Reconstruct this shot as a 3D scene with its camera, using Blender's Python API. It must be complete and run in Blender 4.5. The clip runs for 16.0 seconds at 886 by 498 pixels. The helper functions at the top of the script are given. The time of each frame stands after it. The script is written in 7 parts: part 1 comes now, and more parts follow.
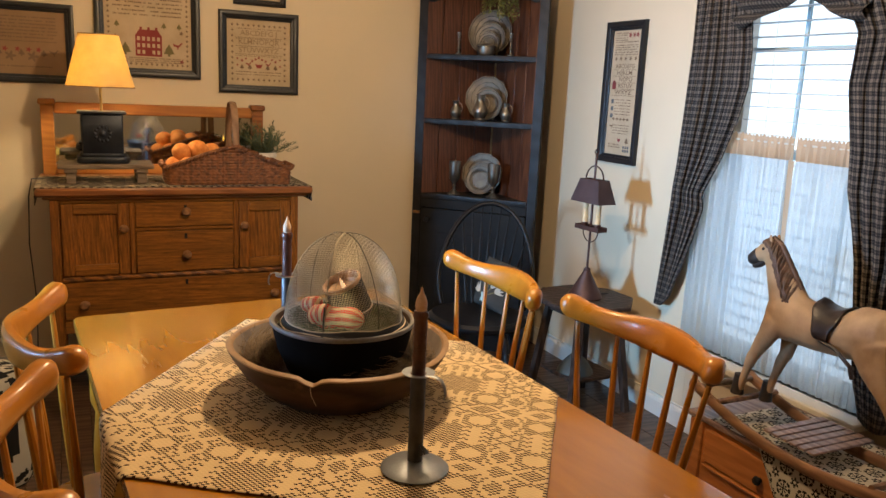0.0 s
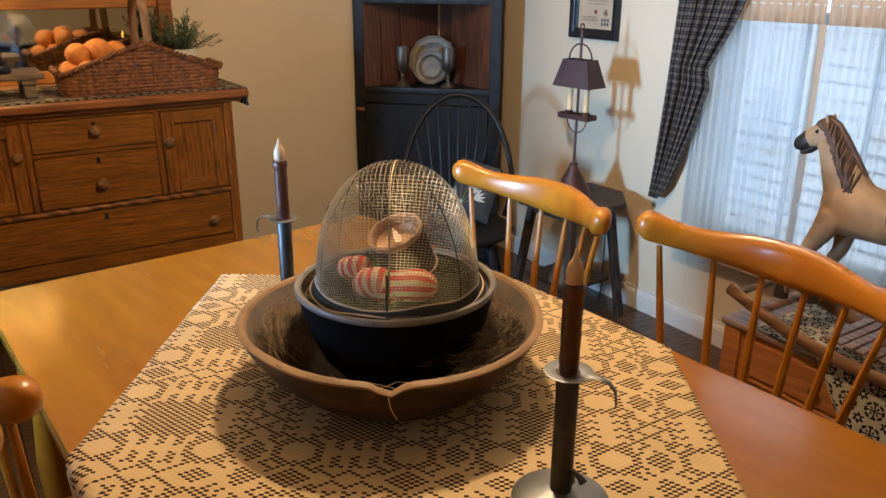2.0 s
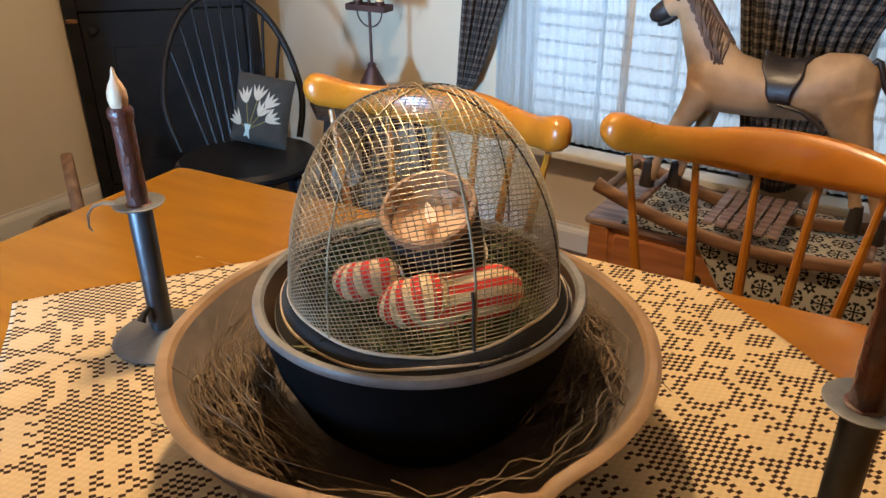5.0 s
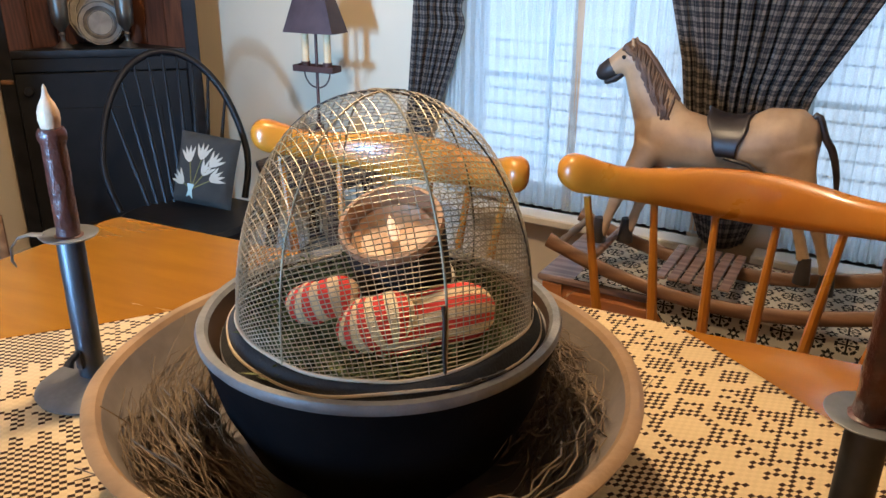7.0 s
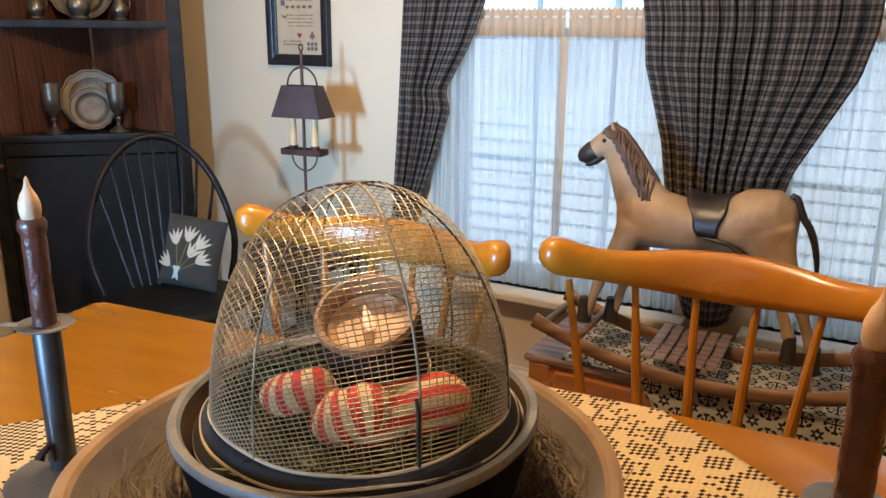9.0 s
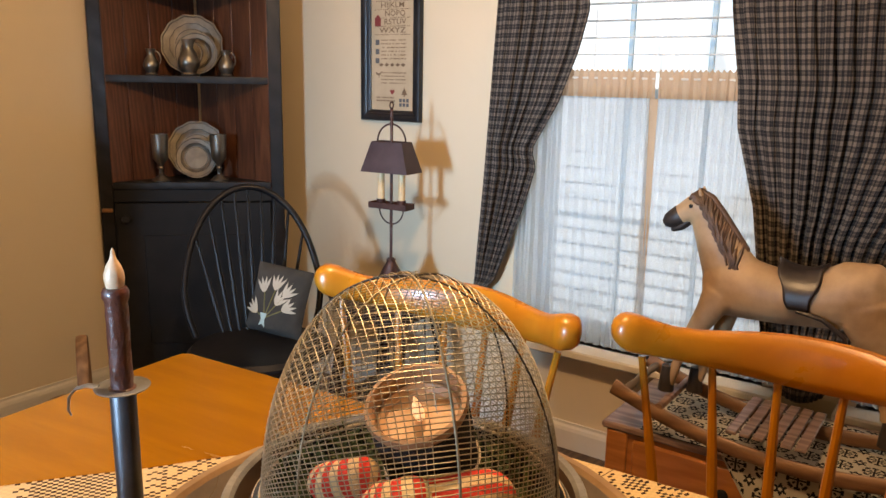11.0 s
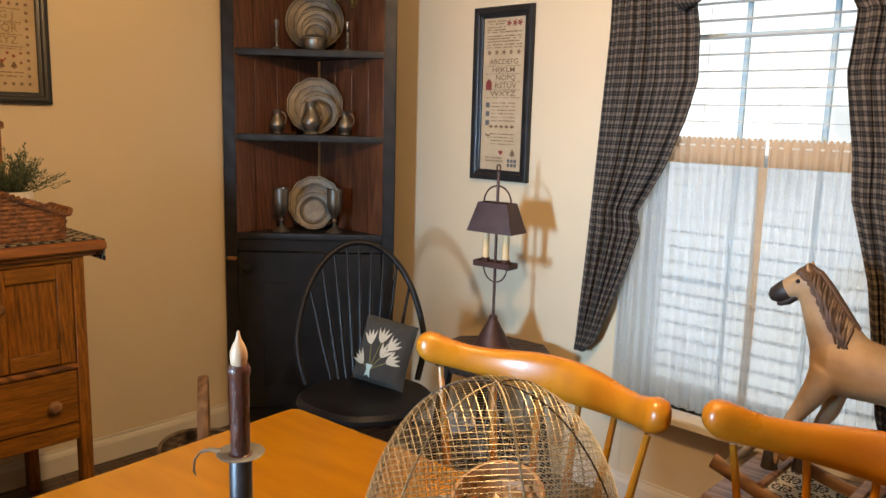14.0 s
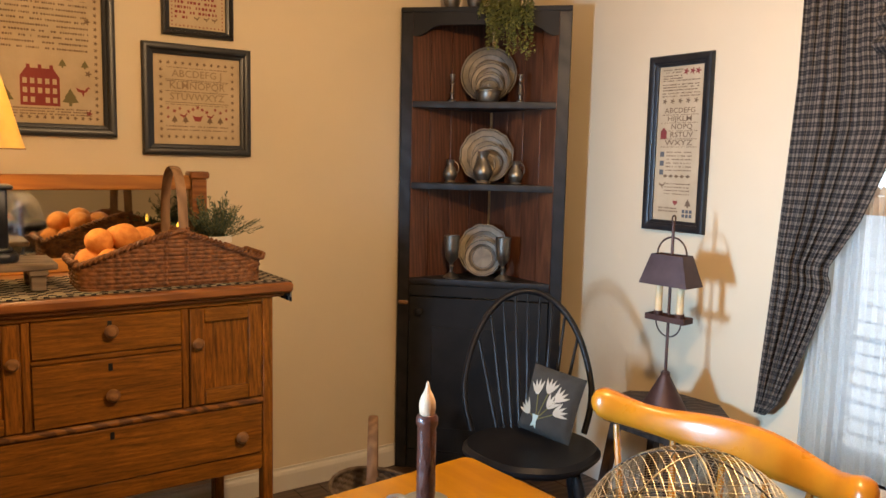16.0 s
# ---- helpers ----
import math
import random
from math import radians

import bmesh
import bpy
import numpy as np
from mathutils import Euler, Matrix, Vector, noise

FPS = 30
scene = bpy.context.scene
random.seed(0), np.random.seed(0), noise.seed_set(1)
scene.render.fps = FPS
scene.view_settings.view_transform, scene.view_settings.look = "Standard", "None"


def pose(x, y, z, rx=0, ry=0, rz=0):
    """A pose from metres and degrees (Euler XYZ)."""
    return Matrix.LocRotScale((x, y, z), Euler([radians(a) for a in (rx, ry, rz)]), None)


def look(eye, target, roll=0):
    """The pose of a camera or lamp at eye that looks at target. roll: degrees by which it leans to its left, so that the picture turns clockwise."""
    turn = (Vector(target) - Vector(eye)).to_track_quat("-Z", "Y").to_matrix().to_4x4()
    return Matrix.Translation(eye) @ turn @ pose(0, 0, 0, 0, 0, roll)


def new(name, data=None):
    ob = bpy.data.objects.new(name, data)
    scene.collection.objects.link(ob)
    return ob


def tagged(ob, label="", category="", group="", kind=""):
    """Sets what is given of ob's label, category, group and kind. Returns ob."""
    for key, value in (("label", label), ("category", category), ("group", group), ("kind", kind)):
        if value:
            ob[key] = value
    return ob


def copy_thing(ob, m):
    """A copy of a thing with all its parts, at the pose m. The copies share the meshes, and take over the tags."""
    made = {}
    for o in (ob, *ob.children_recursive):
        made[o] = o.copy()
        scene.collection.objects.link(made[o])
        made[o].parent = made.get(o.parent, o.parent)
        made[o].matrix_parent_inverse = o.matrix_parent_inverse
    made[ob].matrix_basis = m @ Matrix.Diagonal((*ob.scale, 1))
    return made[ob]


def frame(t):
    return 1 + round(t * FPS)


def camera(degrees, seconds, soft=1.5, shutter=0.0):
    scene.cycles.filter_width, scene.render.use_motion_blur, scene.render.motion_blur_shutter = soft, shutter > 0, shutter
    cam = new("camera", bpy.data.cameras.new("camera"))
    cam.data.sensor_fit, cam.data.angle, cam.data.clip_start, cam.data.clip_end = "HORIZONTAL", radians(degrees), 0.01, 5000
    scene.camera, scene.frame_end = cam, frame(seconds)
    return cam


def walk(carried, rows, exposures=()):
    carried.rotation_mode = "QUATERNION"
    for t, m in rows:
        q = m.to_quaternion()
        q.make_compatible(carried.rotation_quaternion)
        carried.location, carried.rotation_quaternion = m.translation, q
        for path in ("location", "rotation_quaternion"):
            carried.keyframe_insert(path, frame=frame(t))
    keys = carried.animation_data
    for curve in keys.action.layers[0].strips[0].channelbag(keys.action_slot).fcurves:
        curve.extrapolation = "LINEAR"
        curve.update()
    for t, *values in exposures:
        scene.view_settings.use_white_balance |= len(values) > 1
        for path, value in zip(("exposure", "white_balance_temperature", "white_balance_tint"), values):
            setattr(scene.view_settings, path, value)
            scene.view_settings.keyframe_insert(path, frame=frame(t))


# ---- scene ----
cam = camera(59.4, 16.0)
# seconds, stops, kelvin, tint of the clip's own camera
EXPOSURES = [(0, -0.3, 6200, 13), (2, -0.37, 6150, 14), (4, -0.34, 6150, 14), (6.3, -0.22, 5600, 12), (7, -0.18, 5550, 12), (8.2, -0.2, 5700, 12), (10.4, -0.35, 7350, 19), (12.5, -0.36, 7700, 20), (14.5, -0.31, 7800, 17), (16, -0.12, 7350, 19)]
PATH = [
    (0, (0.21, -0.209, 1.426), (1.054, 1.559, 1.023), 2.7),
    (0.5, (0.189, -0.055, 1.431), (1.055, 1.69, 0.98), 2.2),
    (1, (0.146, 0.111, 1.43), (1.063, 1.813, 0.917), 1.6),
    (1.5, (0.129, 0.234, 1.409), (1.104, 1.877, 0.817), 1.0),
    (2, (0.161, 0.369, 1.384), (1.2, 1.938, 0.709), 0.3),
    (2.5, (0.205, 0.515, 1.365), (1.313, 1.998, 0.608), -0.5),
    (3, (0.207, 0.604, 1.357), (1.365, 2.0, 0.514), -1.2),
    (3.5, (0.199, 0.743, 1.35), (1.507, 1.965, 0.458), -2.3),
    (4, (0.189, 0.864, 1.334), (1.597, 1.929, 0.395), -1.9),
    (6.5, (0.214, 1.002, 1.231), (1.792, 1.911, 0.405), 1.3),
    (7, (0.213, 1.001, 1.224), (1.841, 1.907, 0.498), 0.8),
    (7.5, (0.214, 0.999, 1.228), (1.889, 1.889, 0.594), 0.4),
    (8, (0.205, 0.999, 1.231), (1.918, 1.857, 0.654), 0.7),
    (10.5, (0.243, 0.971, 1.258), (1.865, 2.049, 0.804), 1.1),
    (11, (0.238, 0.968, 1.275), (1.832, 2.097, 0.845), 1.1),
    (11.5, (0.228, 0.959, 1.296), (1.797, 2.129, 0.883), 1.1),
    (12, (0.213, 0.944, 1.324), (1.763, 2.144, 0.924), 1.1),
    (12.5, (0.211, 0.937, 1.332), (1.743, 2.161, 0.941), 1.1),
    (13, (0.208, 0.928, 1.338), (1.719, 2.181, 0.958), 1.3),
    (13.5, (0.206, 0.919, 1.345), (1.686, 2.215, 0.985), 1.4),
    (14, (0.202, 0.919, 1.35), (1.633, 2.276, 1.017), 1.5),
    (14.5, (0.196, 0.922, 1.354), (1.567, 2.347, 1.054), 1.5),
    (15, (0.184, 0.921, 1.36), (1.473, 2.426, 1.09), 1.4),
    (15.5, (0.176, 0.931, 1.363), (1.381, 2.509, 1.118), 1.4),
    (16, (0.168, 0.934, 1.366), (1.296, 2.569, 1.137), 1.3),
]
walk(cam, [(t, look(eye, target, roll)) for t, eye, target, roll in PATH], EXPOSURES)

FL = -0.03          # floor level; table top lies at 0.75
WX, WY = 2.64, 3.88  # east wall (windows) and north wall (sideboard)
WEST, SOUTH, CEIL = -1.35, -2.3, 2.42

# ---- light ----
world = bpy.data.worlds.new("world")
world.use_nodes = True
scene.world = world
wn = world.node_tree
sky = wn.nodes.new("ShaderNodeTexSky")
sky.sky_type, sky.sun_disc = "NISHITA", False
sky.sun_elevation, sky.sun_rotation = radians(38), radians(200)
wn.links.new(sky.outputs[0], wn.nodes["Background"].inputs[0])
wn.nodes["Background"].inputs[1].default_value = 0.08

sun = new("sun", bpy.data.lights.new("sun", "SUN"))
sun.data.energy, sun.data.angle, sun.data.color = 2.0, radians(0.6), (1.0, 0.95, 0.88)
sun.matrix_world = look((-3, -8, 7), (0, 0, 0))

west_sky = new("west_sky_light", bpy.data.lights.new("west_sky_light", "AREA"))
west_sky.data.shape, west_sky.data.size, west_sky.data.size_y = "RECTANGLE", 0.26, 0.42
west_sky.data.energy, west_sky.data.color = 23.5, (0.34, 0.64, 1.0)
west_sky.data.spread = radians(58)
west_sky.matrix_world = look((WEST + 0.03, 2.03, 1.18), (WEST + 1, 2.09, 1.16))

bulb = new("ceiling_bulb", bpy.data.lights.new("ceiling_bulb", "POINT"))
bulb.data.energy, bulb.data.color, bulb.data.shadow_soft_size = 100.0, (1.0, 0.69, 0.37), 0.06
bulb.location = (1.03, 1.70, 2.08)
lamp_bulb = new("lamp_bulb", bpy.data.lights.new("lamp_bulb", "POINT"))
lamp_bulb.data.energy, lamp_bulb.data.color, lamp_bulb.data.shadow_soft_size = 13.0, (1.0, 0.79, 0.44), 0.03
lamp_bulb.location = (0.316, 3.5, 1.46)


# ---- materials ----
def nodes_of(name):
    m = bpy.data.materials.new(name)
    m.use_nodes = True
    t = m.node_tree
    b = t.nodes["Principled BSDF"]
    return m, t, b


def add(t, kind, **kw):
    n = t.nodes.new(kind)
    for k, v in kw.items():
        n.inputs[k.replace("_", " ")].default_value = v
    return n


def coords(t, scale=(1, 1, 1), which="Object", rot=(0, 0, 0)):
    tc, mp = t.nodes.new("ShaderNodeTexCoord"), t.nodes.new("ShaderNodeMapping")
    mp.inputs["Scale"].default_value = scale
    mp.inputs["Rotation"].default_value = rot
    t.links.new(tc.outputs[which], mp.inputs[0])
    return mp.outputs[0]


def mixc(t, fac, a, b, mode="MIX"):
    n = t.nodes.new("ShaderNodeMix")
    n.data_type, n.blend_type = "RGBA", mode
    for k, v in ((0, fac), (6, a), (7, b)):
        if isinstance(v, (int, float)):
            n.inputs[k].default_value = v
        elif isinstance(v, tuple):
            n.inputs[k].default_value = (*v, 1)
        else:
            t.links.new(v, n.inputs[k])
    return n.outputs[2]


def ramp(t, fac, lo, hi):
    n = t.nodes.new("ShaderNodeMapRange")
    n.inputs[1].default_value, n.inputs[2].default_value = lo, hi
    t.links.new(fac, n.inputs[0])
    return n.outputs[0]


def calc(t, op, a, b=None):
    n = t.nodes.new("ShaderNodeMath")
    n.operation = op
    for k, v in ((0, a), (1, b)):
        if v is None:
            continue
        if isinstance(v, (int, float)):
            n.inputs[k].default_value = v
        else:
            t.links.new(v, n.inputs[k])
    return n.outputs[0]


def bump(t, b, height, strength=0.2, distance=0.002):
    n = t.nodes.new("ShaderNodeBump")
    n.inputs["Strength"].default_value, n.inputs["Distance"].default_value = strength, distance
    t.links.new(height, n.inputs["Height"])
    t.links.new(n.outputs[0], b.inputs["Normal"])


def noise_of(t, vec, scale, detail=4.0, rough=0.55, distortion=0.0):
    n = add(t, "ShaderNodeTexNoise", Scale=scale, Detail=detail, Roughness=rough, Distortion=distortion)
    t.links.new(vec, n.inputs["Vector"])
    return n.outputs[0]


def plain(name, c1, c2, rough=0.6, metal=0.0, scale=6.0, fine=90.0, bmp=0.15, coat=0.0, spread=(0.35, 0.65), rvar=0.12, spec=0.5):
    """A surface of two close colours: broad patches and fine grain, with a light relief."""
    m, t, b = nodes_of(name)
    v = coords(t)
    big, small = noise_of(t, v, scale), noise_of(t, v, fine, 3)
    c = mixc(t, ramp(t, big, *spread), c1, c2)
    c = mixc(t, 0.25, c, mixc(t, small, c1, c2))
    t.links.new(c, b.inputs["Base Color"])
    r = t.nodes.new("ShaderNodeMapRange")
    r.inputs[3].default_value, r.inputs[4].default_value = rough - rvar, rough + rvar
    t.links.new(big, r.inputs[0])
    t.links.new(r.outputs[0], b.inputs["Roughness"])
    b.inputs["Metallic"].default_value, b.inputs["Coat Weight"].default_value = metal, coat
    b.inputs["Specular IOR Level"].default_value = spec
    b.inputs["Coat Roughness"].default_value = 0.12
    bump(t, b, small, bmp)
    return m


def wood(name, dark, light, grain=(3, 40, 40), rough=0.4, coat=0.0, ring=0.6, bmp=0.12, per_piece=0.0, wear=None, waves=4.0, spec=0.5, pore=0.12, sharp=0.28):
    """Wood with long grain: the small factor of grain lies along the board."""
    m, t, b = nodes_of(name)
    v = coords(t, grain)
    if per_piece:
        info = t.nodes.new("ShaderNodeObjectInfo")
        sh = t.nodes.new("ShaderNodeVectorMath")
        t.links.new(v, sh.inputs[0])
        big = calc(t, "MULTIPLY", info.outputs["Random"], 50.0)
        t.links.new(big, sh.inputs[1])
        v = sh.outputs[0]
    fib, soft = noise_of(t, v, 1.6, 8, 0.62, 0.4), noise_of(t, v, 0.25, 3)
    wv = add(t, "ShaderNodeTexWave", Scale=0.16 * waves, Distortion=11.0, Detail=4.0)
    wv.inputs["Detail Scale"].default_value = 0.8
    wv.bands_direction = "DIAGONAL"
    t.links.new(v, wv.inputs[0])
    f = calc(t, "ADD", calc(t, "MULTIPLY", fib, 1.0 - ring * 0.6), calc(t, "MULTIPLY", wv.outputs[1], ring * 0.6))
    f = ramp(t, f, 0.5 - sharp, 0.5 + sharp)
    c = mixc(t, f, dark, light)
    c = mixc(t, calc(t, "MULTIPLY", ramp(t, soft, 0.35, 0.75), 0.35), c, dark)
    pores = noise_of(t, v, 9.0, 2, 0.5)
    c = mixc(t, calc(t, "MULTIPLY", ramp(t, pores, 0.54, 0.66), pore), c, dark)
    if per_piece:
        c = mixc(t, calc(t, "MULTIPLY", info.outputs["Random"], per_piece), c, dark)
    if wear:
        wn_ = noise_of(t, coords(t), 9.0, 8, 0.7)
        c = mixc(t, ramp(t, wn_, 0.62, 0.72), c, wear)
    t.links.new(c, b.inputs["Base Color"])
    r = t.nodes.new("ShaderNodeMapRange")
    r.inputs[3].default_value, r.inputs[4].default_value = rough + 0.1, rough - 0.06
    t.links.new(f, r.inputs[0])
    t.links.new(r.outputs[0], b.inputs["Roughness"])
    b.inputs["Specular IOR Level"].default_value = spec
    b.inputs["Coat Weight"].default_value, b.inputs["Coat Roughness"].default_value = coat, 0.14
    bump(t, b, fib, bmp, 0.001)
    return m


def glow(name, colour, strength):
    m, t, b = nodes_of(name)
    b.inputs["Base Color"].default_value = (*colour, 1)
    b.inputs["Emission Color"].default_value, b.inputs["Emission Strength"].default_value = (*colour, 1), strength
    return m


def woven(name, dark, light, attr="pattern", rough=0.9):
    """Cloth whose figured weft is carried by the mesh, thread by thread."""
    m, t, b = nodes_of(name)
    a = t.nodes.new("ShaderNodeAttribute")
    a.attribute_name = attr
    v = coords(t)
    n, fine = noise_of(t, v, 12), noise_of(t, v, 900, 2)
    lt = mixc(t, ramp(t, n, 0.3, 0.7), light, tuple(x * 0.86 for x in light))
    lt = mixc(t, calc(t, "MULTIPLY", fine, 0.35), lt, tuple(x * 0.7 for x in light))
    c = mixc(t, a.outputs["Fac"], lt, dark)
    t.links.new(c, b.inputs["Base Color"])
    b.inputs["Roughness"].default_value = rough
    b.inputs["Specular IOR Level"].default_value = 0.1
    bump(t, b, calc(t, "ADD", fine, calc(t, "MULTIPLY", a.outputs["Fac"], 1.2)), 0.5, 0.0015)
    return m


def gingham(name, dark, light, period):
    """Checked cotton in cloth coordinates, metres."""
    m, t, b = nodes_of(name)
    uv = t.nodes.new("ShaderNodeUVMap")
    uv.uv_map = "cloth"
    sp = t.nodes.new("ShaderNodeSeparateXYZ")
    t.links.new(uv.outputs[0], sp.inputs[0])
    def band(axis):
        f = calc(t, "FRACT", calc(t, "DIVIDE", sp.outputs[axis], period))
        wide = calc(t, "LESS_THAN", f, 0.42)
        thin = calc(t, "MULTIPLY", calc(t, "GREATER_THAN", f, 0.66), calc(t, "LESS_THAN", f, 0.76))
        return calc(t, "MAXIMUM", wide, calc(t, "MULTIPLY", thin, 0.45))
    f = calc(t, "MULTIPLY", calc(t, "ADD", band(0), band(1)), 0.5)
    f = calc(t, "POWER", f, 1.7)
    n = noise_of(t, coords(t), 700, 2)
    f = calc(t, "MULTIPLY", f, calc(t, "ADD", 0.75, calc(t, "MULTIPLY", n, 0.5)))
    c = mixc(t, f, dark, light)
    t.links.new(c, b.inputs["Base Color"])
    b.inputs["Roughness"].default_value = 0.9
    tr = t.nodes.new("ShaderNodeBsdfTranslucent")
    t.links.new(c, tr.inputs[0])
    mx = t.nodes.new("ShaderNodeMixShader")
    mx.inputs[0].default_value = 0.18
    t.links.new(b.outputs[0], mx.inputs[1])
    t.links.new(tr.outputs[0], mx.inputs[2])
    t.links.new(mx.outputs[0], t.nodes["Material Output"].inputs[0])
    bump(t, b, n, 0.3, 0.001)
    return m


def sheer(name, colour, clear, trans=0.75):
    m, t, b = nodes_of(name)
    v = coords(t, (1, 1, 1))
    n = noise_of(t, v, 500, 2)
    b.inputs["Base Color"].default_value = (*colour, 1)
    b.inputs["Roughness"].default_value = 0.9
    tl, tp = t.nodes.new("ShaderNodeBsdfTranslucent"), t.nodes.new("ShaderNodeBsdfTransparent")
    tl.inputs[0].default_value = (*colour, 1)
    m1, m2 = t.nodes.new("ShaderNodeMixShader"), t.nodes.new("ShaderNodeMixShader")
    m1.inputs[0].default_value = trans
    t.links.new(b.outputs[0], m1.inputs[1])
    t.links.new(tl.outputs[0], m1.inputs[2])
    t.links.new(calc(t, "MULTIPLY", ramp(t, n, 0.25, 0.75), clear * 2), m2.inputs[0])
    t.links.new(m1.outputs[0], m2.inputs[1])
    t.links.new(tp.outputs[0], m2.inputs[2])
    t.links.new(m2.outputs[0], t.nodes["Material Output"].inputs[0])
    return m


WALL = plain("cream_wall_paint", (0.67, 0.565, 0.40), (0.71, 0.60, 0.43), 0.75, scale=2.0, fine=220, bmp=0.12)
CEILING = plain("white_ceiling_paint", (0.74, 0.72, 0.68), (0.8, 0.78, 0.74), 0.85, scale=2, fine=300, bmp=0.2)
TRIM = plain("white_trim_paint", (0.66, 0.62, 0.54), (0.72, 0.68, 0.6), 0.45, scale=5, fine=60, bmp=0.05)
PLANK = wood("dark_floor_board", (0.035, 0.018, 0.01), (0.14, 0.075, 0.04), (2, 26, 26), 0.35, 0.2, per_piece=0.5)
GROUND = plain("grout_dark", (0.02, 0.012, 0.008), (0.03, 0.02, 0.012), 0.8)
MAPLE = wood("orange_maple_varnish", (0.285, 0.103, 0.0035), (0.4, 0.167, 0.007), (14, 2, 14), 0.2, 0.8, ring=0.2, bmp=0.03, spec=0.6)
MAPLE_V = wood("orange_maple_chair", (0.37, 0.126, 0.007), (0.5, 0.2, 0.014), (9, 3, 9), 0.3, 0.25, ring=0.25, bmp=0.03)
OAK = wood("quartered_oak", (0.085, 0.028, 0.0035), (0.38, 0.142, 0.017), (5, 50, 75), 0.46, 0.0, spec=0.3, ring=0.14, bmp=0.15, waves=3.0, pore=0.6, sharp=0.22)
OAK_ROPE = wood("striped_oak_moulding", (0.10, 0.034, 0.006), (0.27, 0.10, 0.016), (38, 38, 38), 0.5, ring=1.3, bmp=0.1, waves=1.5, sharp=0.16)
OAK_V = wood("oak_upright", (0.085, 0.028, 0.0035), (0.38, 0.136, 0.017), (55, 55, 5), 0.46, 0.0, spec=0.3, ring=0.2, bmp=0.15, pore=0.6, sharp=0.2)
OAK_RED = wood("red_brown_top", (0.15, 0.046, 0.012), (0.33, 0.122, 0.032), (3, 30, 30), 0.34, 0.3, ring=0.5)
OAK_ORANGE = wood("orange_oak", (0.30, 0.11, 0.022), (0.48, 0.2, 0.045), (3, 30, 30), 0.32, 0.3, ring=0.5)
KNOB = wood("turned_knob_wood", (0.16, 0.07, 0.025), (0.32, 0.155, 0.06), (20, 20, 20), 0.32, 0.3)
BLACK = plain("worn_black_paint", (0.009, 0.009, 0.0095), (0.02, 0.02, 0.0205), 0.55, scale=7, fine=60, bmp=0.1, spec=0.2)
BLACK_GLOSS = plain("glossy_black_paint", (0.005, 0.005, 0.006), (0.014, 0.014, 0.015), 0.4, scale=12, fine=60, bmp=0.1, spec=0.2)
BLACK_WORN = wood("worn_black_over_wood", (0.008, 0.008, 0.009), (0.02, 0.02, 0.022), (8, 8, 8), 0.42, wear=(0.09, 0.045, 0.022), bmp=0.1, spec=0.3)
PINE = wood("red_stained_pine", (0.05, 0.017, 0.009), (0.2, 0.078, 0.038), (34, 34, 3), 0.45, 0.05, ring=0.4, per_piece=0.45, pore=0.45, sharp=0.26)
PEWTER = plain("pewter", (0.19, 0.175, 0.15), (0.33, 0.3, 0.26), 0.38, 0.95, scale=14, fine=120, bmp=0.12, rvar=0.12)
PEWTER_DULL = plain("dull_pewter_plate", (0.11, 0.098, 0.08), (0.23, 0.2, 0.16), 0.52, 0.8, scale=16, fine=90, bmp=0.3, rvar=0.1)
PATINA = plain("dark_groove_patina", (0.03, 0.026, 0.022), (0.06, 0.05, 0.042), 0.6, 0.4, scale=30)
TIN = plain("blackened_tin", (0.045, 0.047, 0.05), (0.08, 0.082, 0.088), 0.42, 0.7, scale=22, fine=200, bmp=0.1)
TIN_GREY = plain("grey_tin", (0.17, 0.18, 0.19), (0.27, 0.28, 0.29), 0.45, 0.75, scale=25, fine=200, bmp=0.1)
RUST = plain("rusted_brown_tin", (0.06, 0.028, 0.022), (0.11, 0.05, 0.04), 0.5, 0.4, scale=15, fine=150, bmp=0.12)
WAX = plain("burgundy_grubby_wax", (0.032, 0.009, 0.008), (0.115, 0.036, 0.022), 0.34, scale=55, fine=260, bmp=0.6, coat=0.4, spread=(0.3, 0.75))
IVORY = plain("ivory_wax", (0.72, 0.5, 0.26), (0.82, 0.62, 0.36), 0.5, scale=30, fine=100, bmp=0.1)
BOWL = wood("dark_turned_bowl", (0.028, 0.016, 0.009), (0.095, 0.054, 0.03), (5, 5, 18), 0.55, bmp=0.3, wear=(0.13, 0.08, 0.045), spec=0.25)
BOWL_IN = plain("grey_worn_bowl_inside", (0.1, 0.078, 0.06), (0.26, 0.21, 0.165), 0.48, scale=14, fine=60, bmp=0.3, spread=(0.3, 0.7))
RIM = plain("tan_bowl_rim", (0.19, 0.11, 0.05), (0.33, 0.2, 0.095), 0.55, scale=20, fine=120, bmp=0.3)
BLACKBOWL = plain("black_bowl_paint", (0.005, 0.005, 0.006), (0.011, 0.01, 0.01), 0.68, scale=9, fine=80, bmp=0.2, spec=0.03)
GREYRIM = plain("grey_bowl_rim", (0.1, 0.096, 0.09), (0.23, 0.22, 0.205), 0.42, scale=22, fine=150, bmp=0.35)
TWIG = plain("dry_twigs", (0.06, 0.04, 0.023), (0.25, 0.175, 0.1), 0.85, scale=30, fine=200)
WIRE = plain("aged_brass_wire", (0.22, 0.185, 0.12), (0.4, 0.34, 0.22), 0.5, 0.5, scale=30, fine=200, bmp=0.05)
WIRE_MESH = plain("bright_aged_wire", (0.3, 0.265, 0.19), (0.54, 0.48, 0.35), 0.46, 0.7, scale=30, fine=200, bmp=0.05)
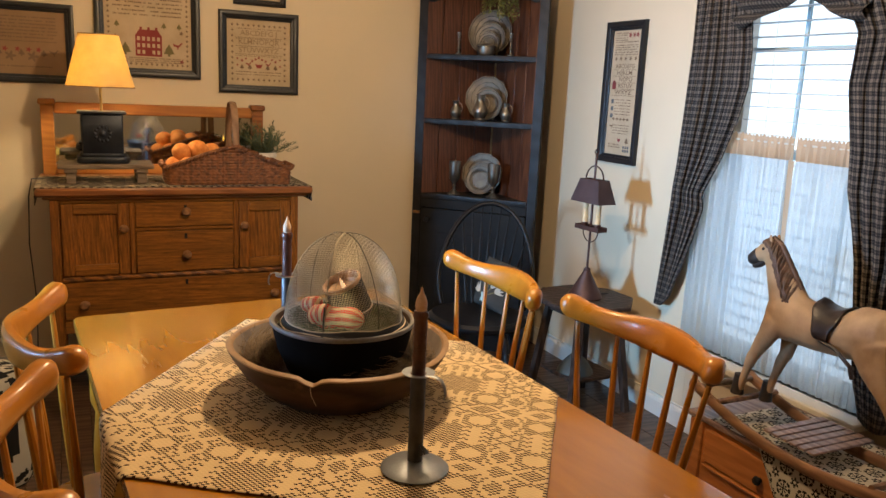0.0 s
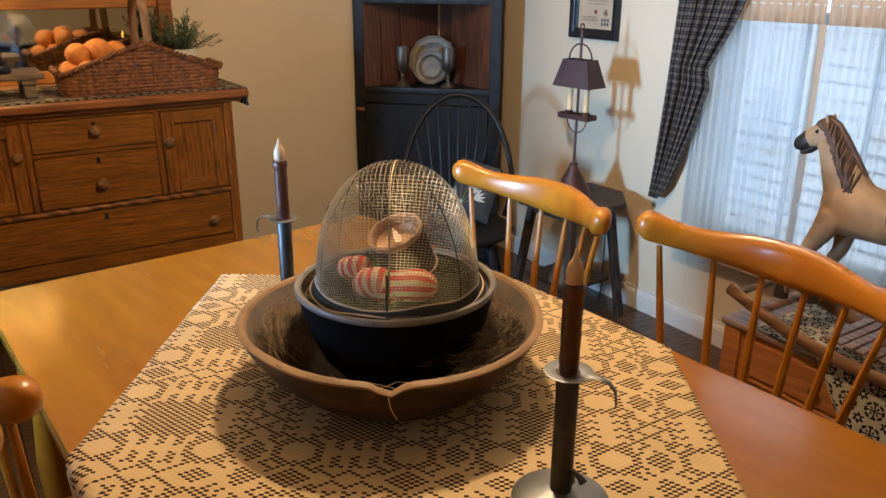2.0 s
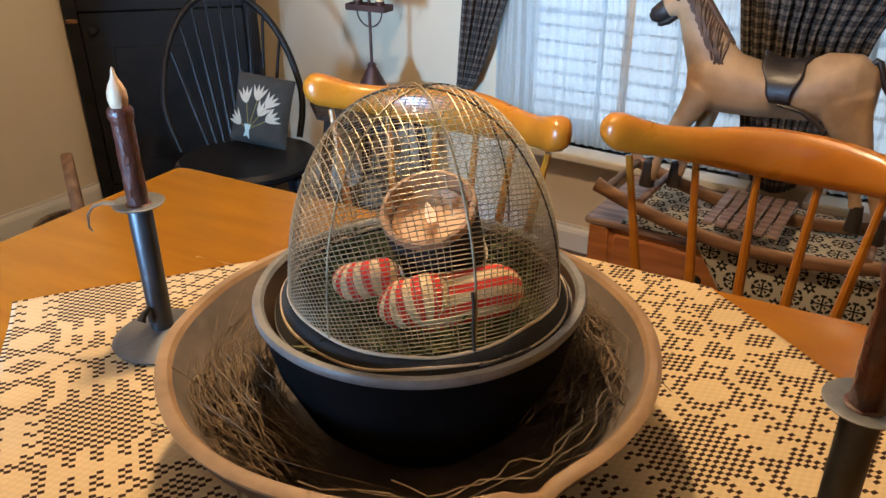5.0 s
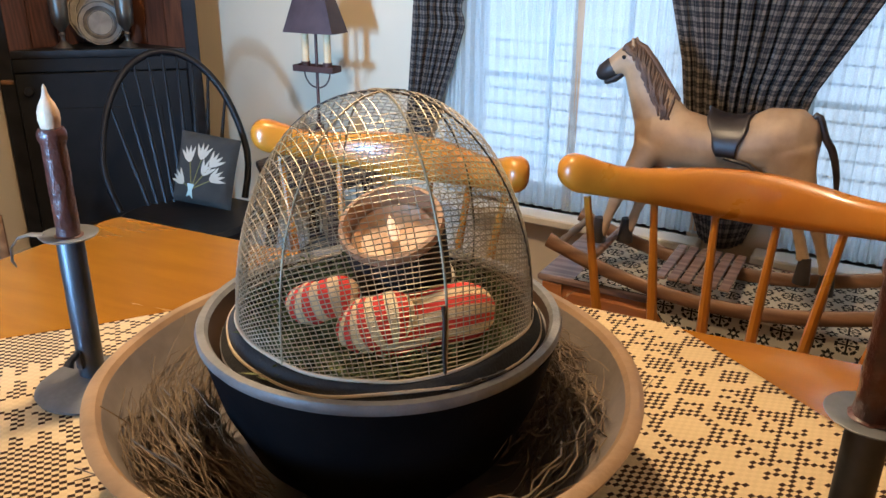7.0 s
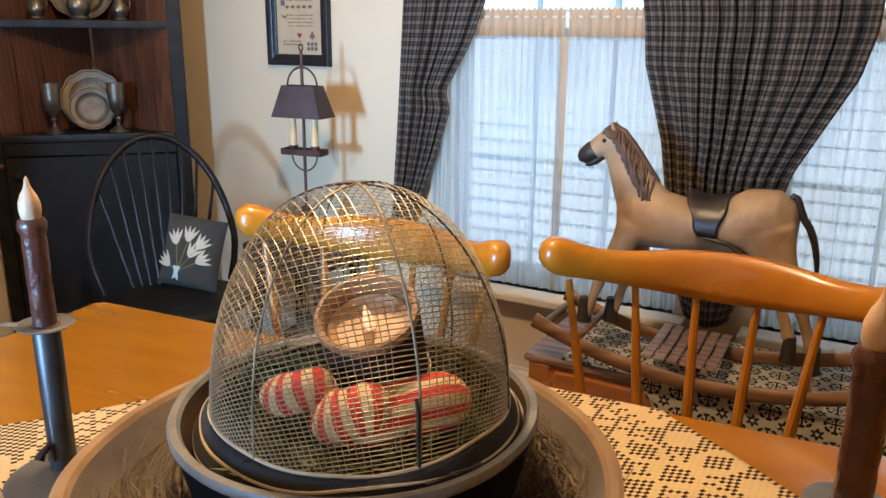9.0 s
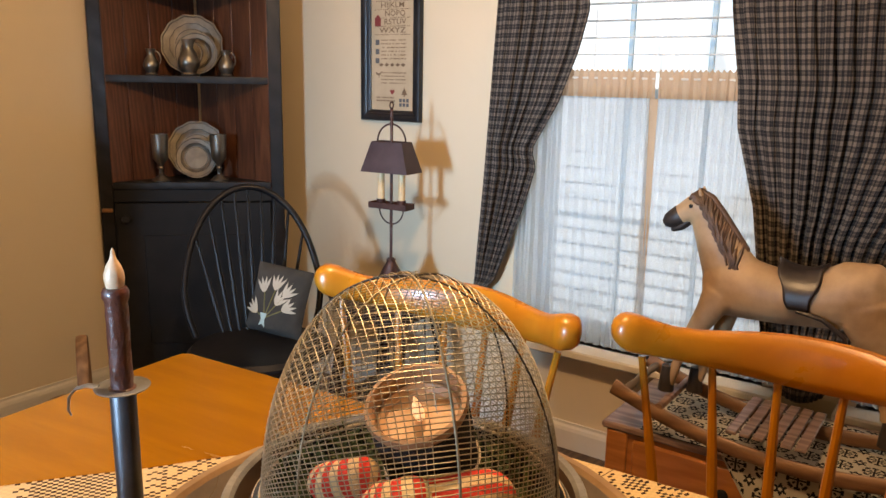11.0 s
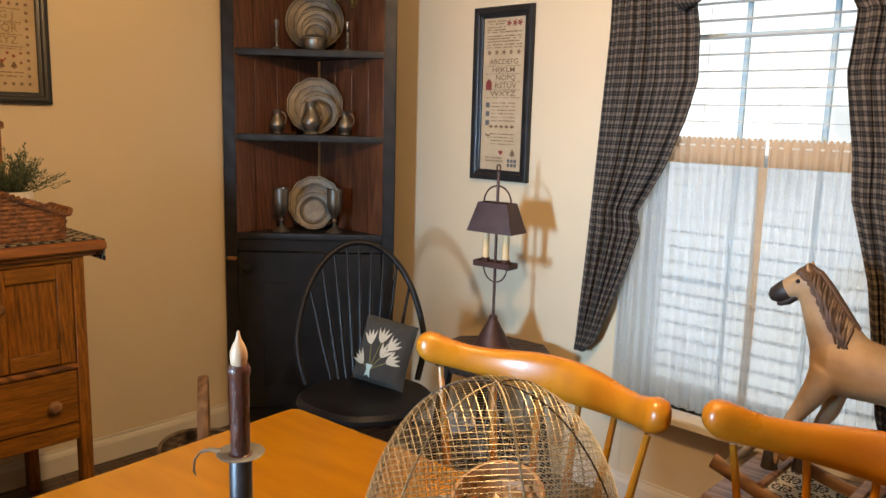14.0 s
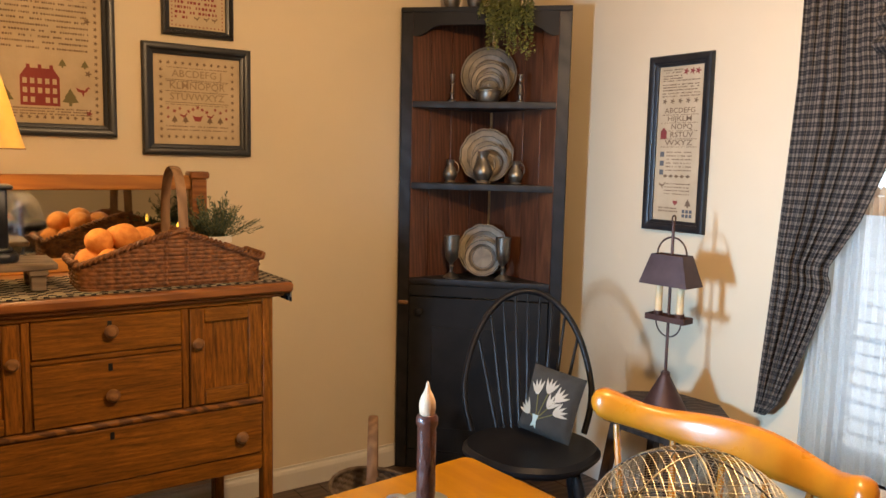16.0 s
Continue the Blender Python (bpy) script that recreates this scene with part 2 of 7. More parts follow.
WIRE_DARK = plain("dark_wire", (0.03, 0.025, 0.02), (0.07, 0.055, 0.04), 0.6, 0.1, scale=30)
LINEN = plain("aged_linen", (0.44, 0.34, 0.22), (0.55, 0.44, 0.30), 0.95, scale=9, fine=420, bmp=0.6)
LINEN_DARK = plain("brown_linen", (0.23, 0.14, 0.075), (0.31, 0.2, 0.11), 0.95, scale=5, fine=500, bmp=0.4)
FRAME = plain("black_frame_paint", (0.006, 0.007, 0.009), (0.016, 0.018, 0.022), 0.38, scale=12, fine=80, bmp=0.06)
THREAD = plain("dark_brown_thread", (0.12, 0.075, 0.045), (0.2, 0.13, 0.08), 0.95)
THREAD_RED = plain("red_thread", (0.2, 0.03, 0.03), (0.28, 0.055, 0.05), 0.95)
THREAD_GREEN = plain("olive_thread", (0.13, 0.11, 0.05), (0.19, 0.16, 0.07), 0.95)
THREAD_PALE = plain("faded_thread", (0.25, 0.175, 0.105), (0.33, 0.235, 0.145), 0.95)
THREAD_BLUE = plain("blue_thread", (0.07, 0.075, 0.085), (0.12, 0.125, 0.13), 0.95)
WICKER = plain("brown_splint", (0.075, 0.025, 0.007), (0.27, 0.1, 0.028), 0.6, scale=45, fine=190, bmp=0.5)
GREYSPLINT = plain("grey_brown_splint", (0.10, 0.07, 0.045), (0.24, 0.175, 0.12), 0.7, scale=30, fine=140, bmp=0.3)
SPLINT = wood("tan_splint", (0.16, 0.082, 0.038), (0.32, 0.18, 0.09), (20, 20, 5), 0.55)
ORANGE = plain("dried_orange_peel", (0.56, 0.17, 0.025), (0.74, 0.3, 0.07), 0.75, scale=45, fine=140, bmp=0.8)
LEAF = plain("grey_green_leaf", (0.035, 0.07, 0.045), (0.10, 0.15, 0.095), 0.7, scale=40, fine=200)
LEAF_OLIVE = plain("olive_leaf", (0.09, 0.10, 0.02), (0.24, 0.24, 0.06), 0.7, scale=40)
MOSS = plain("green_moss", (0.014, 0.026, 0.006), (0.075, 0.10, 0.026), 0.9, scale=40)
WHITE = plain("white_glaze", (0.68, 0.65, 0.58), (0.78, 0.75, 0.68), 0.3, scale=10, fine=80, bmp=0.05)
GREYWOOD = wood("weathered_board", (0.11, 0.08, 0.055), (0.25, 0.185, 0.13), (4, 26, 26), 0.65)
MAHOGANY = wood("chest_red_wood", (0.3, 0.096, 0.02), (0.52, 0.2, 0.05), (26, 3, 26), 0.36, 0.2, ring=0.35)
CHESTTOP = wood("chest_worn_top", (0.15, 0.09, 0.07), (0.33, 0.22, 0.18), (26, 3, 26), 0.4, 0.2)
ROCKER = wood("rocker_brown", (0.13, 0.06, 0.028), (0.30, 0.155, 0.075), (20, 3, 20), 0.45, 0.1)
HORSE = plain("tan_horse_paint", (0.27, 0.165, 0.085), (0.46, 0.31, 0.175), 0.5, scale=11, fine=90, bmp=0.2)
HORSE_HEAD = plain("dark_muzzle_paint", (0.022, 0.018, 0.016), (0.04, 0.03, 0.026), 0.5, scale=30)
MANE = wood("carved_brown_mane", (0.045, 0.024, 0.014), (0.15, 0.078, 0.042), (30, 8, 12), 0.55, ring=0.4, bmp=0.4)
LEATHER = plain("black_saddle_leather", (0.014, 0.01, 0.009), (0.04, 0.028, 0.024), 0.35, scale=20, fine=120, bmp=0.3)
DARKWOOD = wood("dark_side_table_wood", (0.025, 0.017, 0.013), (0.08, 0.05, 0.038), (20, 20, 5), 0.5, spec=0.2)
OLIVE_TIN = plain("grey_green_tin", (0.05, 0.055, 0.05), (0.085, 0.09, 0.08), 0.6, 0.2, scale=15, fine=150)
PILLOW = plain("charcoal_pillow_cloth", (0.03, 0.03, 0.027), (0.055, 0.053, 0.048), 0.95, scale=12, fine=600, bmp=0.5)
WOOL = plain("cream_applique_wool", (0.44, 0.41, 0.33), (0.54, 0.51, 0.42), 0.95, scale=12, fine=400)
WOOL_BLUE = plain("pale_blue_ribbon", (0.36, 0.5, 0.48), (0.46, 0.6, 0.57), 0.8)
WOOL_GREEN = plain("olive_stem_wool", (0.15, 0.14, 0.05), (0.2, 0.19, 0.08), 0.95)
SHADE_TIN = plain("plum_brown_tin_shade", (0.07, 0.045, 0.05), (0.11, 0.075, 0.078), 0.45, 0.45, scale=12, fine=200, bmp=0.05)
STRIPE_RED = plain("red_knit", (0.56, 0.024, 0.013), (0.7, 0.058, 0.03), 0.9, scale=30, fine=300, bmp=0.6)
STRIPE_CREAM = plain("cream_knit", (0.64, 0.45, 0.23), (0.74, 0.55, 0.31), 0.9, scale=30, fine=300, bmp=0.6)
FELT = plain("black_felt", (0.012, 0.012, 0.013), (0.03, 0.029, 0.029), 0.9, scale=20, fine=400, bmp=0.5)
CUP_IN = plain("tan_cup_inside", (0.3, 0.165, 0.085), (0.46, 0.28, 0.155), 0.65, scale=25, fine=200, bmp=0.4)
CANDLE_WAX = plain("pale_candle_wax", (0.5, 0.3, 0.155), (0.62, 0.4, 0.22), 0.5, scale=22, fine=120, bmp=0.15)
STRAW = plain("pale_straw", (0.5, 0.39, 0.25), (0.66, 0.54, 0.38), 0.6, scale=30)
STRING = plain("cream_cotton_string", (0.6, 0.52, 0.4), (0.7, 0.62, 0.5), 0.9, scale=60)
CORD = plain("black_cord", (0.01, 0.01, 0.01), (0.02, 0.02, 0.02), 0.5)
DARKNAVY = plain("black_tin_lamp_base", (0.012, 0.016, 0.024), (0.03, 0.036, 0.05), 0.4, 0.5, scale=12, fine=120, bmp=0.1)
BRASS = plain("brass", (0.5, 0.34, 0.12), (0.62, 0.44, 0.18), 0.3, 1.0, scale=20)
FLAME = glow("led_flame", (1.0, 0.62, 0.08), 2.2)
FLAME_OFF = plain("frosted_flame_tip", (0.52, 0.34, 0.21), (0.7, 0.51, 0.34), 0.35, scale=60, fine=200, bmp=0.1)
GINGHAM = gingham("black_tan_check", (0.012, 0.011, 0.012), (0.175, 0.142, 0.115), 0.028)
SHEER = sheer("white_sheer", (0.67, 0.75, 0.8), 0.22)
SHEER_HEAD = sheer("cream_sheer_heading", (0.66, 0.47, 0.31), 0.05, 0.55)
COVERLET = woven("overshot_table_cover", (0.04, 0.02, 0.013), (0.72, 0.54, 0.3))
RUNNER_DARK = woven("black_tan_runner", (0.014, 0.013, 0.013), (0.36, 0.29, 0.2))
RUNNER = woven("black_cream_runner", (0.018, 0.017, 0.017), (0.55, 0.5, 0.4))
MUNTIN = plain("blue_white_sash", (0.42, 0.56, 0.62), (0.48, 0.62, 0.68), 0.5)
SLAT = sheer("white_blind_slat", (0.84, 0.86, 0.88), 0.12, 0.6)

SHADE_GLOW, t_, b_ = nodes_of("paper_lamp_shade")
b_.inputs["Base Color"].default_value = (0.78, 0.56, 0.26, 1)
b_.inputs["Roughness"].default_value = 0.8
tl_, mx_ = t_.nodes.new("ShaderNodeBsdfTranslucent"), t_.nodes.new("ShaderNodeMixShader")
sh_ = mixc(t_, ramp(t_, noise_of(t_, coords(t_), 14, 6), 0.35, 0.65), (0.8, 0.65, 0.28), (0.62, 0.46, 0.16))
t_.links.new(sh_, tl_.inputs[0])
mx_.inputs[0].default_value = 0.38
t_.links.new(b_.outputs[0], mx_.inputs[1])
t_.links.new(tl_.outputs[0], mx_.inputs[2])
t_.links.new(mx_.outputs[0], t_.nodes["Material Output"].inputs[0])

MIRROR, t_, b_ = nodes_of("old_mirror")
b_.inputs["Base Color"].default_value = (0.75, 0.76, 0.74, 1)
b_.inputs["Metallic"].default_value, b_.inputs["Roughness"].default_value = 1.0, 0.04
GLASS, t_, b_ = nodes_of("clear_pane")
b_.inputs["Base Color"].default_value, b_.inputs["Roughness"].default_value = (0.95, 0.98, 1, 1), 0.0
b_.inputs["Transmission Weight"].default_value, b_.inputs["IOR"].default_value = 1.0, 1.05

BACKDROP, t_, b_ = nodes_of("bright_daylight")
v_ = coords(t_, (1, 1, 0.35))
n_ = noise_of(t_, v_, 1.3, 8, 0.7, 0.6)
c_ = mixc(t_, ramp(t_, n_, 0.5, 0.62), (0.80, 0.92, 1.0), (0.46, 0.56, 0.63))
t_.links.new(c_, b_.inputs["Emission Color"])
b_.inputs["Emission Strength"].default_value = 2.1
b_.inputs["Base Color"].default_value = (0.1, 0.1, 0.1, 1)


# ---- building helpers ----
class G:
    """Collects vertices and faces for one mesh."""

    def __init__(self):
        self.v, self.f = [], []

    def put(self, verts, faces, m=None):
        k = len(self.v)
        self.v += [tuple(m @ Vector(p)) for p in verts] if m is not None else [tuple(p) for p in verts]
        self.f += [tuple(k + i for i in f) for f in faces]
        return self

    def box(self, x0, x1, y0, y1, z0, z1, c=0.003, m=None):
        """A block with chamfered edges."""
        lo, hi = (x0, y0, z0), (x1, y1, z1)
        c = min(c, *[(b - a) * 0.45 for a, b in zip(lo, hi)])
        ids, verts = {}, []
        for s in [(a, b, d) for a in (0, 1) for b in (0, 1) for d in (0, 1)]:
            for ax in range(3):
                p = []
                for k in range(3):
                    e = hi[k] if s[k] else lo[k]
                    p.append(e if k == ax else e + (-c if s[k] else c))
                ids[s, ax] = len(verts)
                verts.append(p)
        faces = []
        for ax in range(3):
            o = [k for k in range(3) if k != ax]
            for side in (0, 1):
                ring = []
                for a, b in ((0, 0), (1, 0), (1, 1), (0, 1)):
                    s = [0, 0, 0]
                    s[ax], s[o[0]], s[o[1]] = side, a, b
                    ring.append(ids[tuple(s), ax])
                faces.append(ring)
            for a in (0, 1):
                for b in (0, 1):
                    s, e = [0, 0, 0], [0, 0, 0]
                    s[o[0]], s[o[1]], e[o[0]], e[o[1]], e[ax] = a, b, a, b, 1
                    s, e = tuple(s), tuple(e)
                    faces.append([ids[s, o[0]], ids[e, o[0]], ids[e, o[1]], ids[s, o[1]]])
        for s in [(a, b, d) for a in (0, 1) for b in (0, 1) for d in (0, 1)]:
            faces.append([ids[s, 0], ids[s, 1], ids[s, 2]])
        return self.put(verts, faces, m)

    def tube(self, pts, radii, n=10, caps=True, squash=1.0, side=None, m=None):
        """A round or flattened bar along a line of points."""
        pts = [Vector(p) for p in pts]
        if isinstance(radii, (int, float)):
            radii = [radii] * len(pts)
        verts, faces, up = [], [], None
        for i, p in enumerate(pts):
            d = (pts[min(i + 1, len(pts) - 1)] - pts[max(i - 1, 0)]).normalized()
            if side is not None:
                up = Vector(side)
            elif up is None:
                up = Vector((0, 0, 1)) if abs(d.z) < 0.9 else Vector((1, 0, 0))
            a = d.cross(up).normalized()
            up = a.cross(d).normalized()
            for k in range(n):
                w = 2 * math.pi * k / n
                verts.append(p + a * math.cos(w) * radii[i] * squash + up * math.sin(w) * radii[i])
        for i in range(len(pts) - 1):
            for k in range(n):
                faces.append((i * n + k, i * n + (k + 1) % n, (i + 1) * n + (k + 1) % n, (i + 1) * n + k))
        if caps:
            faces += [tuple(range(n))[::-1], tuple((len(pts) - 1) * n + k for k in range(n))]
        return self.put(verts, faces, m)

    def lathe(self, prof, n=28, m=None, wobble=None):
        """Turned about z; prof: (radius, height) from one end to the other."""
        verts, faces = [], []
        for r, z in prof:
            for k in range(n):
                w = 2 * math.pi * k / n
                s = wobble(w, z) if wobble else 1.0
                verts.append((max(r, 1e-4) * s * math.cos(w), max(r, 1e-4) * s * math.sin(w), z))
        for i in range(len(prof) - 1):
            for k in range(n):
                faces.append((i * n + k, i * n + (k + 1) % n, (i + 1) * n + (k + 1) % n, (i + 1) * n + k))
        return self.put(verts, faces, m)

    def sheet(self, fn, nu, nv, m=None):
        verts = [fn(i / nu, j / nv) for j in range(nv + 1) for i in range(nu + 1)]
        faces = [(j * (nu + 1) + i, j * (nu + 1) + i + 1, (j + 1) * (nu + 1) + i + 1, (j + 1) * (nu + 1) + i) for j in range(nv) for i in range(nu)]
        return self.put(verts, faces, m)

    def prism(self, outline, z0, z1, m=None, c=0.0):
        """An outline in x, y given height, with a small chamfer at the top and bottom."""
        n = len(outline)
        mid = Vector((sum(p[0] for p in outline) / n, sum(p[1] for p in outline) / n))
        def ring(z, inset):
            out = []
            for p in outline:
                d = Vector(p) - mid
                q = mid + d * max(0.0, 1 - inset / max(d.length, 1e-6))
                out.append((q.x, q.y, z))
            return out
        levels = [(z0, c), (z0 + c, 0), (z1 - c, 0), (z1, c)] if c else [(z0, 0), (z1, 0)]
        verts = [p for z, s in levels for p in ring(z, s)]
        faces = [(i * n + k, i * n + (k + 1) % n, (i + 1) * n + (k + 1) % n, (i + 1) * n + k) for i in range(len(levels) - 1) for k in range(n)]
        faces += [tuple(range(n))[::-1], tuple((len(levels) - 1) * n + k for k in range(n))]
        return self.put(verts, faces, m)

    def mesh(self, name, mat, smooth=True, fix=True):
        me = bpy.data.meshes.new(name)
        me.from_pydata(self.v, [], self.f)
        me.materials.append(mat)
        if fix:
            bm = bmesh.new()
            bm.from_mesh(me)
            bmesh.ops.recalc_face_normals(bm, faces=bm.faces)
            bm.to_mesh(me)
            bm.free()
        if smooth:
            me.polygons.foreach_set("use_smooth", [True] * len(me.polygons))
            me.set_sharp_from_angle(angle=radians(38))
        me.update()
        return me


def thing(name, loc=(0, 0, 0), rz=0.0, label="", category="", group="", kind="", m=None):
    ob = new(name)
    ob.empty_display_size = 0.05
    ob.matrix_world = m if m is not None else pose(*loc, 0, 0, rz)
    return tagged(ob, label, category, group, kind)


def part(name, g, mat, parent, label="", smooth=True, fix=True):
    ob = new(name, g.mesh(name, mat, smooth, fix) if isinstance(g, G) else g)
    ob.parent = parent
    if label:
        ob["label"] = label
    return ob


def solo(name, g, mat, loc=(0, 0, 0), rz=0.0, label="", category="", group="", kind="", smooth=True, fix=True, m=None):
    """A thing of one mesh."""
    ob = new(name, g.mesh(name, mat, smooth, fix))
    ob.matrix_world = m if m is not None else pose(*loc, 0, 0, rz)
    return tagged(ob, label, category, group, kind)


def lerp_rows(rows, x):
    """Between rows of (key, value), in any order of keys."""
    rows = sorted(rows)
    return float(np.interp(x, [r[0] for r in rows], [r[1] for r in rows]))


def rounded(hx, hy, r, n=5):
    out = []
    for cx, cy, a0 in ((hx - r, hy - r, 0), (-hx + r, hy - r, 90), (-hx + r, -hy + r, 180), (hx - r, -hy + r, 270)):
        for k in range(n + 1):
            a = radians(a0 + 90 * k / n)
            out.append((cx + r * math.cos(a), cy + r * math.sin(a)))
    return out


def letters(text, size, bold=0.0):
    """Flat letter shapes of the built-in font, centred on the origin in x, y."""
    cu = bpy.data.curves.new("letters", "FONT")
    cu.body, cu.size, cu.align_x, cu.align_y, cu.resolution_u = text, size, "CENTER", "CENTER", 2
    cu.offset = bold
    ob = new("letters", cu)
    me = bpy.data.meshes.new_from_object(ob.evaluated_get(bpy.context.evaluated_depsgraph_get()))
    g = G()
    g.put([v.co[:] for v in me.vertices], [tuple(p.vertices) for p in me.polygons])
    bpy.data.objects.remove(ob)
    bpy.data.curves.remove(cu)
    bpy.data.meshes.remove(me)
    return g


# ---- the room ----
floor = thing("floor", (0, 0, 0), label="dark brown wooden board floor", category="floor", kind="structure")
part("subfloor", G().box(WEST - 0.1, WX + 0.1, SOUTH - 0.1, WY + 0.1, FL - 0.06, FL - 0.012), GROUND, floor)
solo("ceiling", G().box(WEST - 0.1, WX + 0.18, SOUTH - 0.1, WY + 0.12, CEIL, CEIL + 0.08), CEILING, label="plain white painted ceiling", category="ceiling", kind="structure")
solo("wall_north", G().box(WEST - 0.1, WX + 0.16, WY, WY + 0.12, FL - 0.06, CEIL), WALL, label="warm cream painted wall behind the sideboard", category="wall", kind="structure")
solo("wall_south", G().box(WEST - 0.1, WX + 0.16, SOUTH - 0.12, SOUTH, FL - 0.06, CEIL), WALL, label="plain cream painted wall", category="wall", kind="structure")

WZ0, WZ1 = 0.37, 2.10
OPEN = ((1.46, 2.30), (0.36, 1.20))
g = G()
g.box(WX, WX + 0.16, SOUTH, OPEN[1][0], FL - 0.06, CEIL, 0.001)
g.box(WX, WX + 0.16, OPEN[1][0], OPEN[0][1], FL - 0.06, WZ0, 0.001)
g.box(WX, WX + 0.16, OPEN[1][0], OPEN[0][1], WZ1, CEIL, 0.001)
g.box(WX, WX + 0.16, OPEN[1][1], OPEN[0][0], WZ0, WZ1, 0.001)
g.box(WX, WX + 0.16, OPEN[0][1], WY, FL - 0.06, CEIL, 0.001)
solo("wall_east", g, WALL, label="cream painted wall with two tall windows", category="wall", kind="structure")
g = G()
W3 = (1.78, 2.34, 0.86, 1.74)
g.box(WEST - 0.12, WEST, SOUTH, W3[0], FL - 0.06, CEIL, 0.001)
g.box(WEST - 0.12, WEST, W3[1], WY, FL - 0.06, CEIL, 0.001)
g.box(WEST - 0.12, WEST, W3[0], W3[1], FL - 0.06, W3[2], 0.001)
g.box(WEST - 0.12, WEST, W3[0], W3[1], W3[3], CEIL, 0.001)
solo("wall_west", g, WALL, label="cream painted wall with a small window", category="wall", kind="structure")


def skirting(a, b, out):
    """A moulded board along a wall from a to b; out: its way into the room."""
    (ax, ay), (bx, by), (ox, oy) = a, b, out
    prof = [(0.0, 0.0), (0.016, 0.0), (0.016, 0.07), (0.012, 0.082), (0.006, 0.09), (0.006, 0.1), (0.0, 0.1)]
    g = G()
    vs = [(x + ox * d, y + oy * d, FL + h) for x, y in ((ax, ay), (bx, by)) for d, h in prof]
    n = len(prof)
    g.put(vs, [(k, (k + 1) % n, n + (k + 1) % n, n + k) for k in range(n)] + [tuple(range(n)), tuple(range(n, 2 * n))])
    return g


for a, b, o in (((WEST, WY), (WX, WY), (0, -1)), ((WX, SOUTH), (WX, WY - 0.017), (-1, 0)), ((WEST, SOUTH), (WEST, WY - 0.017), (1, 0)), ((WEST + 0.017, SOUTH), (WX - 0.017, SOUTH), (0, 1))):
    solo("baseboard", skirting(a, b, o), TRIM, label="cream-white moulded wooden baseboard", category="baseboard", kind="structure", smooth=False)

solo("backdrop", G().box(6.0, 6.05, -6, 9, -3, 6), BACKDROP, label="overexposed daylight with faint pale trees", category="backdrop", kind="structure")


def window(name, y0, y1):
    w = thing(name, (WX + 0.15, (y0 + y1) / 2, WZ0), label="tall white sash window with narrow glazing bars", category="window", kind="structure")
    h, d = WZ1 - WZ0, (y1 - y0) / 2
    g = G()
    g.box(-0.03, 0.008, -d, -d + 0.035, 0, h).box(-0.03, 0.008, d - 0.035, d, 0, h)
    g.box(-0.03, 0.008, -d + 0.035, d - 0.035, 0, 0.05).box(-0.03, 0.008, -d + 0.035, d - 0.035, h - 0.05, h)
    part("window_frame", g, TRIM, w)
    part("meeting_rail", G().box(-0.034, 0.004, -d + 0.035, d - 0.035, 0.845, 0.885), MUNTIN, w)
    for y in (-0.135, 0.135):
        part("glazing_bar", G().box(-0.012, 0.002, y - 0.009, y + 0.009, 0.05, h - 0.05), MUNTIN, w)
    for z in (0.43, 1.273):
        part("glazing_bar", G().box(-0.0125, 0.0015, -d + 0.035, d - 0.035, z - 0.009, z + 0.009), MUNTIN, w)
    pane = part("pane", G().box(0.003, 0.006, -d + 0.03, d - 0.03, 0.04, h - 0.04, 0.0005), GLASS, w)
    pane.visible_shadow = False
    part("window_sill", G().box(-0.235, -0.03, -d - 0.05, d + 0.05, -0.03, 0.0, 0.006), TRIM, w)
    return w


window("window_1", *OPEN[0])
window("window_2", *OPEN[1])

slat_mesh = G()
slat_mesh.box(-0.02, 0.02, -0.395, 0.395, -0.0014, 0.0014, 0.001)
slat_mesh = slat_mesh.mesh("slat", SLAT, smooth=False)
for y0, y1 in OPEN:
    bl = thing("window_blind", (WX + 0.085, (y0 + y1) / 2, WZ1), label="white horizontal slat blind lowered with slats open", category="blind", group="window blinds")
    part("head_rail", G().box(-0.025, 0.025, -0.4, 0.4, -0.045, -0.003), SLAT, bl)
    for k in range(30):
        s = part("slat", slat_mesh, None, bl)
        s.matrix_local = pose(0, 0, -0.085 - 0.0545 * k, 0, 1.5 + random.uniform(-1.2, 1.2), 0)
    for y in (-0.25, 0.25):
        part("ladder_cord", G().tube([(0.026, y, -0.05), (0.026, y, -1.68)], 0.0012, 5), SLAT, bl)

w3 = thing("window_3", (WEST - 0.09, (W3[0] + W3[1]) / 2, W3[2]), label="small white framed window", category="window", kind="structure")
g = G()
g.box(-0.02, 0.02, -0.28, -0.24, 0, 0.88).box(-0.02, 0.02, 0.24, 0.28, 0, 0.88).box(-0.02, 0.02, -0.24, 0.24, 0, 0.04).box(-0.02, 0.02, -0.24, 0.24, 0.84, 0.88)
part("window_frame", g, TRIM, w3)


# ---- curtains ----
def cloth_uv(ob, uvs):
    lay = ob.data.uv_layers.new(name="cloth")
    for loop in ob.data.loops:
        lay.data[loop.index].uv = uvs[loop.vertex_index]


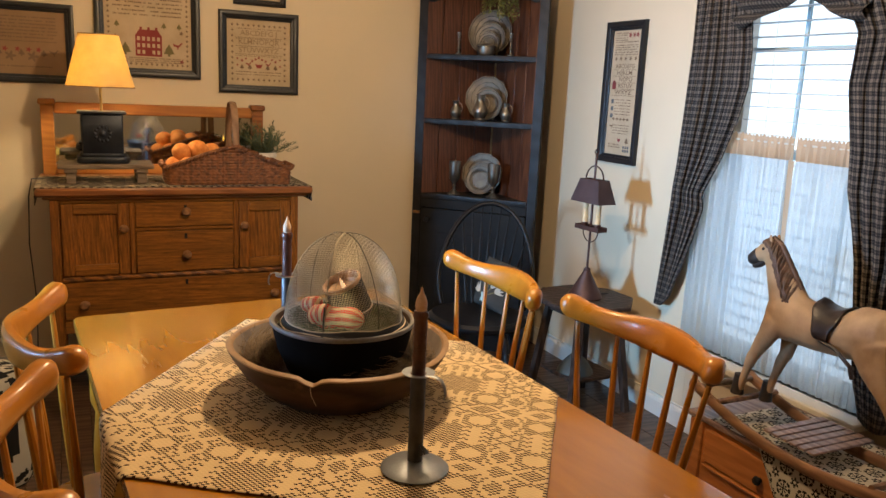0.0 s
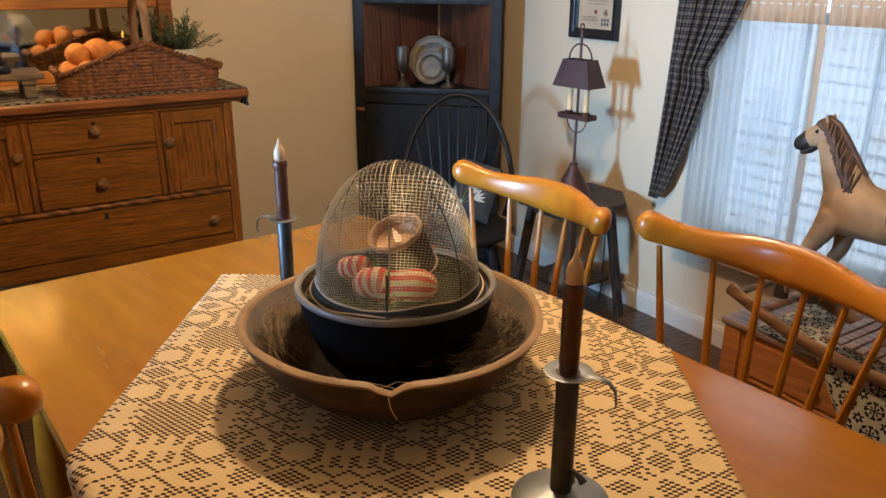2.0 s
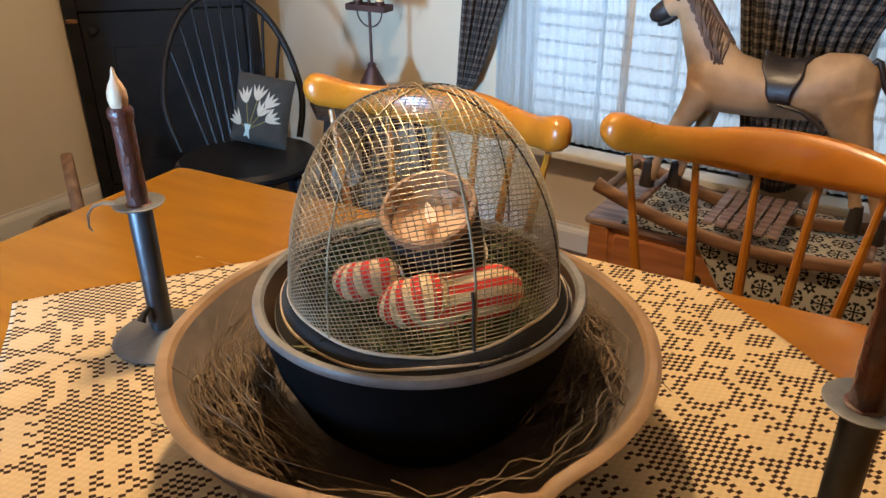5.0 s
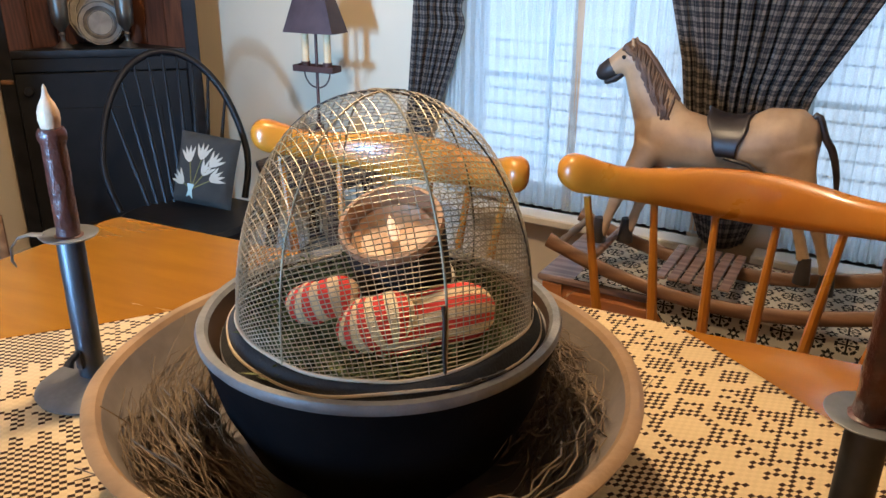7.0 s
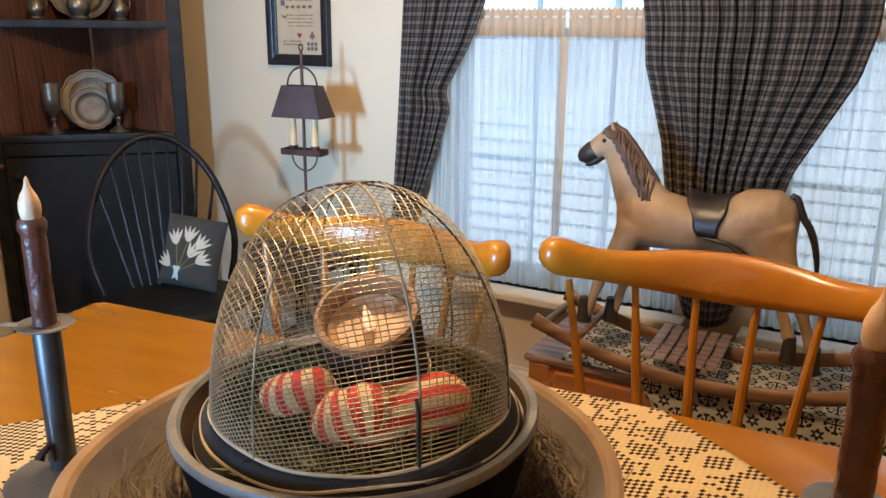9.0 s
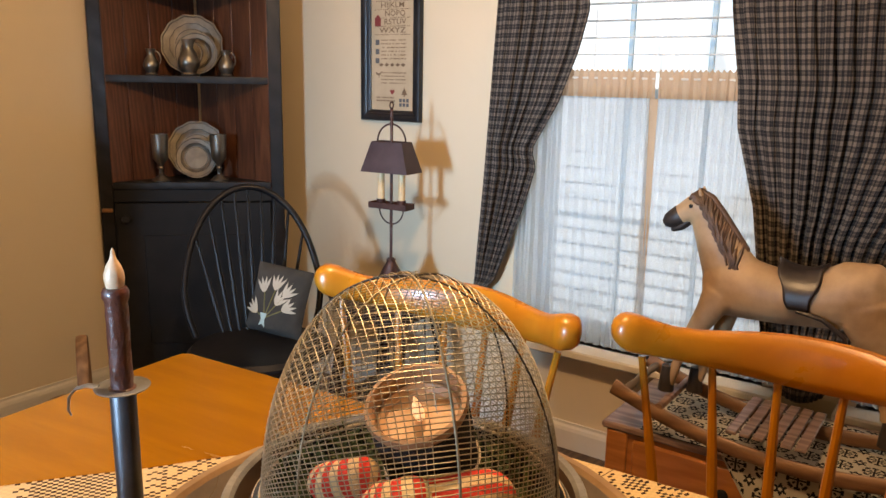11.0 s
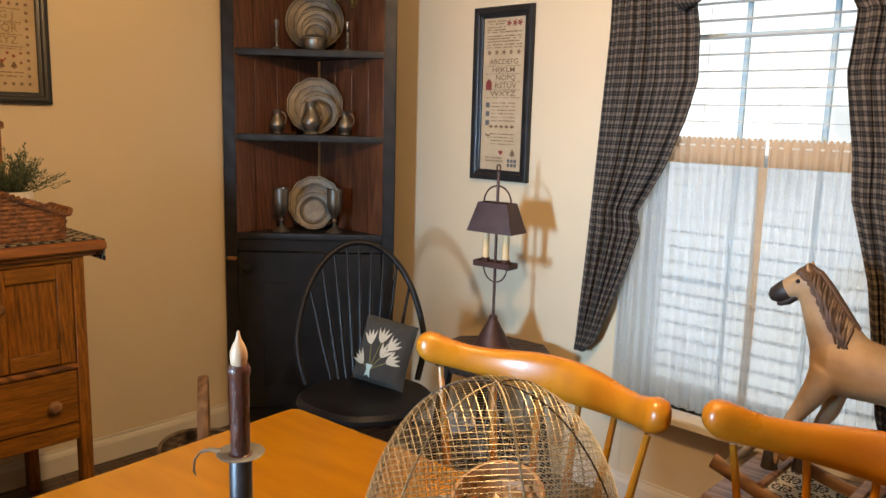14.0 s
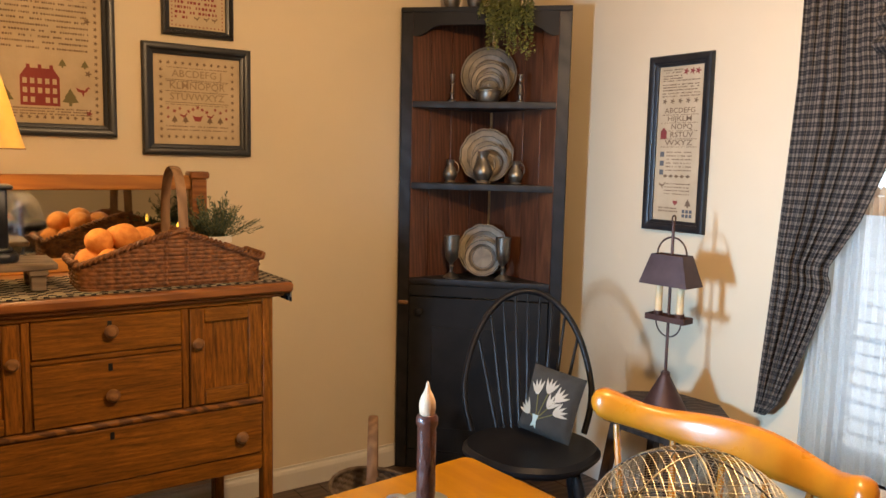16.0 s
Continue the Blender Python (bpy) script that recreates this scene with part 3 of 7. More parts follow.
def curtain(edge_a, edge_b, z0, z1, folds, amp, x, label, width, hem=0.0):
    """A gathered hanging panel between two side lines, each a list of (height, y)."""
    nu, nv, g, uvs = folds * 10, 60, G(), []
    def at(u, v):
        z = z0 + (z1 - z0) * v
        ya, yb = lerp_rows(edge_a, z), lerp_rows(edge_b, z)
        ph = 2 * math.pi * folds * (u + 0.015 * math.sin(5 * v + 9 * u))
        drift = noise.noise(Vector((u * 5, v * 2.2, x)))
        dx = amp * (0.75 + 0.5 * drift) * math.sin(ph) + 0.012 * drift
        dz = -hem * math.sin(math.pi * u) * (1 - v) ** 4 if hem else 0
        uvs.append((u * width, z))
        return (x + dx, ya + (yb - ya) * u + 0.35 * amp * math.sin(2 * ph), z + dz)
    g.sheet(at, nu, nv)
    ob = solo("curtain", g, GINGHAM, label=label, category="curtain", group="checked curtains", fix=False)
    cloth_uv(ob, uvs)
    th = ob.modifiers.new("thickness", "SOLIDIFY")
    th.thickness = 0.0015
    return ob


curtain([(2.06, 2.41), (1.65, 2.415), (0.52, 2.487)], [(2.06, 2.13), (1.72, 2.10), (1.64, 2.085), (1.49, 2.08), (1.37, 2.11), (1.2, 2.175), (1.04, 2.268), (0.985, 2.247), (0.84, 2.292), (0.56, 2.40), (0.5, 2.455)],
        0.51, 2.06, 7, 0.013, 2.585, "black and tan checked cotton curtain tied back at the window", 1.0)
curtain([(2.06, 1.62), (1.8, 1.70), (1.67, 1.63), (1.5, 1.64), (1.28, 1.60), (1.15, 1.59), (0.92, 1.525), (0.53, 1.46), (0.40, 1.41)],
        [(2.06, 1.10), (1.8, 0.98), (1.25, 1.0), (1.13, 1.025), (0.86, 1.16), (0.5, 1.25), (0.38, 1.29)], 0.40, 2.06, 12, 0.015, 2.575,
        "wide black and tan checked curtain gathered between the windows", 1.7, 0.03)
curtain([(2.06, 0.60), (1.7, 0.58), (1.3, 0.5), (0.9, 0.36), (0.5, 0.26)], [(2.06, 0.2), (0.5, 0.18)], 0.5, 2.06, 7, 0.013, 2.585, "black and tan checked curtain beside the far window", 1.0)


def swag(y0, y1, peak, label):
    """The draped valance between two panels, its lower edge an arch."""
    uvs, g = [], G()
    def at(u, v):
        y = y0 + (y1 - y0) * u
        low = 1.70 + (peak - 1.70) * (1 - abs(2 * u - 1)) ** 1.3
        z = 2.07 + (low - 2.07) * v
        pinch = min(u, 1 - u)
        dx = 0.016 * math.sin(2 * math.pi * (5 * v + 2.5 * abs(u - 0.5))) * (0.4 + 1.2 * v * (1 - pinch)) + 0.01 * math.sin(60 * u) * (1 - v)
        uvs.append((u * 0.9 + 0.25 * v * (u - 0.5), z * 1.25))
        return (2.578 + dx - 0.02 * v * (1 - 2 * pinch), y, z)
    g.sheet(at, 60, 34)
    ob = solo("valance", g, GINGHAM, label=label, category="valance", group="checked curtains", fix=False)
    cloth_uv(ob, uvs)
    th = ob.modifiers.new("thickness", "SOLIDIFY")
    th.thickness = 0.0015


swag(2.16, 1.60, 1.815, "checked swag valance draped over the window")
swag(1.06, 0.55, 1.815, "checked swag valance draped over the second window")
solo("curtain_rod", G().tube([(2.6, 2.46, 2.075), (2.6, 0.15, 2.075)], 0.009, 10), BLACK, label="thin black metal curtain rod on brackets", category="curtain rod").location.x = 0


def cafe(y0, y1, folds, seed):
    """A sheer lower curtain on a thin rod: a see-through fall and a denser heading."""
    c = thing("cafe_curtain", (2.615, (y0 + y1) / 2, 0.39), label="white sheer cafe curtain with a cream gathered heading", category="curtain", group="cafe curtains")
    half = (y0 - y1) / 2
    def fold(u, v):
        ph = 2 * math.pi * folds * (u + 0.02 * math.sin(7 * u + seed))
        d = noise.noise(Vector((u * 8, v * 1.2, seed)))
        return 0.007 * math.sin(ph) * (1 + 0.6 * d) + 0.004 * math.sin(2.3 * ph + 3 * v)
    wide = lambda v: half * (1 + 0.06 * (1 - v))
    part("sheer_fall", G().sheet(lambda u, v: (fold(u, v), wide(v) * (1 - 2 * u), 0.845 * v), folds * 8, 14), SHEER, c, "thin white see-through cotton", fix=False)
    part("heading", G().sheet(lambda u, v: (fold(u, 1) * (1 - 0.6 * v) - 0.002, half * (1 - 2 * u), 0.835 + 0.085 * v + (0.006 * math.sin(u * folds * 12.6) if v > 0.9 else 0)), folds * 8, 8), SHEER_HEAD, c, "denser cream heading", fix=False)
    part("side_hem", G().sheet(lambda u, v: (fold(0.99, v) - 0.004, -half * 1.0 + 0.016 - 0.03 * u, 0.01 + 0.825 * v), 3, 14), SHEER_HEAD, c, "folded side hem", fix=False)
    part("rod", G().tube([(0.002, half, 0.895), (0.002, -half, 0.895)], 0.004, 8), TRIM, c)


cafe(2.33, 1.86, 13, 1.0)
cafe(1.85, 1.43, 12, 2.0)
cafe(1.20, 0.80, 12, 3.0)
cafe(0.79, 0.36, 12, 4.0)

# A warm ceiling fixture over the table lights the room from above.
cl = thing("ceiling_light", (1.03, 1.70, CEIL), label="small ceiling light over the dining table", category="ceiling light")
part("canopy", G().lathe([(0.0, -0.03), (0.05, -0.028), (0.06, -0.001), (0.0, 0.0)], 20), TIN, cl)
part("stem", G().tube([(0, 0, -0.03), (0, 0, -0.2)], 0.006, 8), TIN, cl)
part("shade", G().lathe([(0.02, -0.19), (0.05, -0.2), (0.11, -0.25), (0.108, -0.252), (0.05, -0.205), (0.02, -0.195)], 24), TIN, cl)


# ---- dining table ----
TABLE_TURN = 4.3
table = thing("dining_table", (0.715, 1.238, FL), TABLE_TURN, "long orange-varnished maple dining table", "table")
TT = 0.75 - FL
part("tabletop", G().prism(rounded(0.467, 0.925, 0.02), TT - 0.03, TT, c=0.006), MAPLE, table, "glossy orange maple top")
for x in (-0.41, 0.41):
    part("apron", G().box(x - 0.011, x + 0.011, -0.79, 0.79, TT - 0.12, TT - 0.03), MAPLE_V, table)
for y in (-0.86, 0.86):
    part("apron", G().box(-0.36, 0.36, y - 0.011, y + 0.011, TT - 0.12, TT - 0.03), MAPLE_V, table)
leg = [(0.022, 0), (0.027, 0.03), (0.02, 0.08), (0.03, 0.2), (0.036, 0.4), (0.026, 0.52), (0.038, 0.55), (0.038, TT - 0.03)]
for x in (-0.4, 0.4):
    for y in (-0.85, 0.85):
        part("leg", G().lathe(leg, 16, pose(x, y, 0)), MAPLE_V, table)


# ---- table cover, woven in blocks ----
def overshot(nx, ny):
    """Rings with plain centres, small diamonds and dense tables, all broken into staggered floats."""
    bands = [("ring", 11), ("diamond", 8), ("ring", 11), ("table", 13)]
    span = [(kind, k - (n - 1) / 2, n / 2) for kind, n in bands for k in range(n)]
    pick = [(kind, k - (n - 1) / 2, n / 2) for kind, m in bands for n in (round(m * 1.35),) for k in range(n)]
    out = np.zeros((ny, nx))
    for j in range(ny):
        for i in range(nx):
            if (i + j) % 2:
                continue
            (ki, x, hx), (kj, y, hy_) = span[(i + 20) % len(span)], pick[(j + 42) % len(pick)]
            ax, ay, pair = abs(x) / hx, abs(y) / hy_, {ki, kj}
            if pair == {"ring"}:
                d = (ax ** 3 + ay ** 3) ** (1 / 3)
                on = 0.58 < d < 1.0
            elif pair == {"diamond"}:
                on = ax + ay < 0.95
            elif pair == {"table"}:
                on = max(ax, ay) < 0.98
            elif pair == {"ring", "diamond"}:
                on = 0.35 * (ax + ay) < 0.3 or (ax + ay > 1.35 and min(ax, ay) > 0.4)
            elif pair == {"ring", "table"}:
                c, e = (x, ay) if ki == "table" else (y, ax)
                on = (int(c + 20.5) % 4 < 2 and e > 0.25) or e > 0.8
            else:
                c, e = (x, ay) if ki == "table" else (y, ax)
                on = abs(e - 0.5 - 0.25 * math.cos(c * 0.9)) < 0.24
            out[j, i] = 1.0 if on else 0.08
    return out


U, V = Vector((0.812, -0.584)).normalized(), Vector((-0.584, -0.812)).normalized()
COVER_FAR, SIDE = Vector((0.632, 1.957)), 0.90
ct, st = math.cos(radians(TABLE_TURN)), math.sin(radians(TABLE_TURN))


def over_table(p, lift):
    """Lays a flat point of cloth on the table, bent down past its long edges."""
    dx, dy = p.x - 0.715, p.y - 1.238
    lx, ly = dx * ct + dy * st, -dx * st + dy * ct
    edge, z, r = 0.467, 0.75 + lift, 0.012
    far = abs(lx) - edge
    if far > -r:
        s = math.copysign(1, lx)
        a = min((far + r) / r, math.pi / 2)
        out = edge - r + (r + 0.002) * math.sin(a)
        drop = (r + 0.002) * (1 - math.cos(a)) + max(0.0, far + r - r * math.pi / 2)
        wave = 0.006 * math.sin(ly * 26) * min(1, drop / 0.08)
        lx, z = s * (out + 0.003 + wave * 0.5 + 0.01 * min(1, drop / 0.1)), z - drop
    return (0.715 + lx * ct - ly * st, 1.238 + lx * st + ly * ct, z)


NX, NY = 138, 196
pat = overshot(NX, NY)
g = G()
def cover_at(u, v):
    p = COVER_FAR + U * (u * SIDE) + V * (v * SIDE)
    lift = 0.0035 + 0.0012 * noise.noise(Vector((p.x * 9, p.y * 9, 0.3)))
    e = min(u, v, 1 - u, 1 - v)
    wob = 0.004 * noise.noise(Vector((u * 7, v * 7, 4))) * max(0, 1 - e / 0.08)
    return over_table(p + U * wob + V * wob, lift)
g.sheet(cover_at, NX, NY)
cover = solo("tablecloth", g, COVERLET, label="tan and dark brown woven overshot cloth laid cornerwise on the table", category="tablecloth", fix=False, smooth=True)
at = cover.data.attributes.new("pattern", "FLOAT", "FACE")
at.data.foreach_set("value", pat.ravel())
th = cover.modifiers.new("thickness", "SOLIDIFY")
th.thickness, th.offset = 0.002, -1.0


# ---- dining chairs ----
def dining_chair(name="dining_chair"):
    c = thing(name, (0, 0, 0), 0, "orange-varnished maple chair with spindle back and curved top rail", "chair", "dining chairs")
    seat = [(0.215 * math.copysign(abs(math.cos(a)) ** 0.7, math.cos(a)), 0.205 * math.copysign(abs(math.sin(a)) ** 0.75, math.sin(a))) for a in [2 * math.pi * k / 36 for k in range(36)]]
    part("seat", G().prism(seat, 0.425, 0.462, c=0.01), MAPLE_V, c)
    zt = 0.885 - FL
    pts, n, verts, faces = [], 44, [], []
    for i in range(n + 1):
        s = -math.cos(math.pi * i / n)
        x, y = 0.272 * s, -0.225 + 0.12 * s * s
        lift = abs(s) ** 1.6
        top, low = 0.895 - FL + lerp_rows(((0, 0.012), (0.15, 0.0115), (0.3, 0.009), (0.45, 0.005), (0.58, 0.0035), (0.7, 0.007), (0.8, 0.016), (0.88, 0.026), (0.95, 0.032), (1, 0.034)), abs(s)), 0.828 - FL + 0.042 * lift
        end = max(0.0, abs(s) - 0.9) / 0.1
        half = (top - low) / 2 * math.sqrt(max(0.004, 1 - end ** 2.2))
        mid, thick = (top + low) / 2, (0.016 + 0.009 * max(0, abs(s) - 0.72) / 0.28) * math.sqrt(max(0.004, 1 - end ** 2.4))
        nx, ny = -0.26 * s, 0.272
        ln = math.hypot(nx, ny)
        nx, ny = nx / ln, ny / ln
        m_ = 14
        for k in range(m_):
            a = 2 * math.pi * k / m_
            ca, sa = math.copysign(abs(math.cos(a)) ** 0.6, math.cos(a)), math.copysign(abs(math.sin(a)) ** 0.8, math.sin(a))
            lean = -0.12 * (sa * half)
            verts.append((x + nx * ca * thick, y + ny * ca * thick + lean, mid + sa * half))
    for i in range(n):
        for k in range(m_):
            faces.append((i * m_ + k, i * m_ + (k + 1) % m_, (i + 1) * m_ + (k + 1) % m_, (i + 1) * m_ + k))
    faces += [tuple(range(m_)), tuple(n * m_ + k for k in range(m_))]
    part("top_rail", G().put(verts, faces), MAPLE_V, c, "thick curved top rail with rounded ends")
    for k in range(6):
        s = -0.86 + 1.72 * k / 5
        top = Vector((0.27 * s, -0.225 + 0.12 * s * s, zt - 0.03))
        low = Vector((0.175 * s, -0.175 + 0.085 * s * s, 0.45))
        rr = [0.0065, 0.0085, 0.0095, 0.0085, 0.0065, 0.006]
        part("spindle", G().tube([low.lerp(top, t) for t in (0, 0.2, 0.4, 0.6, 0.85, 1.0)], rr, 8), MAPLE_V, c)
    for sx in (-1, 1):
        for sy in (-1, 1):
            a, b = Vector((0.14 * sx, 0.13 * sy, 0.43)), Vector((0.2 * sx, 0.19 * sy, 0.0))
            part("leg", G().tube([a.lerp(b, t) for t in (0, 0.15, 0.3, 0.45, 0.6, 0.75, 1)], [0.014, 0.018, 0.014, 0.02, 0.017, 0.013, 0.011], 10), MAPLE_V, c)
        part("stretcher", G().tube([(0.175 * sx, 0.165, 0.18), (0.175 * sx, 0, 0.18), (0.175 * sx, -0.165, 0.18)], [0.008, 0.012, 0.008], 8), MAPLE_V, c)
    part("stretcher", G().tube([(-0.175, 0, 0.18), (0, 0, 0.18), (0.175, 0, 0.18)], [0.008, 0.012, 0.008], 8), MAPLE_V, c)
    return c


chair = dining_chair()
chair.matrix_world = pose(1.161, 1.7235, FL, 0, 0, 90)
copy_thing(chair, pose(1.228, 1.145, FL, 0, 0, 90.5))
copy_thing(chair, pose(0.293, 1.594, FL, 0, 0, -85.7))
copy_thing(chair, pose(0.28, 1.025, FL, 0, 0, -86))


# ---- sideboard ----
sb = thing("sideboard", (0, 0, FL), 0, "antique oak sideboard with drawers, two doors and a mirrored back", "sideboard")
def zf(z):
    return z - FL
X0, X1, YF, YB = 0.10, 1.13, 3.30, 3.84
part("top", G().box(0.05, 1.19, 3.262, 3.86, zf(0.925), zf(0.958), 0.008), OAK_RED, sb, "red-brown overhanging top")
part("top_moulding", G().box(0.075, 1.165, 3.28, 3.85, zf(0.912), zf(0.9252), 0.005), OAK_RED, sb)
part("body", G().box(X0 + 0.005, X1 - 0.005, YF + 0.012, YB, zf(0.335), zf(0.912)), OAK, sb)
for x in (X0 + 0.0175, X1 - 0.0175):
    part("front_post", G().box(x - 0.0175, x + 0.0175, YF - 0.004, YF + 0.04, 0, zf(0.912), 0.004), OAK_V, sb)
    part("rear_leg", G().box(x - 0.0175, x + 0.0175, YB - 0.05, YB + 0.005, 0, zf(0.335), 0.004), OAK_V, sb)
part("rail", G().box(X0 + 0.035, X1 - 0.035, YF - 0.002, YF + 0.03, zf(0.895), zf(0.912)), OAK, sb)
part("waist_moulding", G().box(X0 + 0.033, X1 - 0.033, YF - 0.012, YF + 0.03, zf(0.562), zf(0.582), 0.006), OAK_ROPE, sb)
part("bottom_rail", G().box(X0 + 0.035, X1 - 0.035, YF + 0.002, YF + 0.03, zf(0.335), zf(0.392)), OAK, sb)
for x in (0.413, 0.848):
    part("divider", G().box(x - 0.011, x + 0.011, YF, YF + 0.03, zf(0.582), zf(0.895)), OAK_V, sb)
part("divider_rail", G().box(0.424, 0.837, YF + 0.001, YF + 0.03, zf(0.769), zf(0.785)), OAK, sb)
def knob(parent, x, z, y=YF - 0.005, s=1.0):
    return part("knob", G().lathe([(0.0, 0.03), (0.012, 0.029), (0.019, 0.022), (0.02, 0.016), (0.013, 0.008), (0.008, 0.004), (0.01, -0.004)], 16, pose(x, y, z, 90, 0, 0) @ Matrix.Scale(s, 4)), KNOB, parent, "round turned wooden knob")
for x0, x1, z0, z1, keys, knobs in ((0.426, 0.835, 0.787, 0.893, (0.63,), (0.632,)), (0.426, 0.835, 0.586, 0.767, (0.63,), (0.632,)), (X0 + 0.038, X1 - 0.038, 0.395, 0.559, (0.63,), (0.215, 1.018))):
    d = part("drawer", G().box(x0, x1, YF - 0.005, YF + 0.02, zf(z0), zf(z1), 0.003), OAK, sb)
    for x in knobs:
        knob(d, x, zf((z0 + z1) / 2 + (0.012 if len(knobs) == 1 and z0 > 0.7 else -0.015)))
    for x in keys:
        part("keyhole", G().box(x - 0.006, x + 0.006, YF - 0.0075, YF - 0.004, zf(z1) - 0.034, zf(z1) - 0.012, 0.001), BLACK, d)
for x0, x1, kx in ((0.14, 0.400, 0.378), (0.861, 1.092, 0.882)):
    d = part("door", G().box(x0 + 0.04, x1 - 0.04, YF + 0.006, YF + 0.02, zf(0.63), zf(0.85)), OAK_V, sb)
    for a, b, c_, e in ((x0, x0 + 0.045, 0.586, 0.892), (x1 - 0.045, x1, 0.586, 0.892)):
        part("stile", G().box(a, b, YF - 0.006, YF + 0.018, zf(c_), zf(e)), OAK_V, d)
    for a, b in ((0.586, 0.632), (0.848, 0.892)):
        part("door_rail", G().box(x0 + 0.045, x1 - 0.045, YF - 0.0055, YF + 0.018, zf(a), zf(b)), OAK, d)
    knob(d, kx, zf(0.785), s=0.9)
# left post and cap orange, right post and cap a darker red-brown
for x in (0.096, 1.046):
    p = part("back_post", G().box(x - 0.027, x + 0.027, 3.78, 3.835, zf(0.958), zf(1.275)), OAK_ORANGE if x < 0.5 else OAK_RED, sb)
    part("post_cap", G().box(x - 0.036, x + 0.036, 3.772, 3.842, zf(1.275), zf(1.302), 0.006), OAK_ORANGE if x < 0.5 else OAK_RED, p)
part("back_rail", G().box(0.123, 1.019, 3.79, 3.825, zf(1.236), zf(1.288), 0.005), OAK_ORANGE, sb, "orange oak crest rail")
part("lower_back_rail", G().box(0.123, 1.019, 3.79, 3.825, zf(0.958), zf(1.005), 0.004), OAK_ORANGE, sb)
part("mirror", G().box(0.123, 1.019, 3.806, 3.815, zf(1.005), zf(1.236), 0.001), MIRROR, sb, "old silvered mirror")


# ---- corner cabinet ----
cab = thing("corner_cabinet", m=pose(2.194, 3.596, FL, 0, 0, -45), label="tall black-painted corner cabinet with open red-stained shelves", category="cabinet")
HW, CT = 0.36, 1.985 - FL
zs = [zf(0.845), zf(1.25), zf(1.60)]
for s in (-1, 1):
    part("stile", G().box(min(s * HW, s * (HW - 0.052)), max(s * HW, s * (HW - 0.052)), 0.0, 0.024, 0, CT, 0.003), BLACK_WORN, cab, "worn black upright")
    part("side_panel", G().box(0.0, 0.40, -0.008 if s < 0 else -0.004, 0.004 if s < 0 else 0.008, 0.05, CT, 0.001, pose(s * (HW - 0.004), 0.024, 0, 0, 0, 45 if s < 0 else 135)), BLACK, cab)
tri_out = [(-HW + 0.03, 0.024), (HW - 0.03, 0.024), (0.0, HW - 0.02)]
for z in zs[1:]:
    part("shelf", G().prism([(-HW + 0.053, 0.0), (HW - 0.053, 0.0), (HW - 0.053, 0.02), (0.012, HW - 0.05), (-0.012, HW - 0.05), (-HW + 0.053, 0.02)], z - 0.014, z + 0.014, c=0.003), BLACK_WORN, cab)
part("counter", G().prism([(-HW + 0.053, -0.004), (HW - 0.053, -0.004), (HW - 0.053, 0.02), (0.012, HW - 0.05), (-0.012, HW - 0.05), (-HW + 0.053, 0.02)], zs[0] - 0.028, zs[0], c=0.003), BLACK_WORN, cab)
part("top_board", G().prism([(-HW, -0.006), (HW, -0.006), (HW, 0.03), (0.012, HW), (-0.012, HW), (-HW, 0.03)], CT, CT + 0.02, c=0.003), BLACK, cab)
arch = []
for k in range(25):
    u = k / 24
    x = -(HW - 0.052) + 2 * (HW - 0.052) * u
    e = min(u, 1 - u)
    arch.append((x, CT - (0.098 if e < 0.06 else 0.098 - 0.045 * math.sin(min(1, (e - 0.06) / 0.14) * math.pi / 2))))
g = G()
vs, fs = [], []
for y in (0.0, 0.022):
    vs += [(x, y, z) for x, z in arch] + [(x, y, CT) for x, z in arch]
for k in range(24):
    fs += [(k, k + 1, 25 + k + 1, 25 + k), (50 + k, 50 + k + 1, 75 + k + 1, 75 + k), (k, k + 1, 51 + k, 50 + k), (25 + k, 26 + k, 76 + k, 75 + k)]
part("arched_valance", g.put(vs, fs), BLACK, cab, "black scalloped board", smooth=False)
for s in (-1, 1):
    for k in range(4):
        a, b = 0.012 + 0.112 * k, 0.012 + 0.112 * (k + 1) - 0.003
        part("back_board", G().box(a, min(b, 0.44), -0.006, 0.006, zs[0] - 0.03, CT, 0.002, pose(0, HW - 0.045, 0, 0, 0, -45 if s > 0 else -135)), PINE, cab)
lower = part("lower_frame", G().box(-HW + 0.052, HW - 0.052, 0.002, 0.022, zf(0.765), zs[0] - 0.028), BLACK, cab)
part("plinth", G().box(-HW + 0.052, HW - 0.052, 0.004, 0.022, 0.0, 0.09), BLACK, cab)
door = part("door", G().box(-HW + 0.055, HW - 0.055, -0.004, 0.018, 0.092, zf(0.762)), BLACK, cab, "plain black door")
part("door_panel_moulding", G().box(-0.2, 0.2, -0.008, -0.003, 0.2, 0.66, 0.003), BLACK, door)
part("knob", G().lathe([(0.0, 0.032), (0.014, 0.03), (0.019, 0.022), (0.012, 0.01), (0.008, -0.003)], 14, pose(-HW + 0.10, -0.004, zf(0.70), 90, 0, 0)), BLACK, door)
part("latch", G().box(-HW + 0.006, -HW + 0.05, -0.012, -0.001, zf(0.725), zf(0.742), 0.004, None), KNOB, cab, "small brown wooden turn latch")


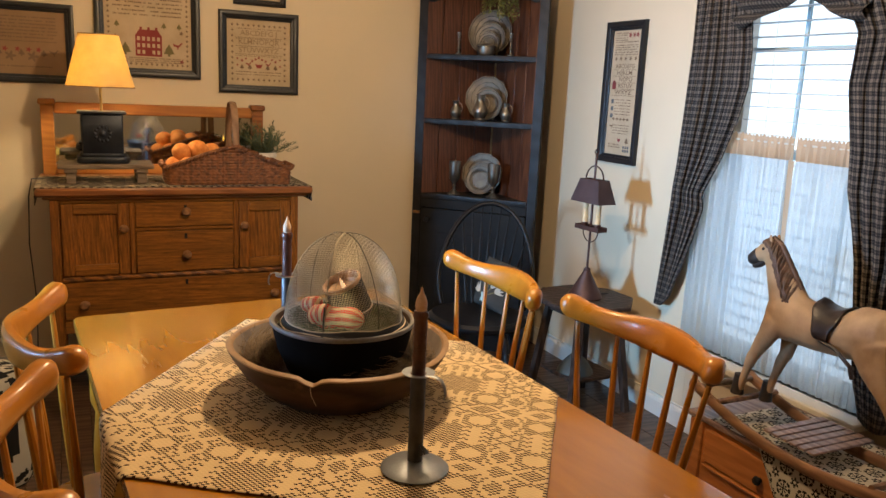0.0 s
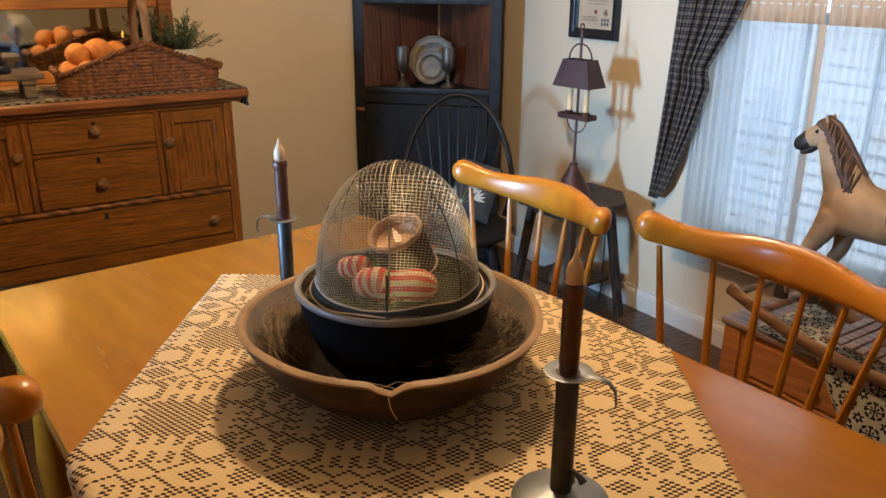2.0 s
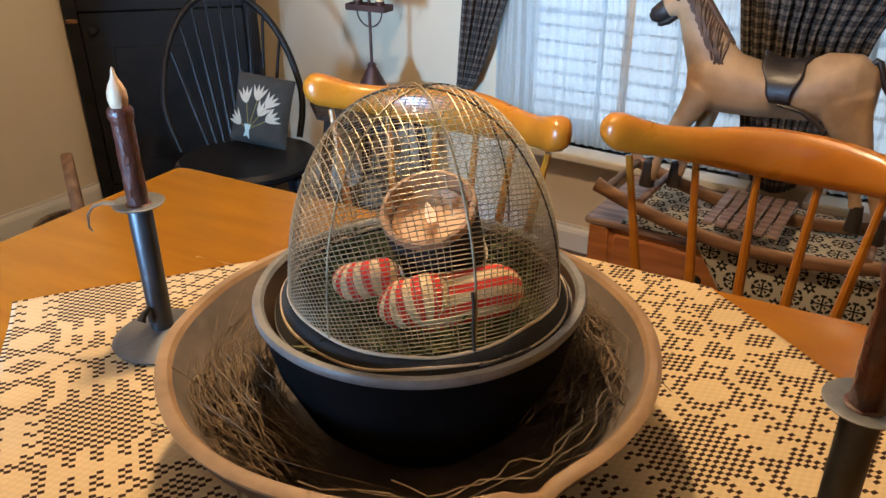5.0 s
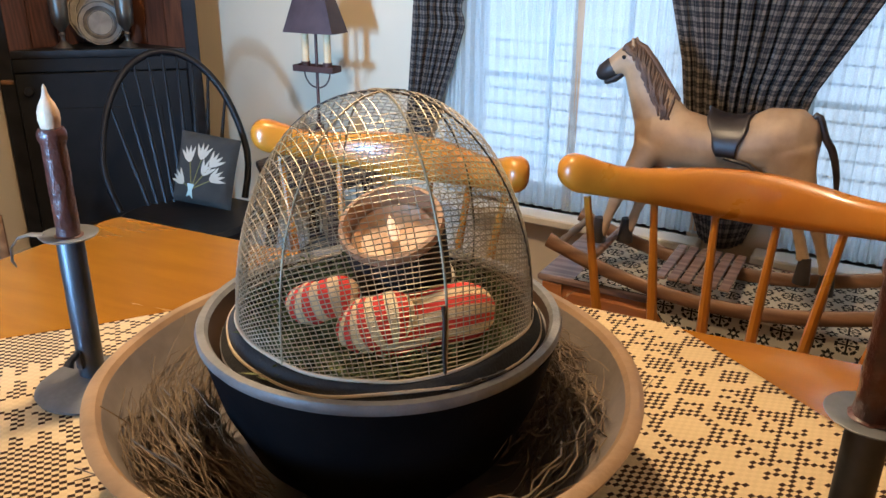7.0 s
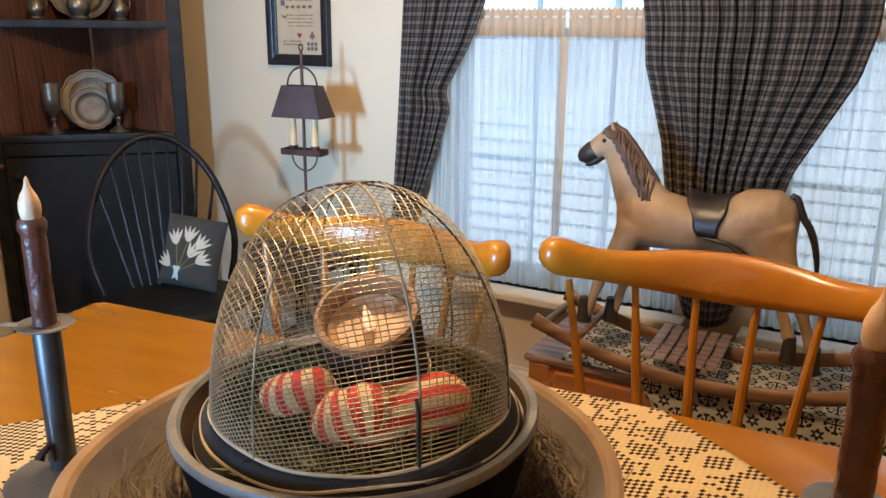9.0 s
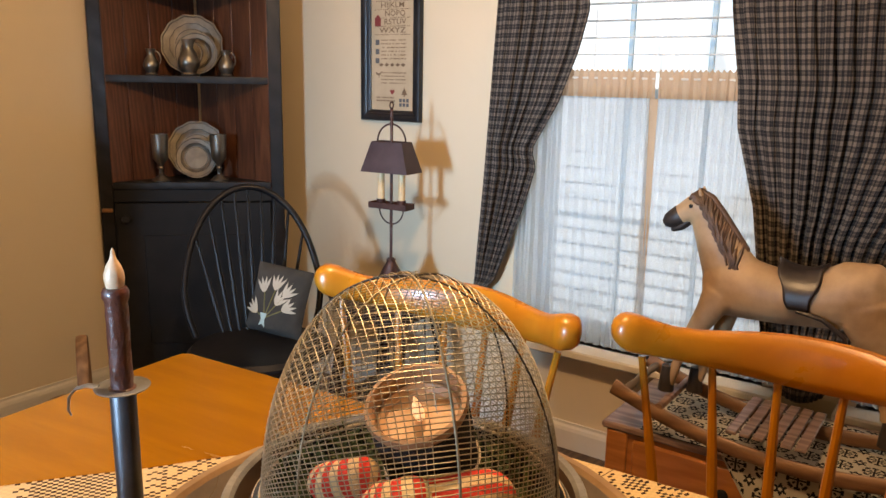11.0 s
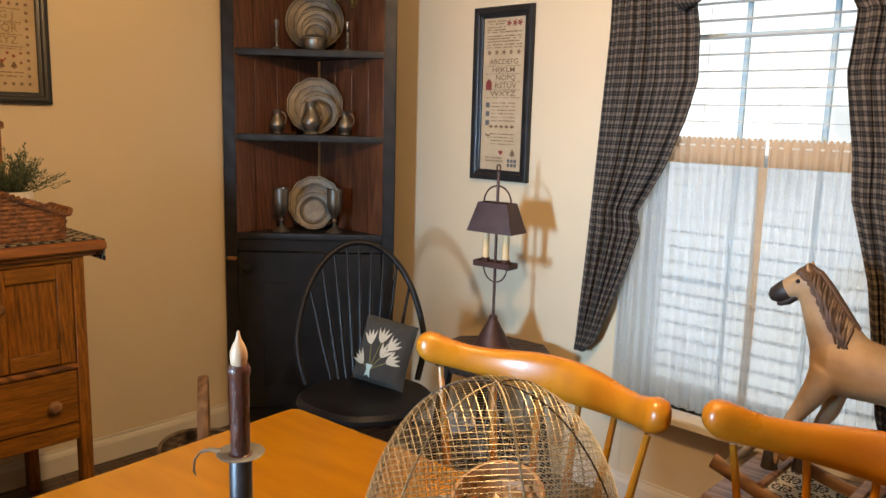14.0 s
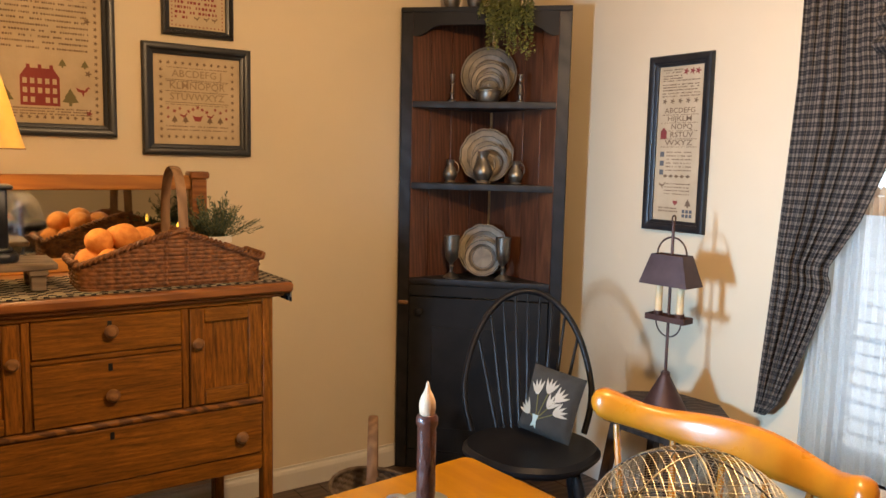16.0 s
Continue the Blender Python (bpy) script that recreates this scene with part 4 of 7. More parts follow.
# ---- windsor chair ----
def windsor():
    c = thing("windsor_chair", (1.855, 2.83, FL), 144.4, "black-painted bow-back windsor chair beside the cabinet", "chair")
    zs_ = 0.45
    outl = []
    for k in range(40):
        a = 2 * math.pi * k / 40
        r = 0.22 + 0.012 * math.cos(2 * a)
        y = 0.2 * math.sin(a)
        outl.append((r * math.copysign(abs(math.cos(a)) ** 0.75, math.cos(a)), y + (0.016 * math.cos(3 * math.atan2(math.sin(a), math.cos(a)) + math.pi / 2) if y > 0 else 0)))
    part("seat", G().prism(outl, zs_ - 0.04, zs_, c=0.014), BLACK_GLOSS, c, "saddled black seat")
    bow = []
    for k in range(41):
        a = math.pi * k / 40
        x = 0.235 * math.cos(a)
        h = 0.475 * math.sin(a) ** 0.8
        x *= 1.0 - 0.16 * max(0, 1 - h / 0.16) ** 1.5
        bow.append((x, -0.135 - 0.3 * h - 0.04 * math.sin(a), zs_ - 0.005 + h))
    part("bow", G().tube(bow, 0.0115, 10), BLACK_GLOSS, c)
    for k in range(9):
        s = -0.82 + 1.64 * k / 8
        xb, a = 0.13 * s, math.acos(max(-1, min(1, s * 0.95)))
        h = 0.475 * math.sin(a) ** 0.8
        top = Vector((0.235 * math.cos(a), -0.135 - 0.3 * h - 0.04 * math.sin(a), zs_ + h - 0.004))
        low = Vector((xb, -0.15 - 0.02 * (1 - s * s), zs_ - 0.01))
        ts = (0, 0.2, 0.27, 0.33, 0.36, 0.4, 0.7, 1.0)
        part("spindle", G().tube([low.lerp(top, t) for t in ts], [0.006, 0.0085, 0.0065, 0.0095, 0.0065, 0.008, 0.0055, 0.0045], 8), BLACK_GLOSS, c)
    for sx in (-1, 1):
        for sy in (-1, 1):
            a, b = Vector((0.13 * sx, 0.11 * sy, zs_ - 0.03)), Vector((0.215 * sx, 0.2 * sy, 0.0))
            part("leg", G().tube([a.lerp(b, t) for t in (0, 0.1, 0.2, 0.26, 0.3, 0.5, 0.6, 0.68, 1)], [0.011, 0.016, 0.019, 0.011, 0.018, 0.02, 0.012, 0.017, 0.01], 10), BLACK_GLOSS, c)
        part("stretcher", G().tube([(0.18 * sx, 0.163, 0.17), (0.18 * sx, 0, 0.17), (0.18 * sx, -0.163, 0.17)], [0.008, 0.014, 0.008], 8), BLACK_GLOSS, c)
    part("stretcher", G().tube([(-0.18, 0, 0.17), (0, 0, 0.17), (0.18, 0, 0.17)], [0.008, 0.014, 0.008], 8), BLACK_GLOSS, c)
    return c


windsor()

# pillow with wool tulips, leaning on the spindles
pil = thing("throw_pillow", m=pose(-0.06, 0.02, 0.012) @ pose(1.855, 2.83, FL, 0, 0, 144.4) @ pose(-0.10, -0.06, 0.452, 0, 6, -30) @ pose(0, 0, 0.0, 17, 0, 0) @ pose(0, 0, 0, 0, -14, 0) @ Matrix.Diagonal((0.8, 0.87, 0.87, 1)), label="charcoal wool pillow with cream tulip applique on the windsor chair", category="pillow")
def puff(u, v, s):
    x, z = -0.125 + 0.25 * u, 0.26 * v
    e = (4 * u * (1 - u)) ** 0.35 * (4 * v * (1 - v)) ** 0.35
    return (x * (0.96 + 0.04 * abs(2 * v - 1) ** 2), s * 0.048 * e, z + 0.004)
g = G()
g.sheet(lambda u, v: puff(u, v, 1), 18, 18).sheet(lambda u, v: puff(u, v, -1), 18, 18)
part("cushion", g, PILLOW, pil)
def on_pillow(x, z, lift=0.003):
    u, v = min(0.98, max(0.02, (x + 0.125) / 0.25)), min(0.98, max(0.02, (z - 0.004) / 0.26))
    return puff(u, v, 1)[1] + lift
def patch(shape, ox, oz, rot, size, lift=0.003):
    """A flat wool piece that follows the pillow's front."""
    c_, s_ = math.cos(radians(rot)), math.sin(radians(rot))
    vs = [(ox + size * (x * c_ - z * s_), oz + size * (x * s_ + z * c_)) for x, z in shape]
    vs = [(x, on_pillow(x, z, lift), z) for x, z in vs]
    return G().put(vs, [tuple(range(len(vs)))])
petal = [(0, 0), (0.1, 0.12), (0.15, 0.4), (0.09, 0.75), (0.0, 1.08), (-0.08, 0.75), (-0.1, 0.4), (-0.07, 0.12)]
for ox, oz, rot in ((-0.05, 0.155, -18), (-0.005, 0.17, 6), (0.035, 0.15, 34), (0.01, 0.115, 26), (0.04, 0.1, 58), (-0.065, 0.075, -52)):
    g = G()
    for d in (-30, -10, 10, 30):
        q = patch(petal, -ox, oz, rot + d, 0.058)
        g.put(q.v, q.f)
    part("tulip", g, WOOL, pil, "cream wool tulip", smooth=False)
for ox, oz in ((-0.05, 0.155), (-0.005, 0.17), (0.035, 0.15), (0.01, 0.115), (0.04, 0.1), (-0.065, 0.075)):
    pts = [(0.03 - 0.03 * t - ox * t, 0, 0.06 + (oz - 0.06) * t) for t in (0, 0.25, 0.5, 0.75, 1)]
    part("stem", G().tube([(x, on_pillow(x, z, 0.001), z) for x, _, z in pts], 0.0022, 6), WOOL_GREEN, pil)
g = patch([(-0.3, 0), (0.3, 0), (0.18, -0.5), (0.35, -1), (0.05, -0.85), (-0.2, -1.1), (-0.15, -0.5)], 0.034, 0.078, 0, 0.05, 0.005)
part("ribbon", g, WOOL_BLUE, pil, "pale blue ribbon bow", smooth=False)


# ---- side table and its lamp ----
stb = thing("side_table", (2.335, 2.68, FL), 4, "small dark wooden side table with splayed legs", "table")
STZ = 0.505 - FL
part("tabletop", G().prism([(0.235 * math.cos(radians(22.5 + 45 * k)), 0.235 * math.sin(radians(22.5 + 45 * k))) for k in range(8)], STZ - 0.022, STZ, c=0.004), DARKWOOD, stb)
for sx in (-1, 1):
    for sy in (-1, 1):
        part("leg", G().tube([(0.11 * sx, 0.11 * sy, STZ - 0.022), (0.165 * sx, 0.165 * sy, 0)], 0.021, 4, side=(0.7 * sx, -0.7 * sy, 0.01)), DARKWOOD, stb)
part("lower_shelf", G().prism(rounded(0.13, 0.13, 0.01), 0.165, 0.18, c=0.003), DARKWOOD, stb)
for s in (-1, 1):
    part("apron", G().box(-0.12, 0.12, s * 0.115 - 0.008, s * 0.115 + 0.008, STZ - 0.075, STZ - 0.022), DARKWOOD, stb)
    part("apron", G().box(s * 0.115 - 0.008, s * 0.115 + 0.008, -0.107, 0.107, STZ - 0.075, STZ - 0.022), DARKWOOD, stb)

cone = thing("tin_cone_shade", (2.30, 2.66, FL + 0.18), 0, "dark grey-green tin cone on the side table's lower shelf", "shade")
part("cone", G().lathe([(0.086, 0.0), (0.084, 0.008), (0.06, 0.045), (0.03, 0.078), (0.012, 0.09), (0.0, 0.092)], 32), OLIVE_TIN, cone)
part("spout", G().lathe([(0.013, 0.086), (0.011, 0.1), (0.006, 0.112), (0.004, 0.12)], 14), BLACK, cone)
part("cord", G().tube([(0, 0, 0.118), (0.003, 0.004, 0.18), (0.008, 0.01, 0.24), (0.006, 0.012, 0.325)], 0.0025, 6), CORD, cone)

lamp = thing("candle_lamp", (2.335, 2.68, 0.505), 6, "brown tin two-candle table lamp with a tapered shade", "lamp")
part("cone_base", G().lathe([(0.0, 0.0), (0.078, 0.0), (0.08, 0.006), (0.012, 0.132), (0.012, 0.14), (0.0, 0.141)], 28), RUST, lamp)
part("collar", G().lathe([(0.0, 0.126), (0.016, 0.127), (0.017, 0.135), (0.0, 0.137)], 16), RUST, lamp)
part("rod", G().tube([(0, 0, 0.13), (0, 0, 0.665)], 0.0055, 8), RUST, lamp)
part("finial_ring", G().tube([(0.011 * math.sin(a), 0, 0.676 + 0.011 * math.cos(a)) for a in [2 * math.pi * k / 16 for k in range(17)]], 0.0028, 6), RUST, lamp)
# the tray and shade run along the wall
tray = part("candle_tray", G().box(-0.028, 0.028, -0.078, 0.078, 0.318, 0.324, 0.001), RUST, lamp)
for s in (-1, 1):
    part("tray_lip", G().box(-0.028, 0.028, s * 0.078 - 0.001, s * 0.078 + 0.001, 0.32, 0.339, 0.0005), RUST, tray)
    part("tray_lip", G().box(s * 0.028 - 0.001, s * 0.028 + 0.001, -0.077, 0.077, 0.32, 0.339, 0.0005), RUST, tray)
    cd = part("candle", G().lathe([(0.0, 0.345), (0.0125, 0.345), (0.0125, 0.44), (0.009, 0.444), (0.0, 0.444)], 14, pose(0, 0.043 * s, 0)), IVORY, lamp, "drip-covered ivory candle sleeve")
    part("socket", G().lathe([(0.0, 0.324), (0.014, 0.324), (0.0155, 0.35), (0.0, 0.351)], 14, pose(0, 0.043 * s, 0)), RUST, cd)
part("lower_hoop", G().tube([(0, 0.05 * math.cos(a), 0.318 + 0.055 * math.sin(a)) for a in [math.pi + math.pi * k / 16 for k in range(17)]], 0.0028, 6), RUST, lamp)
part("upper_hoop", G().tube([(0, 0.058 * math.cos(a), 0.55 + 0.062 * math.sin(a)) for a in [math.pi * k / 16 for k in range(17)]], 0.0035, 6), RUST, lamp)
def shade_ring(hx, hy, z):
    return [(-hx, -hy, z), (hx, -hy, z), (hx, hy, z), (-hx, hy, z)]
g = G()
vs = shade_ring(0.052, 0.095, 0.447) + shade_ring(0.033, 0.062, 0.552) + shade_ring(0.0505, 0.0935, 0.447) + shade_ring(0.0315, 0.0605, 0.552)
g.put(vs, [(a + k, a + (k + 1) % 4, a + 4 + (k + 1) % 4, a + 4 + k) for a in (0, 8) for k in range(4)] + [(k, (k + 1) % 4, 8 + (k + 1) % 4, 8 + k) for k in range(4)] + [(4 + k, 4 + (k + 1) % 4, 12 + (k + 1) % 4, 12 + k) for k in range(4)])
part("shade", g, SHADE_TIN, lamp, "plum-brown tin shade", smooth=False)
part("shade_bar", G().box(-0.002, 0.002, -0.06, 0.06, 0.545, 0.55), RUST, lamp)
solo("lamp_cord", G().tube([(2.40, 2.70, 0.508), (2.47, 2.70, 0.507), (2.545, 2.69, 0.49), (2.56, 2.69, 0.3), (2.55, 2.68, 0.05), (2.56, 2.70, FL + 0.004)], 0.003, 6), CORD, label="black lamp cord hanging behind the side table", category="cord")


# ---- chest under the window ----
ch = thing("storage_chest", (2.16, 1.15, FL), 0, "low red-brown wooden chest with a drawer, under the window", "chest")
CH = 0.347 - FL
part("body", G().box(0.012, 0.40, -0.60, 0.605, 0.03, CH - 0.022, 0.004), MAHOGANY, ch)
part("lid", G().box(-0.004, 0.405, -0.615, 0.62, CH - 0.022, CH, 0.006), CHESTTOP, ch, "worn pale-brown lid")
for y in (-0.57, 0.575):
    part("corner_post", G().box(0.0, 0.04, y - 0.03, y + 0.03, 0, CH - 0.022, 0.004), MAHOGANY, ch)
for y0, y1 in ((0.02, 0.53), (-0.53, -0.0)):
    d = part("drawer", G().box(0.002, 0.03, y0, y1, 0.215, CH - 0.04, 0.006), MAHOGANY, ch)
    part("knob", G().lathe([(0.0, 0.026), (0.012, 0.024), (0.016, 0.016), (0.009, 0.006), (0.007, -0.003)], 14, pose(0.002, (y0 + y1) / 2, 0.268, 0, -90, 0)), BLACK, d, "small dark knob")
    part("drawer_lip", G().box(-0.001, 0.02, y0, y1, 0.198, 0.208, 0.003), MAHOGANY, ch)
part("plinth", G().box(0.004, 0.39, -0.54, 0.545, 0.0, 0.06, 0.004), MAHOGANY, ch)


def rosettes(n, m_):
    """Rings with a cross and small flowers between them."""
    out = np.zeros((m_, n))
    for j in range(m_):
        for i in range(n):
            x, y = (i % 30) - 14.5, (j % 30) - 14.5
            r, a = math.hypot(x, y), math.atan2(y, x)
            ring = 8.5 < r < 11.5 and math.cos(8 * a) > -0.75
            cross = (abs(x) < 1.2 or abs(y) < 1.2) and r < 8
            bud = r < 6.5 and math.cos(4 * a) < -0.55 and r > 3
            x2, y2 = ((i + 15) % 30) - 14.5, ((j + 15) % 30) - 14.5
            r2, a2 = math.hypot(x2, y2), math.atan2(y2, x2)
            flower = r2 < 5.6 + 1.8 * math.cos(6 * a2) and not r2 < 1.6
            out[j, i] = 1.0 if ring or cross or bud or flower else 0.0
    return out


RN, RM = 270, 430
rp = rosettes(RN, RM)
def runner_at(u, v):
    # u runs from the back of the lid over the front and down, v along the chest
    s = 0.66 * u
    y = 1.66 - 1.06 * v
    if s < 0.37:
        return (2.535 - s, y, 0.347 + 0.003 + 0.0015 * noise.noise(Vector((s * 20, y * 20, 1))))
    d = s - 0.37
    a = min(d / 0.02, math.pi / 2)
    drop = 0.012 * (1 - math.cos(a)) + max(0, d - 0.02 * math.pi / 2)
    y2 = min(y, 1.44 - 0.65 * drop)
    return (2.165 - 0.012 * math.sin(a) - 0.004 * math.sin(y * 30) * min(1, drop * 8), y2 if drop > 0.0005 else y, 0.35 - drop)
g = G()
g.sheet(runner_at, RN, RM)
rn = solo("chest_runner", g, RUNNER, label="cream and black figured woven runner draped over the chest", category="runner", fix=False)
at = rn.data.attributes.new("pattern", "FLOAT", "FACE")
at.data.foreach_set("value", rp.ravel())
th = rn.modifiers.new("thickness", "SOLIDIFY")
th.thickness, th.offset = 0.002, -1.0


# ---- rocking horse, facing north, standing on the chest ----
rh = thing("rocking_horse", (2.26, 1.3, 0.352), 0, "carved tan toy rocking horse with brown mane on wooden rockers", "rocking horse")
def hz(z):
    return z - 0.352
def hy(y):
    return y - 1.3
def limb(g, rows, x=0.0, n=14):
    """rows: y, z, half-width across, radius in the plane."""
    pts = [(x if len(r) < 5 else r[4], hy(r[0]), hz(r[1])) for r in rows]
    verts, faces = [], []
    for i, p in enumerate(pts):
        a, b = Vector(pts[max(0, i - 1)]), Vector(pts[min(len(pts) - 1, i + 1)])
        d = (b - a).normalized()
        nrm = Vector((0, -d.z, d.y)).normalized()
        for k in range(n):
            w = 2 * math.pi * k / n
            verts.append(Vector(p) + Vector((1, 0, 0)) * math.cos(w) * rows[i][2] + nrm * math.sin(w) * rows[i][3])
    for i in range(len(pts) - 1):
        for k in range(n):
            faces.append((i * n + k, i * n + (k + 1) % n, (i + 1) * n + (k + 1) % n, (i + 1) * n + k))
    faces += [tuple(range(n)), tuple((len(pts) - 1) * n + k for k in range(n))]
    g.put(verts, faces)
body = G()
limb(body, [(1.555, 0.757, 0.01, 0.02), (1.545, 0.757, 0.04, 0.055), (1.50, 0.765, 0.058, 0.082), (1.44, 0.763, 0.062, 0.079), (1.36, 0.756, 0.063, 0.069), (1.28, 0.762, 0.062, 0.068), (1.21, 0.785, 0.066, 0.084), (1.15, 0.79, 0.06, 0.082), (1.115, 0.79, 0.038, 0.055), (1.102, 0.79, 0.01, 0.02)], n=20)
limb(body, [(1.47, 0.77, 0.05, 0.085), (1.505, 0.83, 0.041, 0.066), (1.535, 0.885, 0.033, 0.053), (1.56, 0.935, 0.029, 0.043), (1.578, 0.972, 0.025, 0.032), (1.585, 0.992, 0.012, 0.014)], n=16)
limb(body, [(1.56, 0.975, 0.018, 0.02), (1.585, 0.96, 0.029, 0.038), (1.615, 0.942, 0.025, 0.031), (1.642, 0.923, 0.0215, 0.025), (1.658, 0.913, 0.02, 0.021), (1.667, 0.907, 0.01, 0.011)], n=14)
for x in (-0.014, 0.014):
    body.tube([(x, hy(1.575), hz(0.985)), (x * 1.3, hy(1.58), hz(1.005)), (x * 1.4, hy(1.585), hz(1.022))], [0.009, 0.007, 0.0015], 8)
for x, dy in ((-0.038, 0.0), (0.038, -0.055)):
    limb(body, [(1.50 + dy * 0.3, 0.75, 0.024, 0.045), (1.525 + dy * 0.5, 0.69, 0.024, 0.034), (1.56 + dy, 0.625, 0.019, 0.023), (1.577 + dy, 0.592, 0.018, 0.02), (1.593 + dy, 0.54, 0.0125, 0.014), (1.606 + dy, 0.492, 0.0135, 0.015), (1.612 + dy, 0.475, 0.015, 0.018)], x)
for x, dy in ((-0.038, 0.0), (0.038, 0.06)):
    limb(body, [(1.17, 0.77, 0.028, 0.07), (1.14 + dy * 0.2, 0.70, 0.026, 0.05), (1.105 + dy * 0.6, 0.645, 0.02, 0.029), (1.075 + dy, 0.60, 0.017, 0.021), (1.058 + dy, 0.55, 0.013, 0.015), (1.04 + dy, 0.50, 0.014, 0.016), (1.035 + dy, 0.478, 0.016, 0.019)], x)
hb = part("carved_body", body, HORSE, rh, "tan painted carved body")
rm = hb.modifiers.new("fuse", "REMESH")
rm.mode, rm.voxel_size, rm.use_smooth_shade = "VOXEL", 0.0055, True
sm = hb.modifiers.new("soften", "SMOOTH")
sm.factor, sm.iterations = 0.6, 5
muz = G()
limb(muz, [(1.622, 0.938, 0.02, 0.024), (1.63, 0.932, 0.0245, 0.0285), (1.645, 0.922, 0.0225, 0.026), (1.66, 0.913, 0.0205, 0.0215), (1.671, 0.906, 0.009, 0.011)])
limb(muz, [(1.60, 0.925, 0.014, 0.012), (1.625, 0.903, 0.0155, 0.011), (1.645, 0.893, 0.0125, 0.008), (1.651, 0.89, 0.005, 0.004)])
part("muzzle", muz, HORSE_HEAD, rh, "dark painted muzzle and open mouth")
for s in (-1, 1):
    part("eye", G().lathe([(0, -0.006), (0.0052, -0.003), (0.006, 0), (0.0052, 0.003), (0, 0.006)], 10, pose(s * 0.0262, hy(1.597), hz(0.963))), BLACK, rh)
mane = G()
CREST = [(1.598, 0.992), (1.582, 1.002), (1.551, 0.986), (1.522, 0.953), (1.488, 0.908), (1.45, 0.862)]
def crest(q):
    q = min(max(q, 0.0), 1.0) * (len(CREST) - 1)
    i = min(int(q), len(CREST) - 2)
    return [CREST[i][n] + (CREST[i + 1][n] - CREST[i][n]) * (q - i) for n in (0, 1)]
rm_ = random.Random(12)
for k in range(58):
    t = k / 57
    for s in (-1, 1):
        pts, reach = [], (0.018 + 0.03 * t) * rm_.uniform(0.75, 1.25)
        for j in range(6):
            f = j / 5
            y, z = crest(t + (0.2 + 0.08 * rm_.random()) * f)
            over = max(0.0, t + 0.24 * f - 1.0) * 0.16
            d = reach * math.sin(f * 1.9) * (1 + 0.1 * math.sin(j * 2 + k))
            x = s * (0.004 + (0.018 + 0.02 * min(1, t + 0.2 * f)) * math.sin(min(1, f * 1.6) * 1.5))
            pts.append((x, hy(y + 0.66 * d - 0.6 * over), hz(z - 0.75 * d - over)))
        mane.tube(pts, [0.004, 0.0058, 0.0055, 0.0045, 0.003, 0.001], 6)
mane.tube([(0, hy(y), hz(z)) for y, z in CREST], [0.005, 0.008, 0.009, 0.009, 0.009, 0.006], 10)
part("mane", mane, MANE, rh, "carved brown mane")
part("tail", G().tube([(0, hy(1.13 - 0.052 * math.sin(2.2 * k / 16) - 0.04 * (k / 16) ** 2), hz(0.85 + 0.022 * math.sin(6.5 * min(1, k / 8)) * max(0, 1 - k / 8) - 0.20 * (k / 16) ** 1.4)) for k in range(17)], [0.004 + 0.0055 * math.sin(math.pi * min(1, 0.12 + k / 17)) ** 0.6 for k in range(16)] + [0.002], 12), LEATHER, rh, "long black tail")
def saddle_at(u, v):
    a = radians(-98 + 196 * u)
    y = 1.385 - 0.125 * v - 0.012 * math.cos(a) * (1 - v)
    w = 0.4 + 0.6 * math.cos(a)
    yy = 1.325 + (y - 1.325) * (1.0 - 0.68 * min(1.0, abs(a) / 1.71) ** 1.6) - 0.018 * min(1.0, abs(a) / 1.71) ** 1.5 + 0.0035 * math.sin(a * 7 + 5 * v)
    rise = 0.016 * abs(2 * v - 1) ** 2 * max(0, math.cos(a))
    return (0.069 * math.sin(a), hy(yy), hz(0.758) + (0.078 + rise) * math.cos(a))
g = G()
g.sheet(saddle_at, 28, 12)
sd = part("saddle", g, LEATHER, rh, "black leather saddle", fix=False)
th = sd.modifiers.new("thickness", "SOLIDIFY")
th.thickness = 0.006
for s in (-1, 1):
    part("stirrup_strap", G().tube([(s * 0.068, hy(1.31), hz(0.745)), (s * 0.072, hy(1.25), hz(0.735)), (s * 0.07, hy(1.20), hz(0.70)), (s * 0.066, hy(1.19), hz(0.665))], 0.006, 6), LEATHER, rh)
def rocker_z(y):
    return 0.372 + 0.44 * (y - 1.27) ** 2
for x in (-0.135, 0.125):
    pts = [(x, hy(0.80 + 0.93 * k / 24), hz(rocker_z(0.80 + 0.93 * k / 24) + 0.003)) for k in range(25)]
    part("rocker", G().tube(pts, [0.02] * 24 + [0.023], 10, squash=0.55, side=(0, 0, 1)), ROCKER, rh, "curved brown wooden rocker")
for k in range(6):
    y = 1.435 - 0.033 * k
    part("slat", G().box(-0.105, 0.165, hy(y - 0.0265), hy(y), hz(0.406), hz(0.415), 0.002), CHESTTOP, rh)
for y in (1.60, 1.03):
    part("hoof_bar", G().tube([(-0.14, hy(y), hz(rocker_z(y) + 0.022)), (0.13, hy(y), hz(rocker_z(y) + 0.022))], 0.011, 8), ROCKER, rh)
part("turned_bar", G().tube([(x, hy(1.70), hz(0.46)) for x in (-0.125, -0.09, -0.05, 0, 0.05, 0.09, 0.12)], [0.008, 0.012, 0.009, 0.013, 0.009, 0.012, 0.008], 10), GREYWOOD, rh, "grey turned crossbar")
for x, y in ((-0.038, 1.618), (0.038, 1.563), (-0.038, 1.03), (0.038, 1.09)):
    z = rocker_z(y) + 0.03
    part("hoof", G().lathe([(0.0, 0.0), (0.022, 0.0), (0.019, 0.03), (0.015, 0.07), (0.0, 0.075)], 14, pose(x, hy(y), hz(z))), HORSE_HEAD, rh, "dark hoof")


